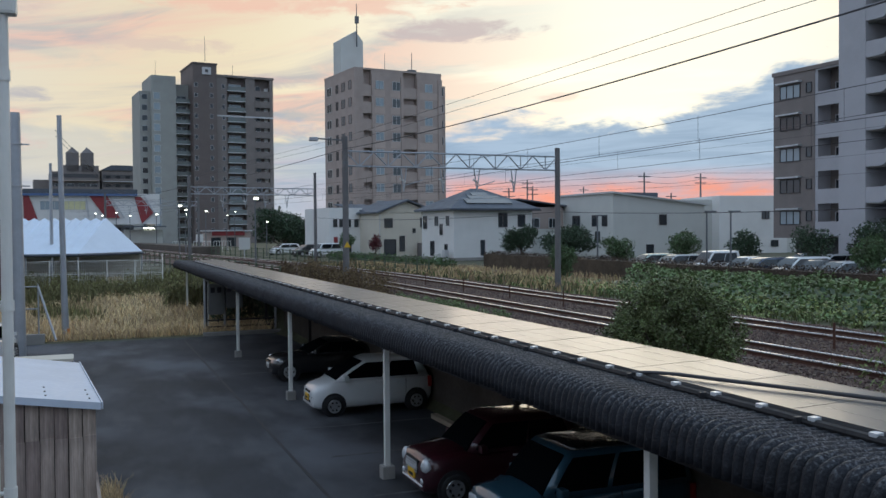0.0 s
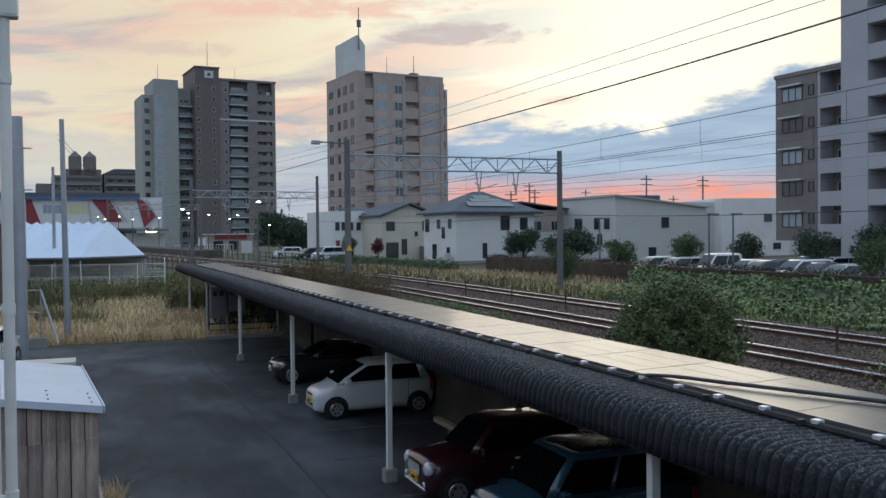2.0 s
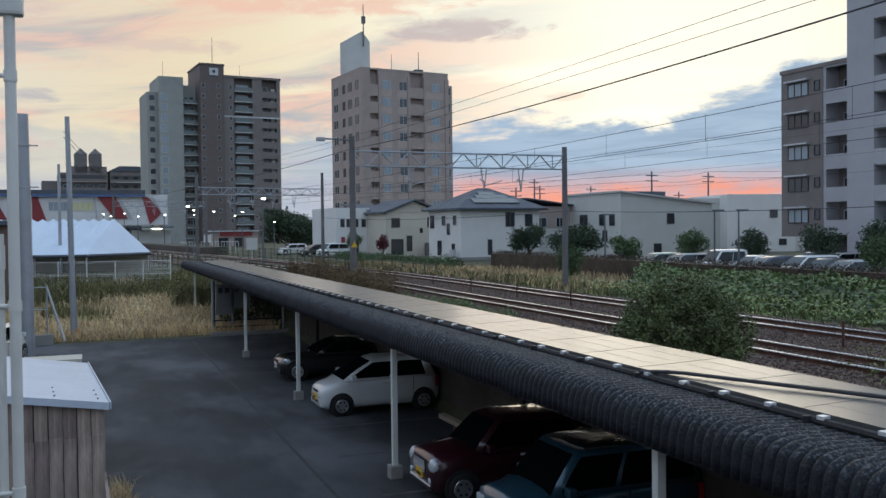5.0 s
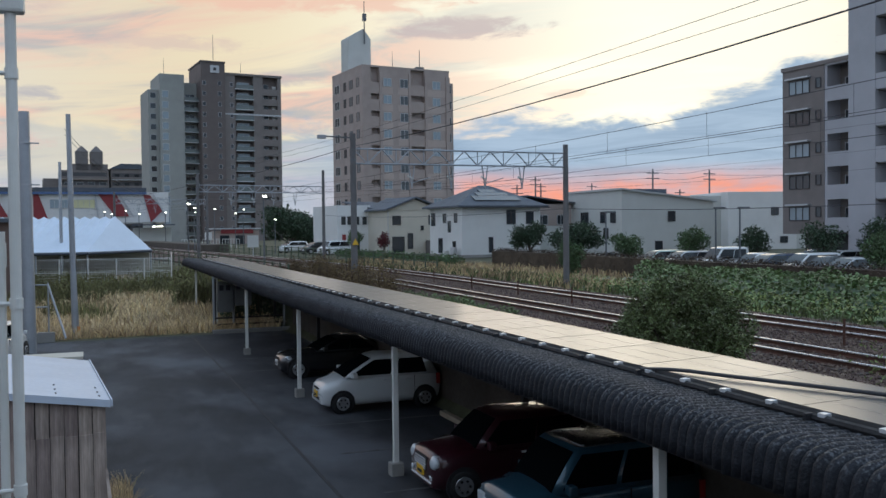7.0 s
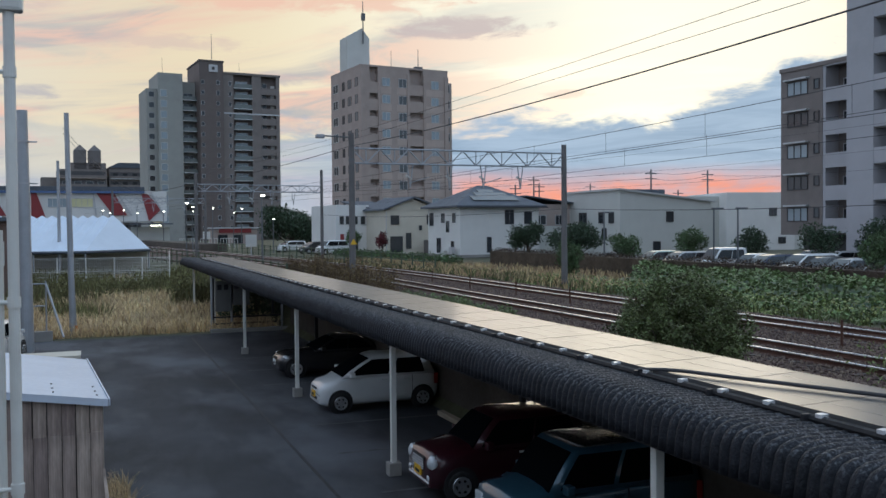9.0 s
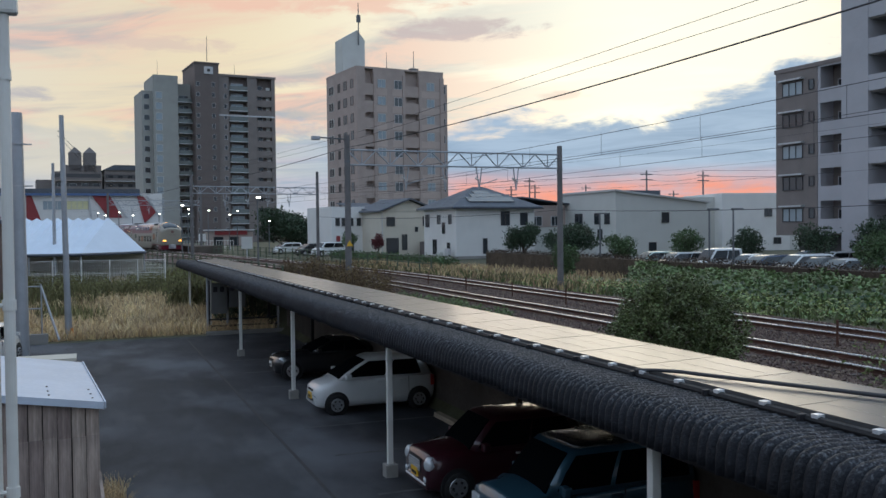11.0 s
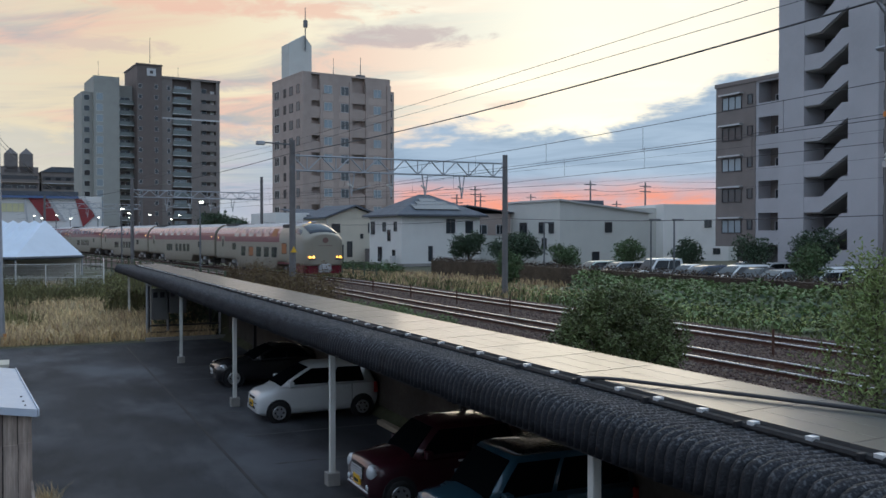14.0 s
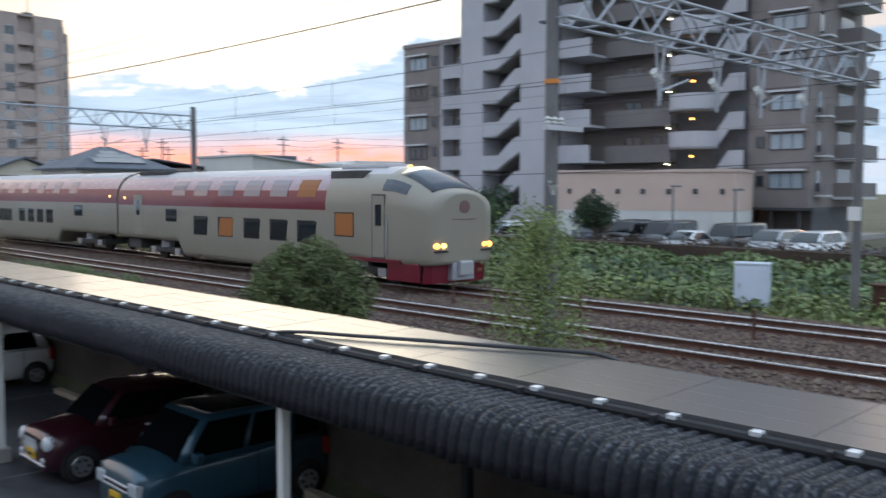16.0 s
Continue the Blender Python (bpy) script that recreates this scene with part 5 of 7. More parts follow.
        def on(o, a):
            return o[i] + (o[(i + 1) % 8] - o[i]) * a
        quad = [on(lo, a0), on(lo, a1), on(hi, a1), on(hi, a0)]
        n = (quad[1] - quad[0]).cross(quad[3] - quad[0]).normalized()
        flat_c = Vector((cen.x, 0, quad[0].z))
        if n.dot(quad[0] - flat_c) < 0:
            n = -n
        rows = [[on(outline(v0 + (v1 - v0) * j / 6), a) for a in (a0, a1)] for j in range(7)]
        bm = bmesh.new()
        vv = [[bm.verts.new(p + n * 0.02) for p in r] for r in rows]
        ww = [[bm.verts.new(p - n * 0.02) for p in r] for r in rows]
        for j in range(6):
            bm.faces.new((vv[j][0], vv[j][1], vv[j + 1][1], vv[j + 1][0]))
            for q in range(2):
                bm.faces.new((vv[j][q], vv[j + 1][q], ww[j + 1][q], ww[j][q]))
        bm.faces.new((vv[0][0], vv[0][1], ww[0][1], ww[0][0]))
        bm.faces.new((vv[6][0], vv[6][1], ww[6][1], ww[6][0]))
        bmesh.ops.recalc_face_normals(bm, faces=bm.faces)
        part(nm, bm, M["far_glass" if far else "car_glass"], c)
    glass(0, 0.0, 1.0, 0.06, 0.93, "windscreen")
    glass(4, 0.08, 0.92, 0.18, 0.88, "rear_window")
    for i in (2, 6):
        f = (lambda a: a) if i == 2 else (lambda a: 1 - a)
        panes = ((0.0, 0.46), (0.485, 0.90)) if style != "wagon" else ((0.02, 0.38), (0.42, 0.72), (0.76, 0.96))
        for a0, a1 in panes:
            lo_, hi_ = sorted((f(a0), f(a1)))
            glass(i, lo_, hi_, 0.12, 0.88, "side_window")
    # wheels
    R = 0.275 if L < 3.6 else 0.31
    key = (round(R, 3), far)
    if key not in _cars:
        ty = part("tyre", bm_lathe([(R * 0.62, -0.075), (R * 0.93, -0.082), (R, -0.055), (R, 0.055), (R * 0.93, 0.082), (R * 0.62, 0.075)], 22, "y"), M["tyre"], c, smooth=True)
        rm = bm_lathe([(R * 0.10, -0.088), (R * 0.2, -0.086), (R * 0.5, -0.078), (R * 0.58, -0.088), (R * 0.66, -0.092), (R * 0.64, 0.06), (R * 0.1, 0.06)], 22, "y")
        ri = part("rim", rm, M["rim"], ty, smooth=True)
        sp = bm_tube((0.33 * R, -0.078, 0), (0.47 * R, -0.082, 0), 0.024, 0.03, 6)
        so = part("rim_hole", sp, M["black"], ty)
        _cars[key] = (ty.data, ri.data, so.data)
        bpy.data.objects.remove(so)
        bpy.data.objects.remove(ri)
        bpy.data.objects.remove(ty)
    for x in (hl - 0.56, -hl + 0.50):
        for sgn in (-1, 1):
            a = part("wheel_arch", bm_lathe([(R * 1.22, 0.0), (R * 1.22, 0.10)], 20, "y"), M["black"], c)
            a.matrix_basis = pose(x, sgn * (w + 0.004) - (0.10 if sgn > 0 else 0), R + 0.02)
            ty = new("tyre", _cars[key][0])
            ty.parent, ty.matrix_basis = c, pose(x, sgn * (w - 0.045), R, 0, 0, 0 if sgn < 0 else 180)
            o = new("rim", _cars[key][1])
            o.parent = ty
            for j in range(0 if far else 6):
                o = new("rim_hole", _cars[key][2])
                o.parent, o.matrix_basis = ty, pose(0, 0, 0, 0, 60 * j, 0)
    # front
    for sgn in (-1, 1):
        if style == "gino":
            part("headlight", bm_lathe([(0.012, 0.05), (0.06, 0.045), (0.10, 0.02), (0.145, -0.01), (0.15, -0.12)], 18, "x", at=(hl - 0.035, sgn * (w - 0.21), 0.69)), M["lamp_glass"], c, smooth=True)
            part("fog_light", bm_lathe([(0.03, 0.03), (0.055, 0.02), (0.06, -0.06)], 14, "x", at=(hl - 0.01, sgn * (w - 0.24), 0.42)), M["lamp_glass"], c, smooth=True)
        elif style == "wagon":
            part("headlight", bm_box(hl - 0.22, hl + 0.012, *sorted((sgn * (w - 0.34), sgn * (w - 0.07))), 0.60, 0.79, bevel=0.03), M["lamp_glass"], c)
        else:
            b = bm_lathe([(0.02, 0.10), (0.10, 0.085), (0.15, 0.03), (0.16, -0.06)], 16, "x", at=(hl - 0.20, sgn * (w - 0.19), 0.66))
            for v in b.verts:
                v.co.z = 0.66 + (v.co.z - 0.66) * 0.62
                v.co.x -= abs(v.co.y) * 0.18 - 0.07
            part("headlight", b, M["lamp_glass"], c, smooth=True)
        part("mirror", bm_box(x_wind - 0.34, x_wind - 0.20, *sorted((sgn * (w - 0.02), sgn * (w + 0.16))), belt, belt + 0.15, bevel=0.03), paint, c)
        part("tail_light", bm_box(-hl + 0.02, -hl + 0.14, *sorted((sgn * (w - 0.16), sgn * (w - 0.03))), 0.62, 0.92, bevel=0.02), M["tail_red"], c)
        if not far:
            for xx in (-0.12, -hl + 0.95):
                part("door_handle", bm_box(xx - 0.09, xx + 0.09, *sorted((sgn * (w - 0.02), sgn * (w + 0.025))), belt - 0.12, belt - 0.085, bevel=0.008), paint if style != "gino" else M["chrome"], c)
                part("door_seam", bm_box(xx - 0.16, xx - 0.15, *sorted((sgn * (w - 0.02), sgn * (w + 0.003))), 0.30, belt - 0.03), M["black"], c)
    if style == "gino":
        for j in range(5):
            part("grille_bar", bm_box(hl - 0.09, hl + 0.035 - 0.006 * abs(j - 2), -0.30 + 0.012 * abs(j - 2), 0.30 - 0.012 * abs(j - 2), 0.53 + j * 0.045, 0.55 + j * 0.045, bevel=0.006), M["chrome"], c)
        part("bumper_bar", bm_box(hl - 0.10, hl + 0.02, -w + 0.20, w - 0.20, 0.32, 0.355, bevel=0.02), M["chrome"], c)
        part("grille", bm_box(hl - 0.12, hl + 0.015, -0.31, 0.31, 0.51, 0.76, bevel=0.02), M["black"], c)
    elif style == "wagon":
        part("grille", bm_box(hl - 0.12, hl + 0.004, -0.42, 0.42, 0.62, 0.72, bevel=0.02), M["black"], c)
        for z in (0.62, 0.70):
            part("grille_bar", bm_box(hl - 0.10, hl + 0.02, -0.40, 0.38, z, z + 0.025, bevel=0.008), M["chrome"], c)
        for yy in (-0.36, 0.36):
            for k in range(4):
                part("roof_rib", bm_box(-hl + 0.5, -hl + 1.6, yy - 0.16 + k * 0.1, yy - 0.14 + k * 0.1, H - 0.02, H + 0.024), M["gloss_black"], c)
    else:
        part("grille", bm_box(hl - 0.10, hl + 0.004, -0.26, 0.26, 0.60, 0.66, bevel=0.02), M["black"], c)
        part("intake", bm_box(hl - 0.10, hl + 0.006, -0.34, 0.34, 0.34, 0.42, bevel=0.02), M["black"], c)
    plate = part("number_plate", bm_box(hl - 0.02, hl + 0.03, -0.165, 0.165, 0.40, 0.565, bevel=0.004), M["yellow"] if L < 3.6 else M["stucco_white"], c)
    part("plate_bar", bm_box(hl + 0.03, hl + 0.033, -0.12, 0.12, 0.43, 0.49), M["black"], plate)
    part("bumper", bm_box(hl - 0.16, hl - 0.005, -w * 0.80, w * 0.80, 0.24, 0.40, bevel=0.05), paint, c)
    return c


def parked_cars():
    white = car_paint("pearl_white_paint", (0.74, 0.76, 0.76))
    wine = car_paint("wine_red_paint", (0.036, 0.003, 0.009), 0.15)
    blue = car_paint("steel_blue_paint", (0.034, 0.092, 0.135), 0.35)
    black = car_paint("black_paint", (0.012, 0.012, 0.014))
    silver = car_paint("silver_paint", (0.45, 0.46, 0.47), 0.5)
    green = car_paint("pale_green_paint", (0.42, 0.52, 0.46), 0.3)
    navy = car_paint("navy_paint", (0.03, 0.05, 0.10), 0.3)
    G = "cars under the carport"
    car("car", "white small hatchback parked under the carport", pose(7.30, 24.33, 0.01, 0, 0, 180), white, 3.4, 1.475, 1.5, "kei", group=G)
    car("car", "dark wine-red small car with round headlights and chrome grille", pose(7.32, 15.85, 0.01, 0, 0, 180), wine, 3.4, 1.475, 1.5, "gino", group=G)
    car("car", "blue boxy small wagon with black glass", pose(7.36, 12.6, 0.01, 0, 0, 180), blue, 3.4, 1.475, 1.66, "wagon", group=G)
    car("car", "low dark sedan deep under the carport", pose(7.85, 30.6, 0.01, 0, 0, 180), black, 4.3, 1.69, 1.32, "sedan", group=G)
    car("car", "black small car at the near end of the carport", pose(7.3, 5.6, 0.01, 0, 0, 180), black, 3.4, 1.475, 1.5, "kei", group=G)
    car("car", "white compact van beside the wooden shed", pose(-3.75, 38.0, 0.01, 0, 0, 75), white, 3.9, 1.6, 1.6, "van")
    G = "cars in the far car park"
    Z = 1.6
    row = [(40.3, 64.0, silver, 4.4, 1.45, "sedan", "silver sedan"), (40.0, 58.0, green, 4.0, 1.5, "kei", "pale green hatchback"), (40.4, 55.2, silver, 4.2, 1.5, "kei", "silver hatchback"),
           (40.2, 50.9, white, 3.4, 1.85, "van", "white box van"), (40.6, 48.2, white, 4.4, 1.5, "sedan", "white sedan"), (40.2, 45.9, navy, 4.2, 1.5, "kei", "navy hatchback"),
           (40.9, 43.6, white, 4.2, 1.6, "kei", "white hatchback"), (40.0, 41.2, black, 4.5, 1.5, "sedan", "black sedan"), (39.6, 38.7, silver, 4.4, 1.5, "kei", "silver hatchback"), (39.4, 35.8, white, 3.9, 1.55, "kei", "white hatchback"),
           (44.5, 39.6, white, 4.4, 1.55, "kei", "white hatchback"), (45.6, 33.4, navy, 4.0, 1.55, "kei", "navy hatchback"), (45.8, 31.0, black, 3.4, 1.75, "wagon", "black box wagon"), (45.9, 28.4, black, 4.4, 1.8, "van", "black people carrier"),
           (43.2, 25.6, white, 4.4, 1.38, "sedan", "low white sedan"), (46.2, 24.4, black, 4.5, 1.75, "van", "black people carrier"), (45.2, 21.6, silver, 4.3, 1.5, "kei", "silver hatchback"), (44.9, 19.4, white, 4.2, 1.5, "kei", "white hatchback"),
           (49.0, 49.0, silver, 4.3, 1.5, "kei", "silver hatchback"), (49.2, 46.3, white, 4.4, 1.5, "sedan", "white sedan"), (49.2, 52.0, navy, 4.4, 1.5, "sedan", "navy sedan")]
    for x, y, p, L, H, s, lab in row:
        car("car", lab + " in the car park behind the hedge", pose(x, y, Z, 0, 0, 180 + RNG.uniform(-3, 3)), p, L, 1.66, H, s, True, G)
    for x, y, p, H, s, lab in ((25.0, 121, white, 1.5, "kei", "white hatchback"), (26.2, 112, black, 1.5, "kei", "black hatchback"), (27.0, 106.5, white, 1.7, "van", "white van"), (30.5, 128, silver, 1.8, "van", "silver people carrier")):
        car("car", lab + " parked beside the far houses", pose(x, y, 1.85, 0, 0, 200), p, 4.2, 1.66, H, s, True, "cars by the houses")


parked_cars()
# ---- plants ----
def blob_points(n, c, r, shell=0.55, gaps=2.2, seed=0.0):
    """Points through an uneven crown: an ellipsoid with a lumpy outline and holes."""
    out = []
    c, r = np.array(c, float), np.array(r, float)
    while len(out) < n:
        d = RNG.normal(size=3)
        d /= np.linalg.norm(d)
        lump = 0.78 + 0.34 * noise.noise(Vector(d) * gaps + Vector((seed, 0, 0))) + 0.16 * noise.noise(Vector(d) * gaps * 3 + Vector((0, seed, 0)))
        k = lump * (shell + (1 - shell) * RNG.random()) if RNG.random() < 0.8 else lump * RNG.random()
        p = c + d * r * k
        if noise.noise(Vector(p) * 2.6 + Vector((seed, 3, 0))) > -0.28:
            out.append(p)
    return out


def tree(name, label, x, y, z, h, r, material="leaf_dark", n=1500, leaf=0.16, trunk=0.3, group="", lumps=5, thin=1.0):
    t = thing(name, label, "tree" if name == "tree" else "shrub", pose(x, y, z), group)
    bm = bm_tube((0, 0, -0.05), (0.05 * h, 0, h * 0.55), 0.035 * h * thin, 0.018 * h * thin, 8)
    for i in range(6):
        a = i * 1.05 + x
        bm_tube((0.03 * h, 0, h * (trunk * 0.8 + 0.04 * i)), (math.cos(a) * r * 0.75, math.sin(a) * r * 0.75, h * (0.55 + 0.06 * i)), 0.014 * h * thin, 0.005 * h, 6, bm)
    part("trunk", bm, M["bark"], t)
    pts = []
    for i in range(lumps):
        a = i * 2.4 + y
        k = 0.45 if lumps > 1 else 0
        cz = h * (trunk + (1 - trunk) * (0.35 + 0.45 * (i / max(1, lumps - 1))))
        pts += blob_points(int(n * 1.7) // lumps, (math.cos(a) * r * k, math.sin(a) * r * k, cz), (r * 0.72, r * 0.72, h * (1 - trunk) * 0.36), seed=i + x)
    leaves("crown", pts, leaf * 1.2, M[material], t)
    return t


def shrubs():
    # the round bush beside the near track
    b = thing("bush", "large round dark green bush beside the near track", "shrub", pose(10.62, 14.7, 1.75))
    for i in range(9):
        a = i * 0.7
        part("stem", bm_tube((0, 0, -0.1), (math.cos(a) * 1.0, math.sin(a) * 1.3, 1.1 + 0.1 * (i % 3)), 0.04, 0.012, 6), M["bark"], b)
    pts = []
    pts += blob_points(9000, (0, 0, 0.95), (1.2, 1.3, 1.15), seed=2.0, gaps=2.2)
    for i in range(34):
        u = 1 - 1.35 * (i + 0.5) / 34
        a, rr = i * 2.399, math.sqrt(max(0.05, 1 - u * u))
        k = 0.92 + 0.16 * RNG.random()
        size = RNG.uniform(0.32, 0.52)
        pts += blob_points(950, (math.cos(a) * rr * 1.10 * k, math.sin(a) * rr * 1.22 * k, 0.90 + u * 1.05 * k), (size, size, size * 0.85), seed=i * 1.7, gaps=2.8, shell=0.7)
    leaves("foliage", np.array(pts) * (0.93, 0.93, 1.08), 0.085, M["leaf_bush"], b, flat=0.35)
    # slender young tree nearer the camera
    s = thing("tree", "slender young tree with feathery pale green leaves", "tree", pose(9.55, 7.85, 1.6))
    bm = bm_tube((0, 0, -0.4), (0.03, 0, 3.1), 0.03, 0.008, 8)
    tw, lp = [], []
    for i in range(46):
        z = 0.25 + 2.75 * i / 46
        a = i * 2.399
        ln = (0.95 * (1 - i / 50) + 0.16) * (0.7 + 0.5 * RNG.random())
        e = Vector((math.cos(a) * ln, math.sin(a) * ln, z + ln * 0.75))
        bm_tube((0, 0, z), e, 0.009, 0.003, 5, bm)
        for k in range(135):
            q = RNG.random() ** 0.7
            p = Vector((0, 0, z)).lerp(e, q)
            lp.append(np.array(p) + RNG.normal(size=3) * 0.11)
    part("trunk", bm, M["bark"], s)
    leaves("crown", lp, 0.10, M["leaf_pale"], s, aspect=0.35)
    # brown weeds along the near side of the line
    w = thing("thicket", "brown autumn thicket of tall weeds beside the line", "shrub", pose(11.6, 44, 1.8))
    pts = []
    for i in range(16):
        yy = -9.5 + i * 1.35
        pts += blob_points(900, (RNG.uniform(-0.8, 0.5), yy, 0.75 + 0.35 * RNG.random()), (1.0, 1.0, 0.9 + 0.35 * math.sin(i * 1.3)), seed=i, shell=0.3)
    leaves("foliage", pts, 0.14, M["leaf_brown"], w, aspect=0.4)
    for i in range(120):
        x0, y0 = RNG.uniform(-1.2, 0.8), RNG.uniform(-10, 11)
        part("stem", bm_tube((x0, y0, -0.1), (x0 + RNG.normal() * 0.2, y0 + RNG.normal() * 0.2, 1.2 + 0.7 * RNG.random()), 0.012, 0.005, 4), M["bark"], w)
    g = thing("weeds", "low green weeds on the near ballast", "weeds", pose(12.7, 32.5, 1.75))
    pts = []
    for i in range(9):
        pts += blob_points(380, (RNG.uniform(-0.4, 0.4), -5 + i * 1.1, 0.3), (0.55, 0.7, 0.42), seed=i * 3)
    leaves("foliage", pts, 0.12, M["leaf_vine"], g)
    g = thing("weeds", "low weeds between the panels and the ballast", "weeds", pose(11.6, 6.0, 1.75))
    pts = []
    for i in range(34):
        pts += blob_points(240, (RNG.uniform(-1.6, 0.8), -7 + i * 0.5, 0.12), (0.5, 0.6, RNG.uniform(0.2, 0.5)), seed=i * 5)
    leaves("foliage", pts, 0.10, M["leaf_vine"], g)
    # shrubs added as a dark fill beyond the power cabinets
    d = thing("bush", "dark shrubs added to fill the end of the carport", "shrub", pose(7.9, 47.2, 0.1))
    for i in range(5):
        part("stem", bm_tube((-1.2 + i * 0.6, 0, -0.1), (-1.3 + i * 0.65, 0.1, 1.5), 0.04, 0.015, 6), M["bark"], d)
    pts = []
    for i in range(9):
        pts += blob_points(420, (-1.5 + (i % 5) * 0.75, 0.3 * (i % 3), 0.7 + 0.8 * (i // 5)), (0.7, 0.6, 0.75), seed=i * 2.1)
    leaves("foliage", pts, 0.17, M["leaf_dark"], d)
    # far car park trees and the dark shrubs by the house
    T = "trees round the far car park"
    tree("tree", "dark round evergreen beside the white house", 35.6, 71.5, 1.8, 3.4, 1.7, n=2600, leaf=0.2, group=T)
    tree("tree", "broad dark evergreen beside the white house", 37.6, 66.5, 1.6, 3.5, 2.6, n=3600, leaf=0.22, group=T)
    tree("tree", "small pale green tree in the car park", 39.6, 62.0, 1.4, 2.9, 1.35, "leaf", 1700, 0.18, group=T)
    tree("tree", "small green tree in the car park", 42.6, 57.5, 1.4, 3.3, 1.35, "leaf", 1700, 0.18, group=T)
    tree("tree", "small dark green tree in the car park", 45.3, 54.0, 1.4, 3.3, 1.3, "leaf_dark", 1700, 0.18, group=T)
    tree("tree", "thin tree by the apartment block", 46.5, 48.5, 1.4, 3.6, 1.6, "leaf_dark", 1300, 0.18, group=T)
    tree("tree", "round-headed tree at the car park edge", 37.5, 35.0, 1.5, 3.0, 1.05, "leaf", 2000, 0.15, group=T)
    tree("tree", "round-headed dark tree before the peach annexe", 43.0, 31.6, 1.4, 3.4, 1.45, "leaf_dark", 2400, 0.17, group=T)
    tree("tree", "dark tree beside the stair tower", 50.0, 46.4, 1.4, 4.0, 1.8, "leaf_dark", 2200, 0.2, group=T)
    tree("tree", "large dark tree beyond the railway", 27.0, 132.0, 1.6, 6.4, 4.5, "leaf_dark", 4200, 0.4, 0.1, group="trees beyond the line")
    tree("tree", "large dark tree beyond the railway", 33.0, 140.0, 1.6, 5.5, 4.2, "leaf_dark", 3400, 0.4, 0.1, group="trees beyond the line")
    tree("tree", "small conifer-like shrub in the verge", 27.0, 48.5, 1.8, 2.2, 0.9, "leaf", 1800, 0.14, 0.05)
    tree("tree", "small maple with dark red leaves", 30.5, 98.0, 1.8, 2.6, 0.8, "leaf_red", 700, 0.2)
    tree("tree", "small green tree by the white house wall", 28.2, 101.5, 1.8, 3.0, 1.0, "leaf", 900, 0.2)


def hedge_and_vines():
    h = thing("hedge", "long clipped reddish-brown hedge along the far car park", "hedge", pose(0, 0, 0))
    poly = [(31.4, 3.0), (31.4, 40.0), (31.9, 70.0)]
    core, pts = bmesh.new(), []
    for (xa, ya), (xb, yb) in zip(poly, poly[1:]):
        n = int((yb - ya) * 210)
        u = RNG.random(n)
        side = RNG.random(n)
        x = xa + (xb - xa) * u + np.where(side < 0.45, -0.55 + 0.1 * RNG.random(n), RNG.uniform(-0.5, 0.5, n))
        z = np.where(side < 0.45, 1.75 + 1.3 * RNG.random(n), 3.05 + 0.09 * RNG.normal(size=n))
        pts += list(np.stack([x, ya + (yb - ya) * u, z], 1))
        bm_loft([[(xx + o, yy, zz) for o, zz in ((-0.5, 1.3), (-0.5, 2.95), (0.5, 2.95), (0.5, 1.3))] for xx, yy in ((xa, ya), (xb, yb))], bm=core)
    part("core", core, M["hedge"], h)
    leaves("foliage", pts, 0.14, M["hedge"], h)
    # vines over the bank between the line and the hedge
    n = 26000
    y = RNG.uniform(-6, 47, n)
    x = RNG.uniform(22.6, 30.8, n)
    top = np.array([1.95 + 0.66 * smooth(23.8, 29.5, a) + 0.34 * noise.noise((a * .45, b * .45, 0)) + 0.30 * noise.noise((a * 1.5, b * 1.5, 5)) for a, b in zip(x, y)])
    keep = np.array([b < 38 or a > 24 + (b - 38) * 0.8 for a, b in zip(x, y)])
    pts = np.stack([x, y, np.maximum(1.85, top) + 0.10 * RNG.random(n)], 1)[keep]
    v = leaves("vine_cover", pts, 0.25, M["leaf_vine"], None, aspect=0.9, flat=0.45)
    tagged(v, "dense green vine leaves covering the bank", "vines", kind="stuff")
    n = 12000
    y, x = RNG.uniform(-6, 46, n), 21.9 + 2.6 * RNG.random(n) ** 1.4
    keep = np.array([noise.noise((a * .5, b * .28, 9)) > -0.12 + 0.25 * (22.6 - a) for a, b in zip(x, y)])
    pts = np.stack([x, y, 1.80 + 0.22 * RNG.random(n) * (x - 21.4)], 1)[keep]
    tagged(leaves("creepers", pts, 0.17, M["leaf_creeper"], None, aspect=0.8, flat=0.6), "low yellow-green creepers beside the far rails", "creepers", kind="stuff")
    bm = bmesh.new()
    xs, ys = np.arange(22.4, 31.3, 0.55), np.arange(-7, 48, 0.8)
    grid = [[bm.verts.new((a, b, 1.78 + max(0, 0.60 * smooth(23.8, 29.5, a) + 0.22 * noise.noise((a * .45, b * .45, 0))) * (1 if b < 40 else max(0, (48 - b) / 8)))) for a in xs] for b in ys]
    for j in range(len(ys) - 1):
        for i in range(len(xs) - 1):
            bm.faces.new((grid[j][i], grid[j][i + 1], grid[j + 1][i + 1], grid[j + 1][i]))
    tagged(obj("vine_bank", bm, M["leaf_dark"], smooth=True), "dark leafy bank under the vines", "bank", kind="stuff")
    n = 5200
    xy = np.stack([RNG.uniform(21.9, 31.0, n), RNG.uniform(36, 84, n)], 1)
    xy[:, 0] -= np.clip(xy[:, 1] - 55, 0, 30) * 0.08
    z = np.array([ground_z(a, b) for a, b in xy])
    tagged(blades("verge_grass", xy, z, 0.42, M["verge"], width=0.04), "dry straw-coloured grass on the far verge", "grass", kind="stuff")
    n = 3800
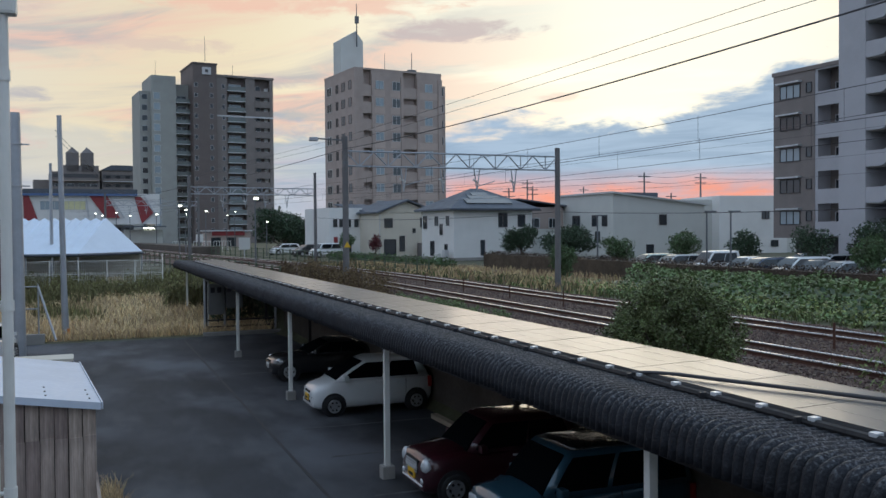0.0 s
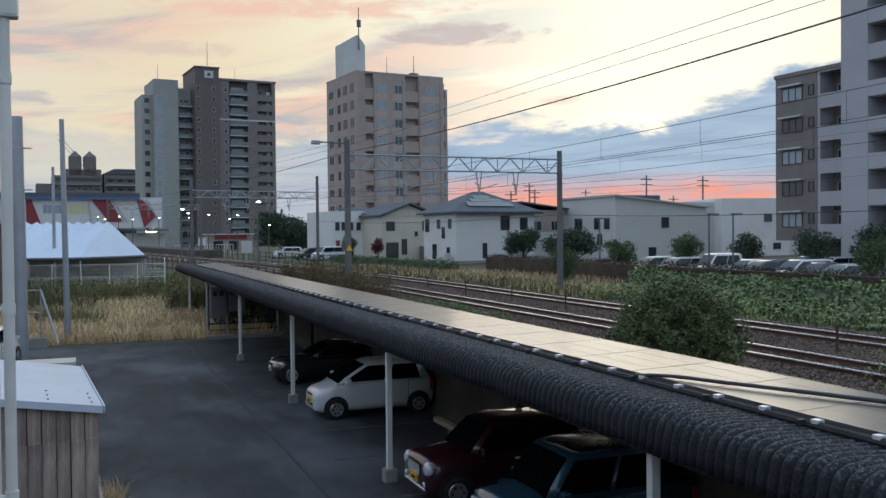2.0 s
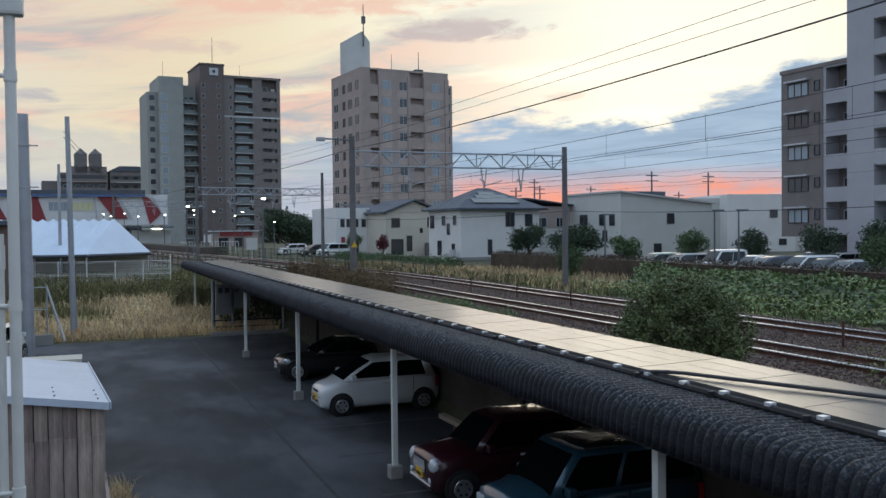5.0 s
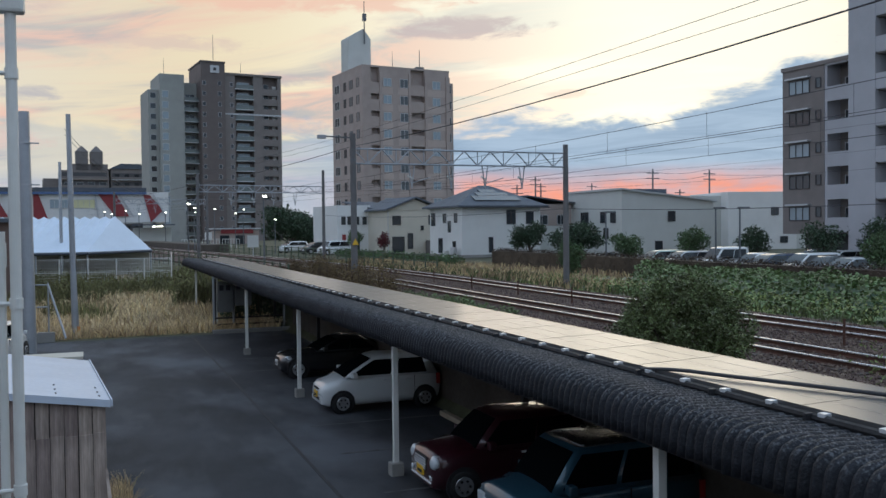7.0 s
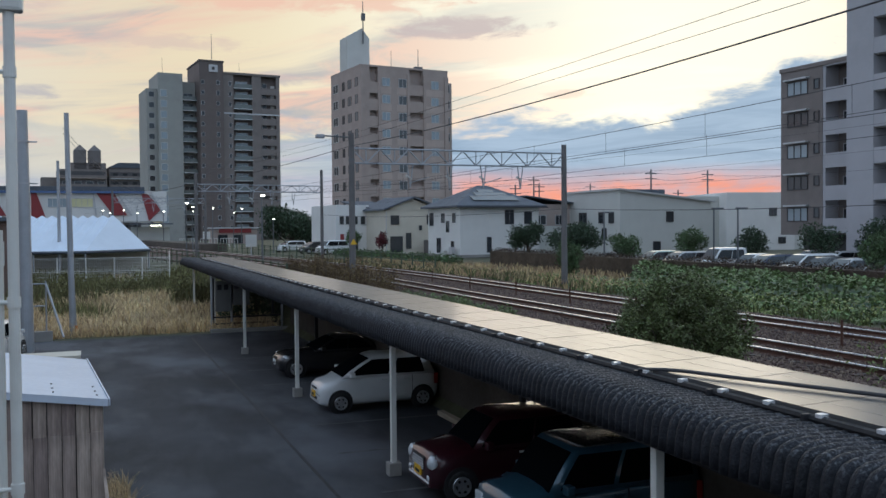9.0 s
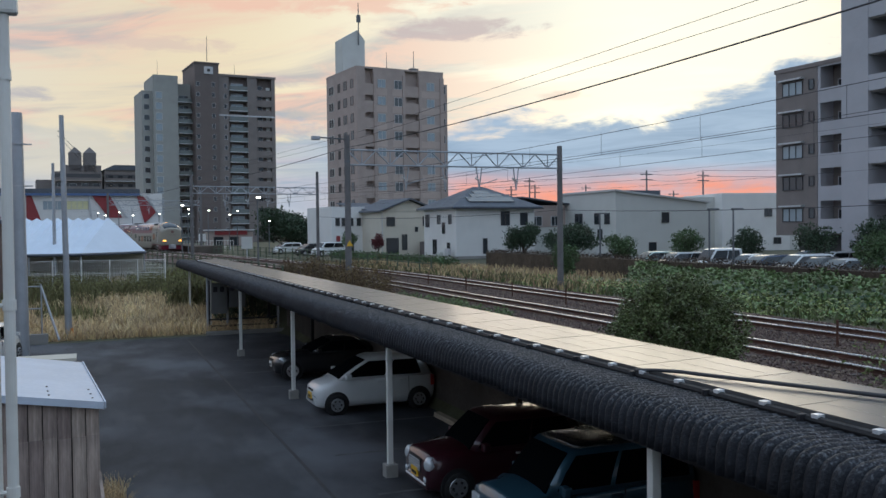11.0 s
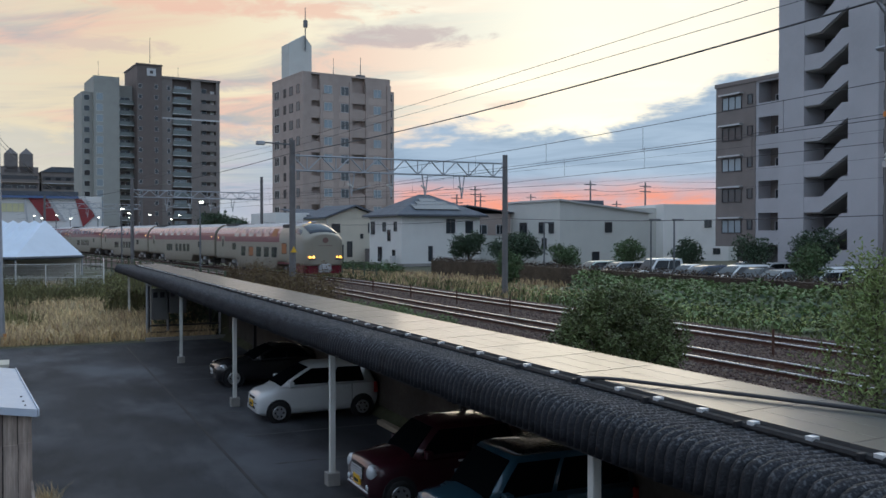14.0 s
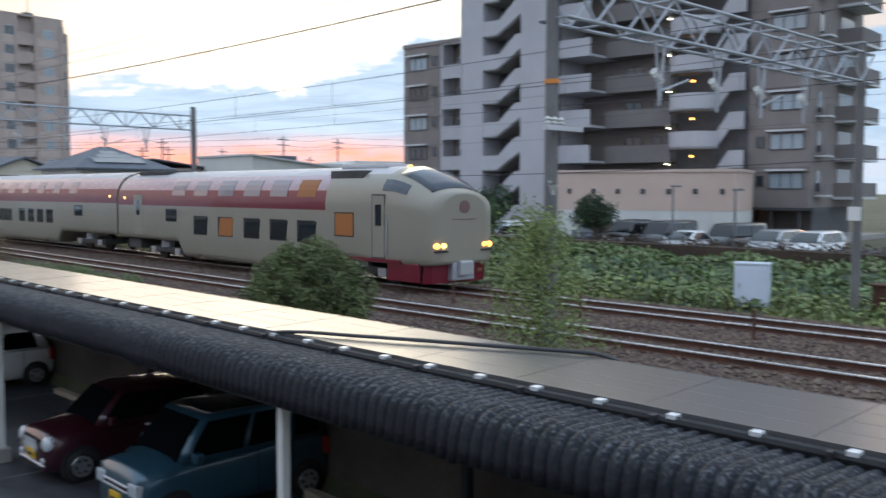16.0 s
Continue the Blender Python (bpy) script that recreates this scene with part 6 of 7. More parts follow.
    xy = np.stack([RNG.uniform(21.6, 26.0, n), RNG.uniform(-6, 84, n)], 1)
    xy[:, 0] -= np.clip(xy[:, 1] - 50, 0, 40) * 0.07
    z = np.array([ground_z(a, b) for a, b in xy])
    tagged(blades("verge_weeds", xy, z, 0.4, M["grass"], width=0.04), "short green grass along the far rails", "grass", kind="stuff")
    # low green hedge before the houses
    pts = []
    for i in range(30):
        pts += blob_points(160, (26.0 + 0.05 * i, 100 - i * 1.1, 2.2), (0.9, 0.8, 0.7), seed=i)
    tagged(leaves("low_hedge", pts, 0.3, M["leaf"], None), "low green shrubs along the houses", "shrub", kind="stuff")


def field():
    n = 34000
    xy = np.stack([RNG.uniform(-16, 8.6, n), 45 + 34 * RNG.random(n) ** 1.5], 1)
    z = np.array([ground_z(a, b) for a, b in xy])
    k = np.array([noise.noise((a * .22, b * .22, 2)) for a, b in xy]) + (xy[:, 1] - 57) / 30
    dry = k < 0.2
    tagged(blades("dry_grass", xy[dry], z[dry], 0.60, M["field"], width=0.022, lean=0.6), "tall dry straw-coloured grass", "grass", kind="stuff")
    tagged(blades("green_weeds", xy[~dry], z[~dry], 1.0, M["weed"], width=0.03, lean=0.3), "tall green and brown weeds", "weeds", kind="stuff")
    pts = []
    for i in range(46):
        a, b = RNG.uniform(-9, 8.0), RNG.uniform(56, 74)
        pts += blob_points(130, (a, b, ground_z(a, b) + 0.7), (1.0, 0.9, 0.85), seed=i, shell=0.3)
    tagged(leaves("weed_clumps", pts, 0.24, M["weed"], None), "bushy green weeds before the fence", "weeds", kind="stuff")
    n = 1500
    xy = np.stack([RNG.uniform(0.10, 0.60, n), RNG.uniform(12.5, 18.5, n)], 1)
    tagged(blades("yard_weeds", xy, 0.02, 0.36, M["field"], width=0.006, lean=0.5), "dry straw-coloured weeds at the foot of the shed", "weeds", kind="stuff")


M["verge"] = mat("verge_straw", (0.48, 0.35, 0.20), 0.85, var=0.5, scale=0.25, fine=3, bump=0.0, island=0.5)
M["leaf_bush"] = mat("leaf_bush_green", (0.135, 0.16, 0.058), 0.55, var=0.45, scale=0.9, fine=5, bump=0.0, island=0.6)
M["leaf_creeper"] = mat("leaf_creeper_green", (0.27, 0.31, 0.10), 0.6, var=0.35, scale=0.6, fine=5, bump=0.0, island=0.45)
M["leaf_pale"] = mat("leaf_pale_green", (0.23, 0.28, 0.095), 0.6, var=0.3, scale=2, fine=6, bump=0.0, island=0.45)
M["leaf_red"] = mat("leaf_dark_red", (0.11, 0.012, 0.02), 0.6, var=0.3, bump=0.0, island=0.4)
M["field"] = mat("field_straw", (0.76, 0.56, 0.33), 0.85, var=0.4, scale=0.25, fine=3, bump=0.0, island=0.4)
M["weed"] = mat("weed_olive", (0.20, 0.19, 0.082), 0.8, var=0.5, scale=0.3, fine=3, bump=0.0, island=0.5)
shrubs()
hedge_and_vines()
field()
# ---- masts, wires and small structures ----
def wire(name, label, pts, r=0.012, sag=0.0):
    """A wire through the points; sag: how far each span hangs."""
    cv = bpy.data.curves.new(name, "CURVE")
    cv.dimensions, cv.bevel_depth, cv.bevel_resolution = "3D", r, 1
    s = cv.splines.new("POLY")
    co = []
    for a, b in zip(pts, pts[1:]):
        for i in range(12):
            k = i / 12
            p = Vector(a).lerp(Vector(b), k)
            p.z -= sag * 4 * k * (1 - k)
            co.append(p)
    co.append(Vector(pts[-1]))
    s.points.add(len(co) - 1)
    for p, q in zip(s.points, co):
        p.co = (*q, 1)
    cv.materials.append(M["wire"])
    return tagged(new(name, cv), label, "wire")


def lattice(bm, a, b, zb, zt, n, r, up):
    """Chords and V-shaped web between a and b (x, y)."""
    a, b = Vector((*a, 0)), Vector((*b, 0))
    for z in (zb, zt):
        bm_tube(a + Vector((0, 0, z)), b + Vector((0, 0, z)), r * 1.3, n=6, bm=bm)
    for i in range(n):
        p, q, mid = a.lerp(b, i / n), a.lerp(b, (i + 1) / n), a.lerp(b, (i + 0.5) / n)
        bm_tube(p + Vector((0, 0, zt)), mid + Vector((0, 0, zb)), r, n=5, bm=bm)
        bm_tube(mid + Vector((0, 0, zb)), q + Vector((0, 0, zt)), r, n=5, bm=bm)
        if up:
            bm_tube(mid + Vector((0, 0, zb)), mid + Vector((0, 0, zt)), r * 0.8, n=5, bm=bm)


def portal(s, near_off, far_off, top_near, top_far, zb, zt, box, material):
    t = thing("catenary_portal", "concrete mast portal with a lattice beam over the tracks", "catenary mast", group="overhead line portals")
    xa, ya, h = path(s, near_off)
    xb, yb, _ = path(s, far_off)
    for x, y, top in ((xa, ya, top_near), (xb, yb, top_far)):
        part("mast", bm_tube((x, y, 1.5), (x, y, top), 0.115 if box else 0.165, 0.10 if box else 0.13, 14), M["mast"], t, smooth=False)
        part("mast_band", bm_tube((x, y, top - 1.3), (x, y, top - 1.2), 0.13 if box else 0.15, n=14), M["truss_dark"], t)
    bm = bmesh.new()
    if box:
        for d in (-0.28, 0.28):
            lattice(bm, (xa, ya + d), (xb, yb + d), zb, zt, 8, 0.026, False)
        for i in range(13):
            k = i / 12
            for z in (zb, zt):
                bm_tube((xa + (xb - xa) * k, ya + (yb - ya) * k - 0.28, z), (xa + (xb - xa) * k, ya + (yb - ya) * k + 0.28, z), 0.022, n=5, bm=bm)
    else:
        lattice(bm, (xa, ya), (xb, yb), zb, zt, 8, 0.035, True)
    part("lattice_beam", bm, M[material], t)
    for c in (0.0, -GAP):
        for o in (-0.9, 1.15):
            x, y, _ = path(s, c + o)
            d = bm_tube((x - 0.15, y, zb), (x, y, zb - 1.15), 0.03, n=6)
            bm_tube((x + 0.15, y, zb), (x, y, zb - 1.15), 0.03, n=6, bm=d)
            part("drop_arm", d, M[material], t)
            ins = bmesh.new()
            for i in range(4):
                bm_tube((x + 0.08 * i - 0.2, y, zb - 0.55 - 0.05 * i), (x + 0.08 * i - 0.16, y, zb - 0.57 - 0.05 * i), 0.075, 0.05, 8, ins)
            part("insulator", ins, M["stucco_pale"], t)
        x, y, _ = path(s, c)
        part("registration_arm", bm_tube((x - 0.9, y, zb - 0.9), (x + 0.1, y, zb - 0.6), 0.022, n=6), M[material], t)
    return (xa, ya), (xb, yb)


def masts_and_wires():
    portal(41.4, -7.7, 3.68, 9.45, 9.2, 8.05, 8.75, False, "truss")
    (nx, ny), (fx, fy) = portal(9.05, -7.85, 4.4, 9.6, 8.75, 7.72, 8.42, True, "truss")
    portal(82.0, -7.7, 3.9, 9.9, 10.4, 8.3, 8.9, False, "truss")
    portal(122.0, -7.7, 3.9, 9.9, 10.2, 8.4, 9.0, False, "truss")
    m = thing("mast_fittings", "grey cross-arm with insulators and an orange band on the concrete mast", "mast fitting")
    part("cross_arm", bm_box(nx - 0.45, nx + 0.45, ny - 0.28, ny - 0.20, 5.95, 6.03), M["steel"], m)
    for i in range(3):
        part("insulator", bm_lathe([(0.03, 0), (0.06, 0.03), (0.03, 0.06), (0.06, 0.09), (0.02, 0.13)], 10, at=(nx - 0.38 + i * 0.16, ny - 0.24, 6.03)), M["stucco_pale"], m)
    part("orange_band", bm_tube((nx, ny, 6.70), (nx, ny, 6.77), 0.122, n=14), M["orange"], m)
    part("speaker", bm_lathe([(0.02, 0), (0.035, 0.08), (0.085, 0.16)], 12, "z", at=(nx - 0.32, ny - 0.3, 4.95)), M["stucco_pale"], m)
    part("speaker_arm", bm_tube((nx, ny, 5.15), (nx - 0.4, ny - 0.3, 5.15), 0.025, n=6), M["steel"], m)
    # lamp bracket and yellow sign on the mast by the brown thicket
    b = thing("mast_fittings", "lamp arm and yellow warning sign on a concrete mast", "mast fitting")
    x, y, _ = path(41.4, -7.7)
    part("lamp_arm", bm_tube((x, y, 9.25), (x - 1.35, y, 9.3), 0.035, n=6), M["truss_dark"], b)
    part("lamp_head", bm_box(x - 1.7, x - 1.3, y - 0.12, y + 0.12, 9.18, 9.36, bevel=0.03), M["pole_grey"], b)
    part("warning_sign", bm_loft([[(x - 0.16, yy, 4.22), (x + 0.16, yy, 4.22), (x, yy, 4.50)] for yy in (y - 0.24, y - 0.21)]), M["yellow"], b, "yellow triangular warning sign")
    # feeder, earth and contact wires
    n3, n4 = path(82, -7.7), path(122, -7.7)
    wire("feeder_cable", "thick black feeder cable strung along the near masts", [(11.3, -30, 8.5), (11.3, 9.0, 8.42), (11.4, 41.4, 8.86), (n3[0], n3[1], 9.0), (n4[0], n4[1], 9.2)], 0.0165, 0.22)
    for d, z in ((0.0, 0.0), (0.12, -0.24)):
        wire("earth_wire", "thin wire strung along the near masts", [(11.3 + d, -30, 9.15 + z), (11.3 + d, 9.0, 9.02 + z), (11.4 + d, 41.4, 9.42 + z), (n3[0], n3[1], 9.9 + z)], 0.006, 0.05)
    for c in (0.0, -GAP):
        for z, sg, nm in ((8.05, 0.12, "messenger_wire"), (7.28, 0.0, "contact_wire")):
            pts = []
            for s in (-40, 9.05, 41.4, 62, 82, 102, 122, 160, 200):
                x, y, _ = path(s, c)
                pts.append((x, y, z + rise(s)))
            wire(nm, "overhead line wire above the track", pts, 0.0085, sg)
        dr = bmesh.new()
        for s in range(-5, 80, 5):
            x, y, _ = path(s, c)
            bm_tube((x, y, 7.28 + rise(s)), (x, y, 8.0 + rise(s)), 0.006, n=4, bm=dr)
        tagged(obj("droppers", dr, M["wire"]), "thin droppers between the overhead wires", "wire", kind="stuff")
    f3 = path(82, 3.9)
    for z, r, sg in ((5.95, 0.014, 0.30), (7.55, 0.0045, 0.15), (6.95, 0.0045, 0.15), (8.35, 0.0045, 0.12)):
        wire("line_wire", "black line strung along the far masts", [(23.4, -30, z), (fx, fy, z - 0.1), (22.85, 41.4, z - 0.05), (f3[0], f3[1], z + 0.3)], r, sg)
    # skyline poles
    for x, y, h in ((69, 101.7, 12.4), (75.9, 98.9, 12.2), (77, 131, 12.0), (88, 140, 11), (62, 122, 12.5), (66, 128, 11.8), (85, 118, 10.5), (57, 118, 11.0)):
        p = thing("utility_pole", "distant utility pole with cross-arms", "utility pole", pose(x, y, 1.8), "distant utility poles")
        part("pole", bm_tube((0, 0, -0.3), (0, 0, h - 1.8), 0.16, 0.1, 8), M["truss_dark"], p)
        for k in (0.5, 1.2):
            part("cross_arm", bm_box(-0.9, 0.9, -0.06, 0.06, h - 1.9 - k, h - 1.78 - k), M["truss_dark"], p)
    for za, zb in ((12.0, 12.3), (11.2, 11.5)):
        wire("power_line", "distant power line on utility poles", [(30, 150, za), (69, 101.7, za), (75.9, 98.9, zb), (110, 70, zb)], 0.02, 0.4)
    # poles on the yard side
    p = thing("utility_pole", "tall slim concrete utility pole with an orange guard", "utility pole", pose(-0.92, 45.6, 0.0))
    part("pole", bm_tube((0, 0, -0.1), (-0.12, 0, 10.45), 0.15, 0.11, 14), M["pole_grey"], p)
    part("guard", bm_tube((0.15, -0.1, 0), (0.15, -0.1, 0.55), 0.07, n=10), M["orange"], p)
    part("stay_pipe", bm_tube((0.15, -0.1, 0.5), (0.05, -0.05, 3.4), 0.025, n=6), M["pole_grey"], p)
    p = thing("utility_pole", "thick grey concrete pole with steel bands", "utility pole", pose(-2.55, 40.6, 0.0))
    part("pole", bm_tube((0, 0, -0.1), (-0.05, 0, 9.9), 0.26, 0.22, 18), M["pole_grey"], p)
    for z in (8.6, 6.9):
        part("band", bm_tube((-0.04, 0, z), (-0.04, 0, z + 0.06), 0.27, n=18), M["steel"], p)
        part("band_arm", bm_box(0.2, 0.5, -0.05, 0.05, z, z + 0.05), M["steel"], p)
    p = thing("utility_pole", "slim grey pole before the tent", "utility pole", pose(-2.5, 79.0, 0.9))
    part("pole", bm_tube((0, 0, -0.1), (0, 0, 9.7), 0.15, 0.11, 12), M["pole_grey"], p)
    for d in (-0.1, 0.15):
        wire("service_wire", "thin service wire from the slim pole", [(-1.2, 45.6, 9.6 + d), (4.0, 98, 9.0 + d), (12, 150, 10.5)], 0.012, 0.5)
    # station and yard lamps
    L = "station lamps"
    for x, y, z0, z in ((10.8, 62.0, 1.8, 7.2), (8.05, 86.0, 2.0, 7.35), (11.2, 112, 2.0, 7.6), (15.5, 128, 1.8, 7.8), (14.0, 140, 1.8, 7.6), (22.0, 118, 1.8, 6.2), (1.5, 152, 1.6, 8.0), (4.5, 148, 1.6, 8.0),
                           (2.5, 150, 1.6, 7.6), (6.4, 146, 1.6, 7.5), (10.2, 145, 1.6, 7.7), (21.5, 150, 1.6, 7.6), (20.5, 135, 1.7, 7.9)):
        p = thing("platform_lamp", "lit white lamp on a grey post by the line", "lamp post", pose(x, y, z0), L)
        part("post", bm_tube((0, 0, -0.2), (0, 0, z - z0), 0.07, 0.05, 8), M["truss_dark"], p)
        part("lamp", bm_box(-0.06, 0.22, -0.08, 0.08, z - z0, z - z0 + 0.11, bevel=0.02), M["lamp_white"], p, "glowing white lamp")
    for x, y, z in ((37.0, 47.6, 6.0), (33.8, 55.6, 5.9), (44, 27, 5.3), (42.7, 22.6, 5.1), (38.4, 47.0, 6.0)):
        p = thing("car_park_lamp", "dark car park lamp on a slim post", "lamp post", pose(x, y, 1.3), "car park lamps")
        part("post", bm_tube((0, 0, 0), (0, 0, z - 1.3), 0.07, 0.05, 8), M["truss_dark"], p)
        part("lamp_head", bm_box(-0.1, 0.7, -0.12, 0.12, z - 1.3, z - 1.2, bevel=0.02), M["truss_dark"], p)
    # small trackside things
    for y in (8.6, 13.0, 17.3, 21.9, 26.4, 31.0, 35.8, 41.0, 46.3):
        st = tagged(obj("marker_post", bm_tube((17.3, y, 1.8), (17.3, y, 2.62), 0.035, n=6), M["rust"]), "short rusty post between the tracks", "post", "rusty marker posts")
    c = thing("control_cabinet", "white trackside control cabinet among the vines", "cabinet", pose(23.3, 11.7, 1.9, 0, 0, 20))
    part("body", bm_box(-0.3, 0.3, -0.45, 0.45, 0.0, 1.15, bevel=0.03), M["roof_white"], c)
    part("door", bm_box(-0.318, -0.298, -0.4, 0.4, 0.08, 1.05, bevel=0.006), M["roof_white"], c)
    part("lid", bm_box(-0.33, 0.33, -0.48, 0.48, 1.15, 1.19, bevel=0.01), M["roof_white"], c)
    part("handle", bm_box(-0.335, -0.318, 0.28, 0.32, 0.5, 0.65), M["steel"], c)
    b = thing("junction_box", "rusty brown trackside box on a foot", "box", pose(24.4, 8.6, 1.85))
    part("body", bm_box(-0.25, 0.25, -0.25, 0.25, 0.0, 0.75, bevel=0.02), M["rust"], b)
    part("lid", bm_box(-0.3, 0.3, -0.3, 0.3, 0.75, 0.8), M["rust"], b)
    s = thing("mast_sign", "white number board on the far concrete mast", "sign", pose(fx, fy, 0))
    part("board", bm_box(-0.22, -0.2, -0.16, 0.16, 4.3, 4.65), M["stucco_white"], s)
    s = thing("track_sign", "white notice board beside the station fence", "sign", pose(14.9, 92, 2.0))
    part("post", bm_tube((0, 0, 0), (0, 0, 2.4), 0.05, n=6), M["pole_grey"], s)
    part("board", bm_box(-0.55, 0.55, -0.06, 0, 1.2, 2.4), M["stucco_pale"], s)


def yard():
    # weathered shed with a white sheet roof
    s = thing("shed", "weathered brown board shed with a white sheet roof", "shed", pose(0.19, 15.11, 0, 0, 0, 4.1))

    def pitch(x):
        return 2.30 - 0.16 * x
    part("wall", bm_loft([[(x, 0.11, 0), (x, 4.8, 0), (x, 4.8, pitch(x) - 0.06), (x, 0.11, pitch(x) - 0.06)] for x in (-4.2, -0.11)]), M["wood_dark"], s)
    for i in range(20):
        x = -0.055 - (i + 1) * 0.205
        for z0, z1, yf in ((1.78, pitch(x + 0.1) - 0.03, 0.085), (0.0, 1.82 + RNG.uniform(-0.012, 0.012), 0.05)):
            o = part("plank", bm_box(0, 0.193 + RNG.uniform(-0.008, 0.006), 0, 0.03, z0, z1, bevel=0.004), M["wood"], s)
            o.matrix_basis = pose(x, yf + RNG.uniform(-0.007, 0.007), 0, 0, 0, RNG.uniform(-0.6, 0.6))
    first = None
    for i in range(23):
        o = part("plank", bm_box(0, 0.03, 0, 0.193, 0, 2.27), M["wood"], s) if first is None else share("plank", first, s, Matrix())
        first = first or o
        o.matrix_basis = pose(-0.10 + RNG.uniform(-0.006, 0.006), 0.12 + i * 0.205, 0)
    part("roof", bm_quad((-4.4, 0, pitch(-4.4)), (0, 0, pitch(0)), (0, 4.93, pitch(0)), (-4.4, 4.93, pitch(-4.4)), 0.03), M["roof_white"], s, "white sheet metal roof")
    part("roof_edge", bm_quad((-4.4, -0.012, pitch(-4.4) - 0.07), (0.0, -0.012, pitch(0) - 0.07), (0.0, -0.012, pitch(0) + 0.045), (-4.4, -0.012, pitch(-4.4) + 0.045), 0.02), M["roof_white"], s)
    part("roof_edge", bm_quad((0.012, -0.02, pitch(0) - 0.06), (0.012, 4.95, pitch(0) - 0.06), (0.012, 4.95, pitch(0) + 0.05), (0.012, -0.02, pitch(0) + 0.05), 0.02), M["roof_white"], s)
    first = None
    for yy in (0.35, 0.75, 1.2):
        for xx in (-0.78, -0.14):
            o = part("roof_screw", bm_box(-0.014, 0.014, -0.014, 0.014, 0.0, 0.02), M["steel_dark"], s) if first is None else share("roof_screw", first, s, Matrix())
            first = first or o
            o.matrix_basis = pose(xx, yy, pitch(xx) + 0.025)
    b = thing("board_stack", "pale board lying behind the shed roof", "board", pose(-0.6, 20.9, 0))
    part("board", bm_box(-2.2, 0.33, -0.4, 0.4, 2.30, 2.36), M["stucco_cream"], b)
    part("support", bm_box(-2.1, 0.25, -0.35, 0.35, 0, 2.30), M["wood"], b)
    pk = tagged(obj("plank", bm_quad((0.20, 14.6, 0.0), (0.28, 14.6, 0.0), (0.13, 15.10, 1.25), (0.09, 15.10, 1.25), 0.04), M["wood"]), "loose grey plank leaning at the shed corner", "plank")
    # white tubular frame close to the camera
    f = thing("white_post", "white painted steel post with cross rails", "post", pose(-0.405, 5.53, 0))
    part("post", bm_tube((0, 0, 0), (0.0, 0.0, 6.22), 0.030, n=16), M["white_paint"], f, smooth=False)
    part("post", bm_tube((-0.075, 0.02, 0), (-0.075, 0.02, 5.0), 0.024, n=12), M["white_paint"], f)
    for z in (5.87, 4.60, 3.56):
        part("cross_rail", bm_tube((0, 0, z), (-1.0, -0.1, z + 0.01), 0.013, n=8), M["white_paint"], f)
        part("collar", bm_tube((0, 0, z - 0.03), (0, 0, z + 0.03), 0.036, n=16), M["white_paint"], f)
    part("top_bracket", bm_box(-0.12, 0.075, -0.05, 0.05, 6.20, 6.32, bevel=0.02), M["white_paint"], f)
    # handrail by the big pole
    h = thing("handrail", "grey pipe handrail on a low concrete wall", "railing", pose(-2.0, 44.5, 0))
    part("low_wall", bm_box(-0.9, 0.25, -0.15, 0.15, 0, 0.45), M["concrete"], h)
    for x in (-0.8, 0.0):
        part("upright", bm_tube((x, 0, 0.4), (x, 0, 2.7), 0.035, n=8), M["pole_grey"], h)
    for z in (1.6, 2.6):
        part("rail", bm_tube((-0.8, 0, z), (0.0, 0, z), 0.03, n=8), M["pole_grey"], h)
    part("sloping_rail", bm_tube((0, 0, 2.6), (0.75, -1.5, 0.3), 0.05, n=8), M["pole_grey"], h)
    # cabinets at the end of the carport
    c = thing("power_cabinet", "grey power cabinets on a frame at the carport's end", "cabinet", pose(5.45, 45.4, 0.0))
    for x in (-0.05, 0.9, 3.4):
        part("frame_post", bm_tube((x, 0, 0), (x, 0, 2.9), 0.06, n=8), M["pole_grey"], c)
    part("cabinet", bm_box(0.12, 0.85, -0.25, 0.2, 0.95, 2.45, bevel=0.02), M["parapet2"], c)
    for x in (0.30, 0.62):
        part("vent", bm_box(x - 0.1, x + 0.1, -0.262, -0.25, 2.02, 2.28), M["black"], c)
    part("cabinet", bm_box(0.95, 1.75, -0.25, 0.15, 1.25, 2.30, bevel=0.02), M["parapet2"], c)
    part("plate", bm_box(1.0, 1.2, -0.262, -0.25, 2.05, 2.28), M["frame_dark"], c)
    part("conduit", bm_tube((0.02, -0.15, 0.4), (0.02, -0.15, 2.6), 0.035, n=8), M["black"], c)
    for z in (0.30, 0.62):
        part("crossbar", bm_box(-0.05, 3.4, -0.04, 0.04, z, z + 0.07), M["steel_dark"], c)
    k = tagged(obj("kerb", bm_box(5.2, 9.0, 44.3, 44.6, -0.1, 0.18, bevel=0.02), M["concrete"]), "pale concrete kerb at the end of the asphalt", "kerb")
    first = None
    for y in (5.6, 9.0, 11.9, 15.1, 18.2, 21.6, 24.9, 27.8, 30.6):
        if first is None:
            first = tagged(obj("wheel_stop", bm_box(-0.09, 0.09, -0.75, 0.75, 0.0, 0.13, bevel=0.02), M["timber"]), "pale timber wheel stop on asphalt", "wheel stop", "wheel stops")
            first.matrix_basis = pose(8.55, y, 0.012)
        else:
            copy_thing(first, pose(8.55, y, 0.012))
    fe = thing("rear_fence", "dark pipe fence along the retaining wall", "fence")
    for y in np.arange(-4, 44, 2.0):
        part("fence_post", bm_tube((9.15, y, 1.5), (9.15, y, 2.5), 0.03, n=6), M["steel_dark"], fe)
    for z in (1.9, 2.45):
        part("fence_rail", bm_tube((9.15, -4, z), (9.15, 43, z), 0.025, n=6), M["steel_dark"], fe)
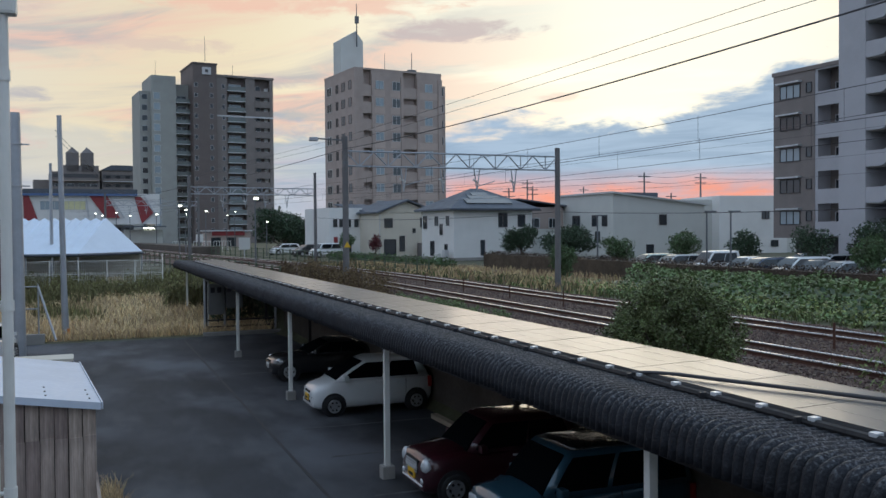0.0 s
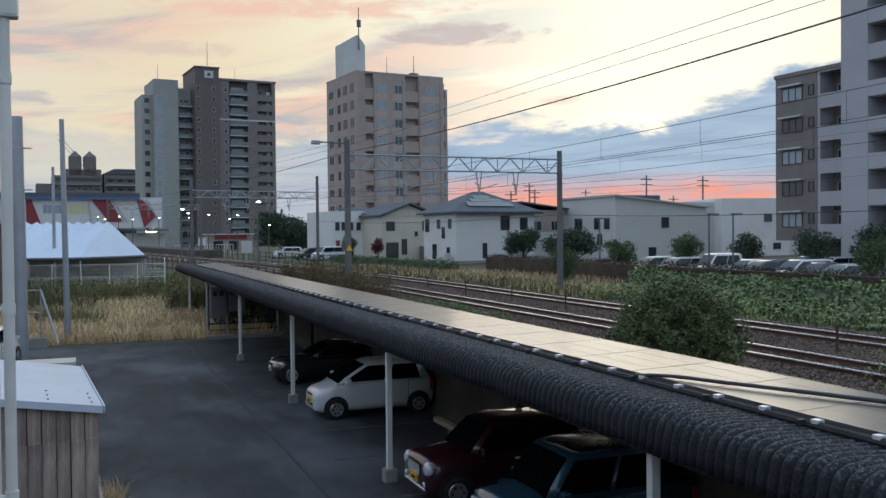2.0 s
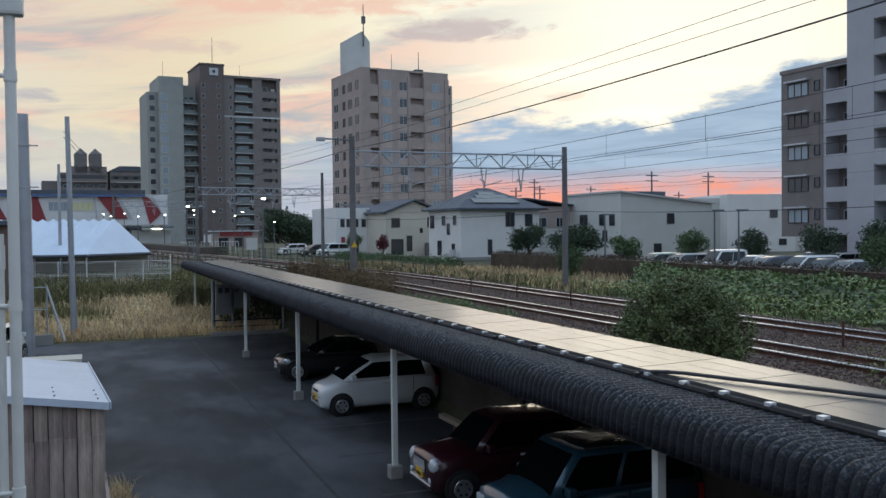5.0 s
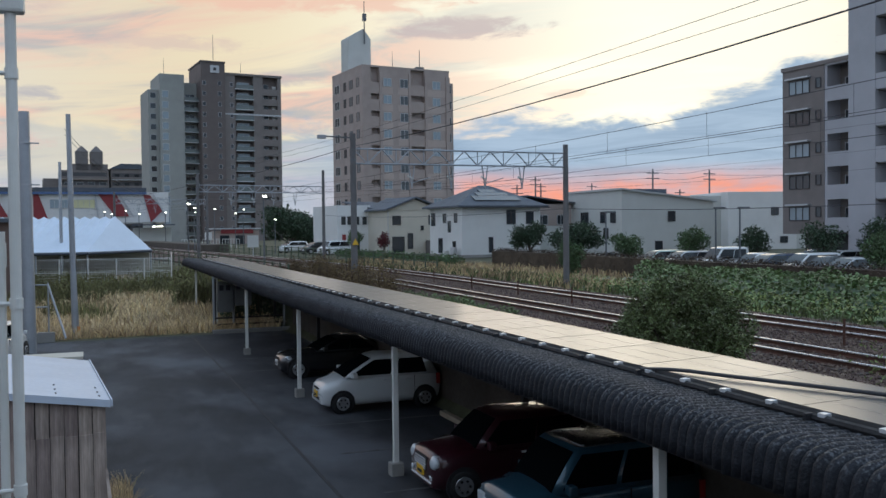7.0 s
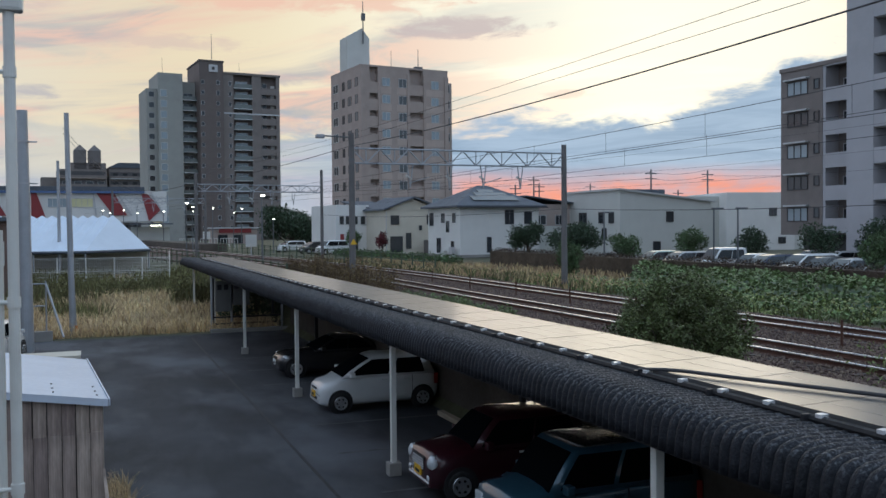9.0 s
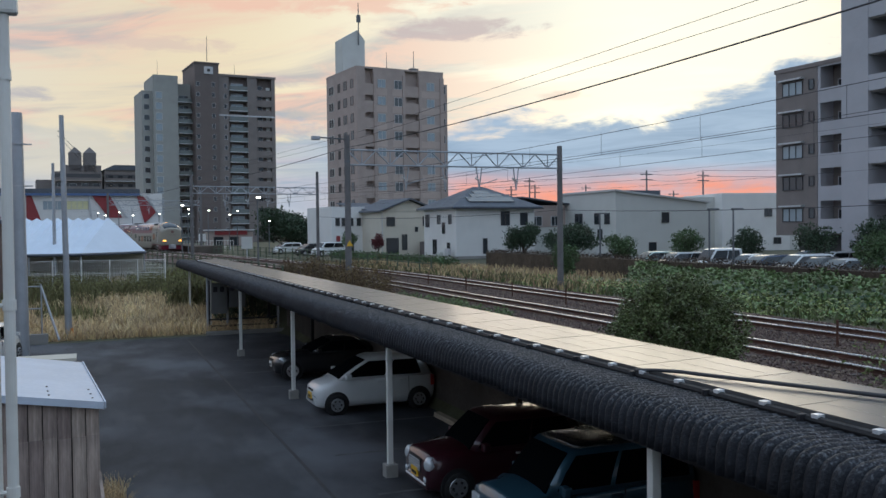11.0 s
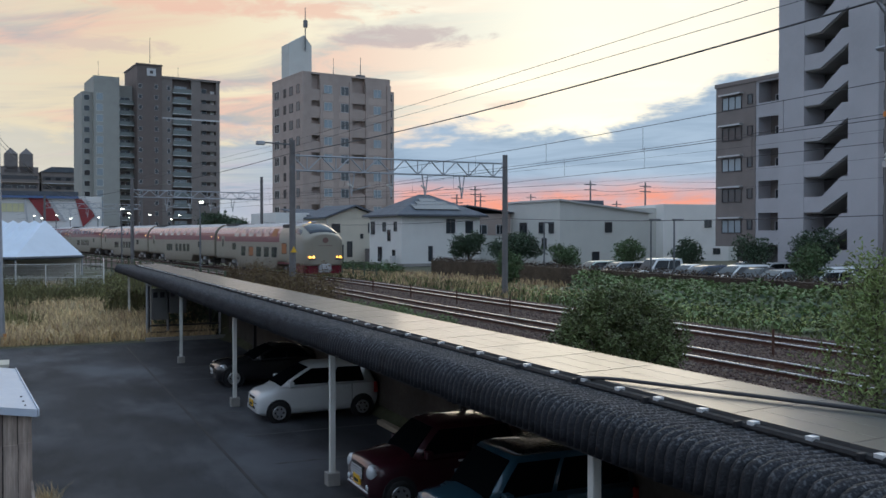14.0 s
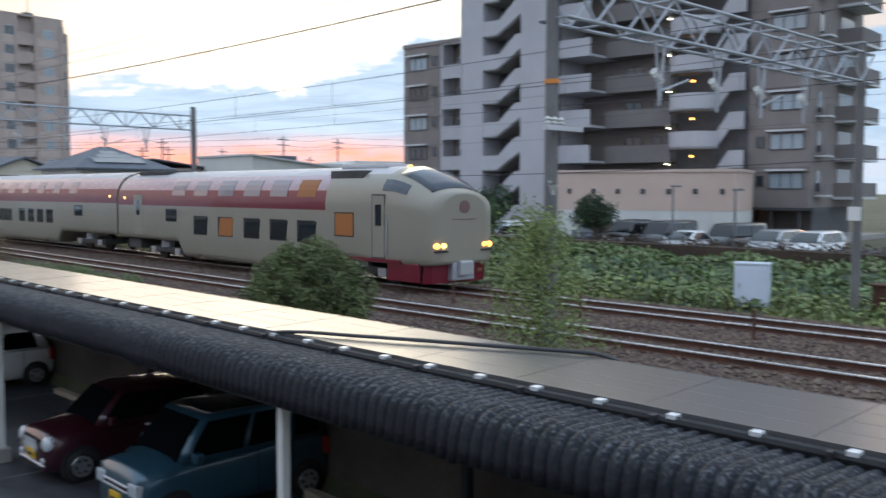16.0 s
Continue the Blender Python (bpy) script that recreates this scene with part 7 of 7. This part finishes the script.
    # tent hall and its fence
    t = thing("tent_hall", "long white fabric tent hall with a scalloped ridge", "tent")
    bm = bmesh.new()
    nseg = 176
    rid, fr, bk = [], [], []
    for i in range(nseg + 1):
        k = i / nseg
        w = 0.24 * abs((k * 22) % 1 * 2 - 1)
        rid.append(bm.verts.new((1.7 - 18 * k, 84 + 3 * k, 6.05 + w)))
        fr.append(bm.verts.new((-0.55 - 17 * k, 76.5 + 3 * k, 3.35)))
        bk.append(bm.verts.new((4.6 - 20 * k, 82.0 + 8 * k, 3.35)))
    for i in range(nseg):
        bm.faces.new((fr[i], rid[i], rid[i + 1], fr[i + 1]))
        bm.faces.new((rid[i], bk[i], bk[i + 1], rid[i + 1]))
    bm.faces.new((fr[0], bk[0], rid[0]))
    bmesh.ops.recalc_face_normals(bm, faces=bm.faces)
    roof = part("roof_fabric", bm, M["tent"], t)
    roof.modifiers.new("thickness", "SOLIDIFY").thickness = 0.05
    for a, b in (((-0.55, 76.5), (-17.5, 79.5)), ((-0.55, 76.5), (4.6, 82.0))):
        part("eave_beam", bm_tube((*a, 3.25), (*b, 3.25), 0.12, n=8), M["slate"], t)
    for i in range(9):
        k = i / 9
        part("tent_post", bm_tube((-0.55 - 17 * k, 76.6 + 3 * k, 0.8), (-0.55 - 17 * k, 76.6 + 3 * k, 3.3), 0.07, n=8), M["pole_grey"], t)
    part("tent_post", bm_tube((4.5, 82.0, 0.9), (4.5, 82.0, 3.3), 0.07, n=8), M["pole_grey"], t)
    part("back_wall", bm_quad((4.4, 82.2, 0.9), (-15.4, 90, 0.9), (-15.4, 90, 3.3), (4.4, 82.2, 3.3), 0.1), M["stucco_cream"], t)
    f = thing("mesh_fence", "white steel mesh fence before the tent hall", "fence")
    a, b = Vector((5.3, 70.0, 0.95)), Vector((-14, 72.0, 0.95))
    n = 11
    for i in range(n):
        p = a.lerp(b, i / (n - 1))
        part("fence_post", bm_tube(p - Vector((0, 0, 0.2)), p + Vector((0, 0, 2.05)), 0.045, n=8), M["white_paint"], f)
    for z in (0.1, 1.05, 2.0):
        part("fence_rail", bm_tube(a + Vector((0, 0, z)), b + Vector((0, 0, z)), 0.025, n=6), M["white_paint"], f)
    mesh = bmesh.new()
    for i in range(150):
        p = a.lerp(b, i / 149)
        bm_box(p.x - 0.007, p.x + 0.007, p.y - 0.007, p.y + 0.007, p.z + 0.1, p.z + 2.0, mesh)
    for i in range(8):
        z = 0.2 + i * 0.24
        bm_tube(a + Vector((0, 0, z)), b + Vector((0, 0, z)), 0.007, n=4, bm=mesh)
    c2 = Vector((5.9, 78, 1.2))
    for i in range(40):
        p = a.lerp(c2, i / 39)
        bm_box(p.x - 0.007, p.x + 0.007, p.y - 0.007, p.y + 0.007, p.z + 0.1, p.z + 2.0, mesh)
    part("mesh_panel", mesh, M["white_paint"], f)
    part("fence_rail", bm_tube(a + Vector((0, 0, 2.0)), c2 + Vector((0, 0, 2.0)), 0.025, n=6), M["white_paint"], f)
    # green line-side fence towards the station
    g = thing("lineside_fence", "dull green lattice fence along the line", "fence")
    for lo, hi, off in ((52, 140, -GAP - 4.6), (60, 120, 4.4)):
        prev = None
        for s in np.arange(lo, hi, 2.0):
            x, y, _ = path(s, off)
            part("fence_post", bm_box(x - 0.05, x + 0.05, y - 0.05, y + 0.05, 1.4, 2.95 + rise(s)), M["fence_green"], g)
            if prev:
                for z in (1.95, 2.4, 2.85):
                    part("fence_rail", bm_tube((prev[0], prev[1], z + rise(s)), (x, y, z + rise(s)), 0.035, n=5), M["fence_green"], g)
            prev = (x, y)
    far = thing("skyline_houses", "low distant houses with dark roofs along the horizon", "houses", kind="backdrop")
    for i in range(3, 16):
        x, y = 30 + i * 13 + RNG.uniform(-3, 3), 210 + RNG.uniform(-20, 30) - i * 6
        hh = 4.5 + RNG.uniform(0, 2.5)
        block(far, "wall", x, x + 9, y, y + 8, 1.0, hh, "stucco_pale" if i % 3 else "tile_taupe")
        part("roof", bm_loft([[(x - 0.5, yy, hh), (x + 9.5, yy, hh), (x + 4.5, yy, hh + 2.2)] for yy in (y - 0.5, y + 8.5)]), M["slate"], far)


M["timber"] = mat("pale_timber", (0.46, 0.38, 0.28), 0.85, var=0.25, scale=1.5, fine=12, bump=0.2, stretch=(6, 0.7, 6))
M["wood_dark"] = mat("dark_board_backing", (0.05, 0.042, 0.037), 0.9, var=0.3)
M["mast"] = mat("dark_mast_concrete", (0.17, 0.165, 0.165), 0.85, var=0.2, scale=1.2, fine=18, dirt=0.4)
M["parapet2"] = mat("grey_cabinet_paint", (0.15, 0.15, 0.145), 0.6, var=0.1, scale=2, fine=14, dirt=0.3)
M["fence_green"] = mat("dull_green_paint", (0.10, 0.125, 0.08), 0.7, var=0.2, scale=2, fine=14)
masts_and_wires()
yard()
# ---- the train ----
M["cream"] = mat("train_cream", (0.28, 0.258, 0.205), 0.42, var=0.05, scale=0.5, fine=9, bump=0.0, coat=0.3, dirt=0.12)
M["train_red"] = mat("train_red", (0.15, 0.007, 0.022), 0.36, var=0.08, scale=0.5, fine=9, bump=0.0, coat=0.25)
M["train_roof"] = mat("train_roof_grey", (0.50, 0.49, 0.50), 0.55, var=0.1, scale=0.5, fine=9, bump=0.0, dirt=0.3)
M["train_glass"] = glassy("train_glass", (0.02, 0.026, 0.03), 0.06)
M["cab_glass"] = glassy("cab_glass", (0.03, 0.04, 0.055), 0.04)
M["berth_light"] = glowing("berth_light", (0.14, 0.052, 0.014), 0.4)
M["head_lamp"] = glowing("head_lamp", (1.0, 0.42, 0.06), 3.2)
M["head_white"] = glowing("head_lamp_white", (1.0, 0.52, 0.10), 3.8)
M["small_lamp"] = glowing("door_lamp", (1.0, 0.55, 0.2), 1.6)
M["under"] = mat("underframe_grey", (0.07, 0.068, 0.066), 0.8, var=0.4, scale=2, fine=14)
CAR_L, PITCH = 20.2, 20.6
HALF = [(1.475, 2.40), (1.475, 2.52), (1.472, 2.75), (1.455, 2.98), (1.405, 3.22), (1.32, 3.42), (1.20, 3.60), (1.02, 3.78), (0.74, 3.94), (0.38, 4.04), (0.0, 4.07)]


def section(zb, kw=1.0, top=4.07):
    """Half outline from the sill up to the crown, (x, z)."""
    lo = [(1.36, zb), (1.44, zb + 0.08), (1.475, zb + 0.25), (1.475, (zb + 2.4) / 2 + 0.1)]
    pts = lo + HALF
    k = (top - 2.40) / (4.07 - 2.40)
    return [(x * kw, z if z <= 2.40 else 2.40 + (z - 2.40) * k) for x, z in pts]


def ring(y, zb, kw=1.0, top=4.07):
    h = section(zb, kw, top)
    return [Vector((x, y, z)) for x, z in h] + [Vector((-x, y, z)) for x, z in h[-2::-1]]


def body(car_ob, rings, red_from, name="body"):
    bm = bm_loft(rings)
    me_ob = part(name, bm, M["cream"], car_ob)
    me = me_ob.data
    me.materials.append(M["train_red"])
    me.materials.append(M["train_roof"])
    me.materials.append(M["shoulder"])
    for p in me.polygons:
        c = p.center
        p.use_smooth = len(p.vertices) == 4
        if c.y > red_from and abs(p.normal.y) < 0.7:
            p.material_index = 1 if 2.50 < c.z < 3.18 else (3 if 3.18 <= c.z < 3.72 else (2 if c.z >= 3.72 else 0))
        elif c.z > 3.75 and c.y > 2.2 - CAR_L / 2:
            p.material_index = 2
    return me_ob


def side_pane(car_ob, name, y, w, z0, z1, material, skew=0.0):
    """A window let into the flat side, on both sides."""
    for sx in (-1, 1):
        bm = bm_loft([[(x, y - w / 2 + skew, z1), (x, y + w / 2 + skew, z1), (x, y + w / 2, z0), (x, y - w / 2, z0)] for x in (sx * 1.44, sx * 1.484)])
        fr = part(name, bm, M[material], car_ob)
        b2 = bm_loft([[(x, y - w / 2 - 0.045, z1 + 0.045), (x, y + w / 2 + 0.045, z1 + 0.045), (x, y + w / 2 + 0.045, z0 - 0.045), (x, y - w / 2 - 0.045, z0 - 0.045)] for x in (sx * 1.44, sx * 1.479)])
        part("window_seal", b2, M["black"], fr)


def roof_pane(car_ob, y, w, material):
    """A curved window in the shoulder of the roof."""
    pr = [(x + 0.012, z + 0.006) for x, z in HALF if 2.9 < z < 3.65]
    for sx in (-1, 1):
        bm = bm_loft([[(sx * x, y - w / 2, z) for x, z in pr], [(sx * x, y + w / 2, z) for x, z in pr]], closed=False)
        o = part("upper_window", bm, M[material], car_ob)
        o.modifiers.new("thickness", "SOLIDIFY").thickness = 0.015


def bogie(car_ob, y):
    b = part("bogie", bm_box(-1.05, 1.05, y - 1.5, y + 1.5, 0.35, 0.62, bevel=0.05), M["under"], car_ob)
    for dy in (-1.05, 1.05):
        for sx in (-1, 1):
            part("wheel", bm_lathe([(0.12, -0.07), (0.40, -0.07), (0.43, -0.03), (0.43, 0.05), (0.12, 0.05)], 20, "x", at=(sx * 0.56, y + dy, 0.43)), M["steel_dark"], b, smooth=False)
            part("axle_box", bm_box(sx * 1.0 - 0.1, sx * 1.0 + 0.1, y + dy - 0.2, y + dy + 0.2, 0.28, 0.58, bevel=0.03), M["steel"], b)
    for sx in (-1, 1):
        part("air_spring", bm_tube((sx * 0.95, y, 0.6), (sx * 0.95, y, 0.98), 0.26, n=14), M["steel"], b)
    return b


def common(c, front):
    e = CAR_L / 2
    for y in (([] if front else [-e + 3.6]) + [e - 3.6]):
        bogie(c, y)
    part("underfloor_box", bm_box(-1.2, 1.2, e - 1.6, e - 0.4, 0.45, 1.0, bevel=0.03), M["under"], c)
    part("gangway", bm_box(-0.95, 0.95, e - 0.02, e + 0.42, 0.9, 3.75), M["black"], c)
    for sx in (-1, 1):
        part("end_door", bm_box(*sorted((sx * 1.46, sx * 1.483)), e - 2.35, e - 1.55, 1.15, 3.0, bevel=0.005), M["cream"], c)
        part("door_window", bm_box(*sorted((sx * 1.46, sx * 1.489)), e - 2.10, e - 1.80, 2.05, 2.75), M["train_glass"], c)
        part("door_lamp", bm_box(*sorted((sx * 1.44, sx * 1.478)), e - 0.72, e - 0.60, 2.80, 2.92), M["small_lamp"], c)
        if not front:
            part("door_lamp", bm_box(*sorted((sx * 1.44, sx * 1.478)), -e + 0.60, -e + 0.72, 2.80, 2.92), M["small_lamp"], c)
    part("roof_box", bm_box(-0.8, 0.8, e - 3.4, e - 0.7, 3.95, 4.14, bevel=0.05), M["under"], c)


def leading_car():
    c = thing("train_car", "leading cream and dark red express car with rounded cab", "train", group="cars of the express train")
    e = CAR_L / 2
    rings = []
    for d, kw, top, zb in ((0.0, 0.60, 3.12, 0.95), (0.05, 0.78, 3.18, 0.85), (0.16, 0.88, 3.23, 0.82), (0.36, 0.95, 3.31, 0.80), (0.66, 0.98, 3.54, 0.80), (1.02, 0.995, 3.76, 0.80), (1.4, 1.0, 3.93, 0.80), (1.75, 1.0, 4.03, 0.80),
                          (2.1, 1.0, 4.06, 0.80), (2.6, 1.0, 4.07, 0.80), (4.2, 1.0, 4.07, 0.95), (4.83, 1.0, 4.07, 0.95), (4.88, 1.0, 4.07, 0.95), (5.3, 1.0, 4.07, 0.95), (5.75, 1.0, 4.07, 0.32),
                          (10.3, 1.0, 4.07, 0.30), (14.3, 1.0, 4.07, 0.32), (14.8, 1.0, 4.07, 0.95), (CAR_L - 0.04, 1.0, 4.07, 0.95), (CAR_L - 0.03, 1.0, 4.07, 0.95), (CAR_L, 0.99, 4.05, 0.96)):
        rings.append(ring(-e + d, zb, kw, top))
    b = body(c, rings, -e + 4.86)
    # windscreen: the sloping front surface, a hand's breadth proud of nothing
    n = len(rings[0])
    mid = n // 2
    bm = bmesh.new()
    rows = []
    for r in rings[3:8]:
        rows.append([bm.verts.new(r[i] + Vector((0, -0.012, 0.018))) for i in range(mid - 3, mid + 4)])
    for a, q in zip(rows, rows[1:]):
        for i in range(6):
            bm.faces.new((a[i], a[i + 1], q[i + 1], q[i]))
    bmesh.ops.recalc_face_normals(bm, faces=bm.faces)
    ws = part("windscreen", bm, M["cab_glass"], c, smooth=True)
    ws.modifiers.new("thickness", "SOLIDIFY").thickness = 0.02
    for sx in (-1, 1):
        bm = bmesh.new()
        side = [mid - 6, mid - 5, mid - 4] if sx > 0 else [mid + 6, mid + 5, mid + 4]
        rows = [[bm.verts.new(r[i] + Vector((sx * 0.014, 0, 0.01))) for i in side] for r in rings[5:9]]
        for a, q in zip(rows, rows[1:]):
            for i in range(2):
                bm.faces.new((a[i], a[i + 1], q[i + 1], q[i]))
        bmesh.ops.recalc_face_normals(bm, faces=bm.faces)
        part("cab_side_window", bm, M["cab_glass"], c).modifiers.new("thickness", "SOLIDIFY").thickness = 0.02
        part("headlight", bm_lathe([(0.02, -0.05), (0.075, -0.04), (0.095, 0.0), (0.095, 0.12)], 16, "y", at=(sx * 1.10, -e + 0.02, 1.45)), M["head_lamp"], c, smooth=True)
        part("headlight", bm_lathe([(0.02, -0.05), (0.065, -0.04), (0.085, 0.0), (0.085, 0.12)], 16, "y", at=(sx * 0.86, -e - 0.01, 1.45)), M["head_white"] if sx < 0 else M["head_lamp"], c, smooth=True)
        part("side_marker", bm_box(*sorted((sx * 0.7, sx * 1.18)), -e - 0.03, -e + 0.3, 1.24, 1.30), M["black"], c)
        part("cab_door", bm_box(*sorted((sx * 1.45, sx * 1.482)), -e + 1.95, -e + 2.5, 1.0, 3.05, bevel=0.006), M["cream"], c)
        part("door_seam", bm_box(*sorted((sx * 1.45, sx * 1.479)), -e + 1.92, -e + 2.53, 0.96, 3.1), M["under"], c)
        part("door_window", bm_box(*sorted((sx * 1.45, sx * 1.49)), -e + 2.08, -e + 2.36, 2.05, 2.75), M["train_glass"], c)
        part("handrail", bm_tube((sx * 1.51, -e + 1.8, 1.1), (sx * 1.51, -e + 1.8, 2.3), 0.02, n=6), M["steel"], c)
        part("roof_grille", bm_box(*sorted((sx * 0.62, sx * 1.16)), -e + 3.3, -e + 5.0, 3.62, 3.92, bevel=0.04), M["under"], c)
    part("emblem", bm_lathe([(0.02, -0.012), (0.21, -0.01), (0.22, 0.05)], 20, "y", at=(0, -e - 0.008, 2.70)), M["emblem"], c)
    part("emblem_bar", bm_box(-0.5, 0.5, -e - 0.012, -e + 0.06, 2.28, 2.31), M["emblem"], c)
    part("roof_lamp", bm_box(-0.30, -0.18, -e + 2.1, -e + 2.2, 4.0, 4.09, bevel=0.02), M["head_lamp"], c)
    part("roof_unit", bm_box(-0.55, 0.55, -e + 2.9, -e + 5.2, 4.0, 4.16, bevel=0.05), M["train_roof"], c)
    sk = bm_loft([[(-1.25, y, z0), (1.25, y, z0), (1.1, y - 0.25, z0), (-1.1, y - 0.25, z0)] for y, z0 in ((-e + 0.5, 0.22), (-e + 0.45, 0.86))])
    part("front_skirt", sk, M["train_red"], c, "dark red skirt under the cab")
    for sx in (-1, 1):
        part("side_skirt", bm_box(*sorted((sx * 1.28, sx * 1.40)), -e + 0.5, -e + 1.9, 0.25, 0.86, bevel=0.03), M["train_red"], c)
        part("skirt_band", bm_box(*sorted((sx * 1.30, sx * 1.478)), -e + 1.2, -e + 5.2, 0.84, 0.95), M["train_red"], c)
    part("coupler", bm_box(-0.28, 0.28, -e - 0.12, -e + 0.6, 0.45, 0.95, bevel=0.06), M["steel"], c)
    part("coupler_cover", bm_box(-0.45, 0.45, -e + 0.02, -e + 0.3, 0.30, 1.0, bevel=0.05), M["pole_grey"], c)
    bogie(c, -e + 3.55)
    side_pane(c, "berth_window", -e + 3.9, 0.9, 1.66, 2.42, "berth_light")
    for i, d in enumerate((5.95, 7.6, 9.3, 11.1, 12.95, 14.7)):
        if i < 5:
            side_pane(c, "lower_window", -e + d, 0.95, 1.36, 2.08, "berth_light" if i == 3 else "train_glass", -0.12)
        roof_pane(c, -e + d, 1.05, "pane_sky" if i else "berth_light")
    side_pane(c, "lobby_window", -e + 15.3, 0.85, 1.86, 2.34, "train_glass")
    common(c, True)
    return c


def middle_car():
    c = thing("train_car", "double-deck express train car in cream and dark red", "train", group="cars of the express train")
    e = CAR_L / 2
    rings = [ring(-e + d, zb) for d, zb in ((0, 0.95), (0.03, 0.95), (0.04, 0.95), (5.9, 0.95), (6.35, 0.32), (14.3, 0.32), (14.8, 0.95), (CAR_L - 0.04, 0.95), (CAR_L - 0.03, 0.95), (CAR_L, 0.95))]
    body(c, rings, -e - 1)
    for i in range(4):
        side_pane(c, "lower_window", -e + 7.2 + i * 1.15, 0.72, 1.40, 2.06, "train_glass", -0.06)
    for i in range(3):
        side_pane(c, "lower_window", -e + 12.3 + i * 0.62, 0.5, 1.40, 2.02, "train_glass", -0.06)
    for i in range(7):
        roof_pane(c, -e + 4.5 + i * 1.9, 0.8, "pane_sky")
    side_pane(c, "lobby_window", -e + 3.9, 0.8, 1.86, 2.32, "train_glass")
    common(c, False)
    return c


# sky sheen on the roof shoulder, put into a pale pink colour
M["shoulder"] = mat("shoulder_sky_sheen", (0.40, 0.29, 0.32), 0.24, var=0.1, scale=0.4, fine=6, bump=0.0, coat=0.4)
M["emblem"] = mat("emblem_brown", (0.16, 0.09, 0.08), 0.5, var=0.1, bump=0.0)
# upper panes carry the sky's reflection as a pale base
M["pane_sky"] = glassy("upper_glass_sky_sheen", (0.20, 0.19, 0.215), 0.08)
lead = leading_car()
mid_car = middle_car()
lead.scale = mid_car.scale = (1, 1, 0.91)
TRAIN = [lead, mid_car] + [copy_thing(mid_car, pose(0, 0, 0)) for _ in range(5)]
# metres along the line at which the front lamps stand
RUN = [(0.0, 350.0), (2.0, 308.5), (4.0, 267.0), (5.0, 246.3), (6.0, 225.5), (7.0, 204.8), (8.0, 184.0), (9.0, 163.0), (9.5, 152.5), (10.0, 142.1), (10.5, 131.7), (11.0, 121.2), (11.5, 110.7), (12.0, 100.4), (12.5, 90.0),
       (13.0, 79.7), (13.5, 69.2), (14.0, 58.7), (14.5, 48.1), (15.0, 37.9), (15.5, 28.1), (16.0, 18.6)]


def motions():
    for k, c in enumerate(TRAIN):
        rows = []
        for t, s0 in RUN:
            s = s0 + 0.1 + CAR_L / 2 + k * PITCH
            xa, ya, _ = path(s - 6.7)
            xb, yb, _ = path(s + 6.7)
            z = RAIL_Z + rise(s)
            rows.append((t, pose((xa + xb) / 2, (ya + yb) / 2, z, 0, 0, math.degrees(math.atan2(-(xb - xa), yb - ya)))))
        walk(c, rows)


motions()
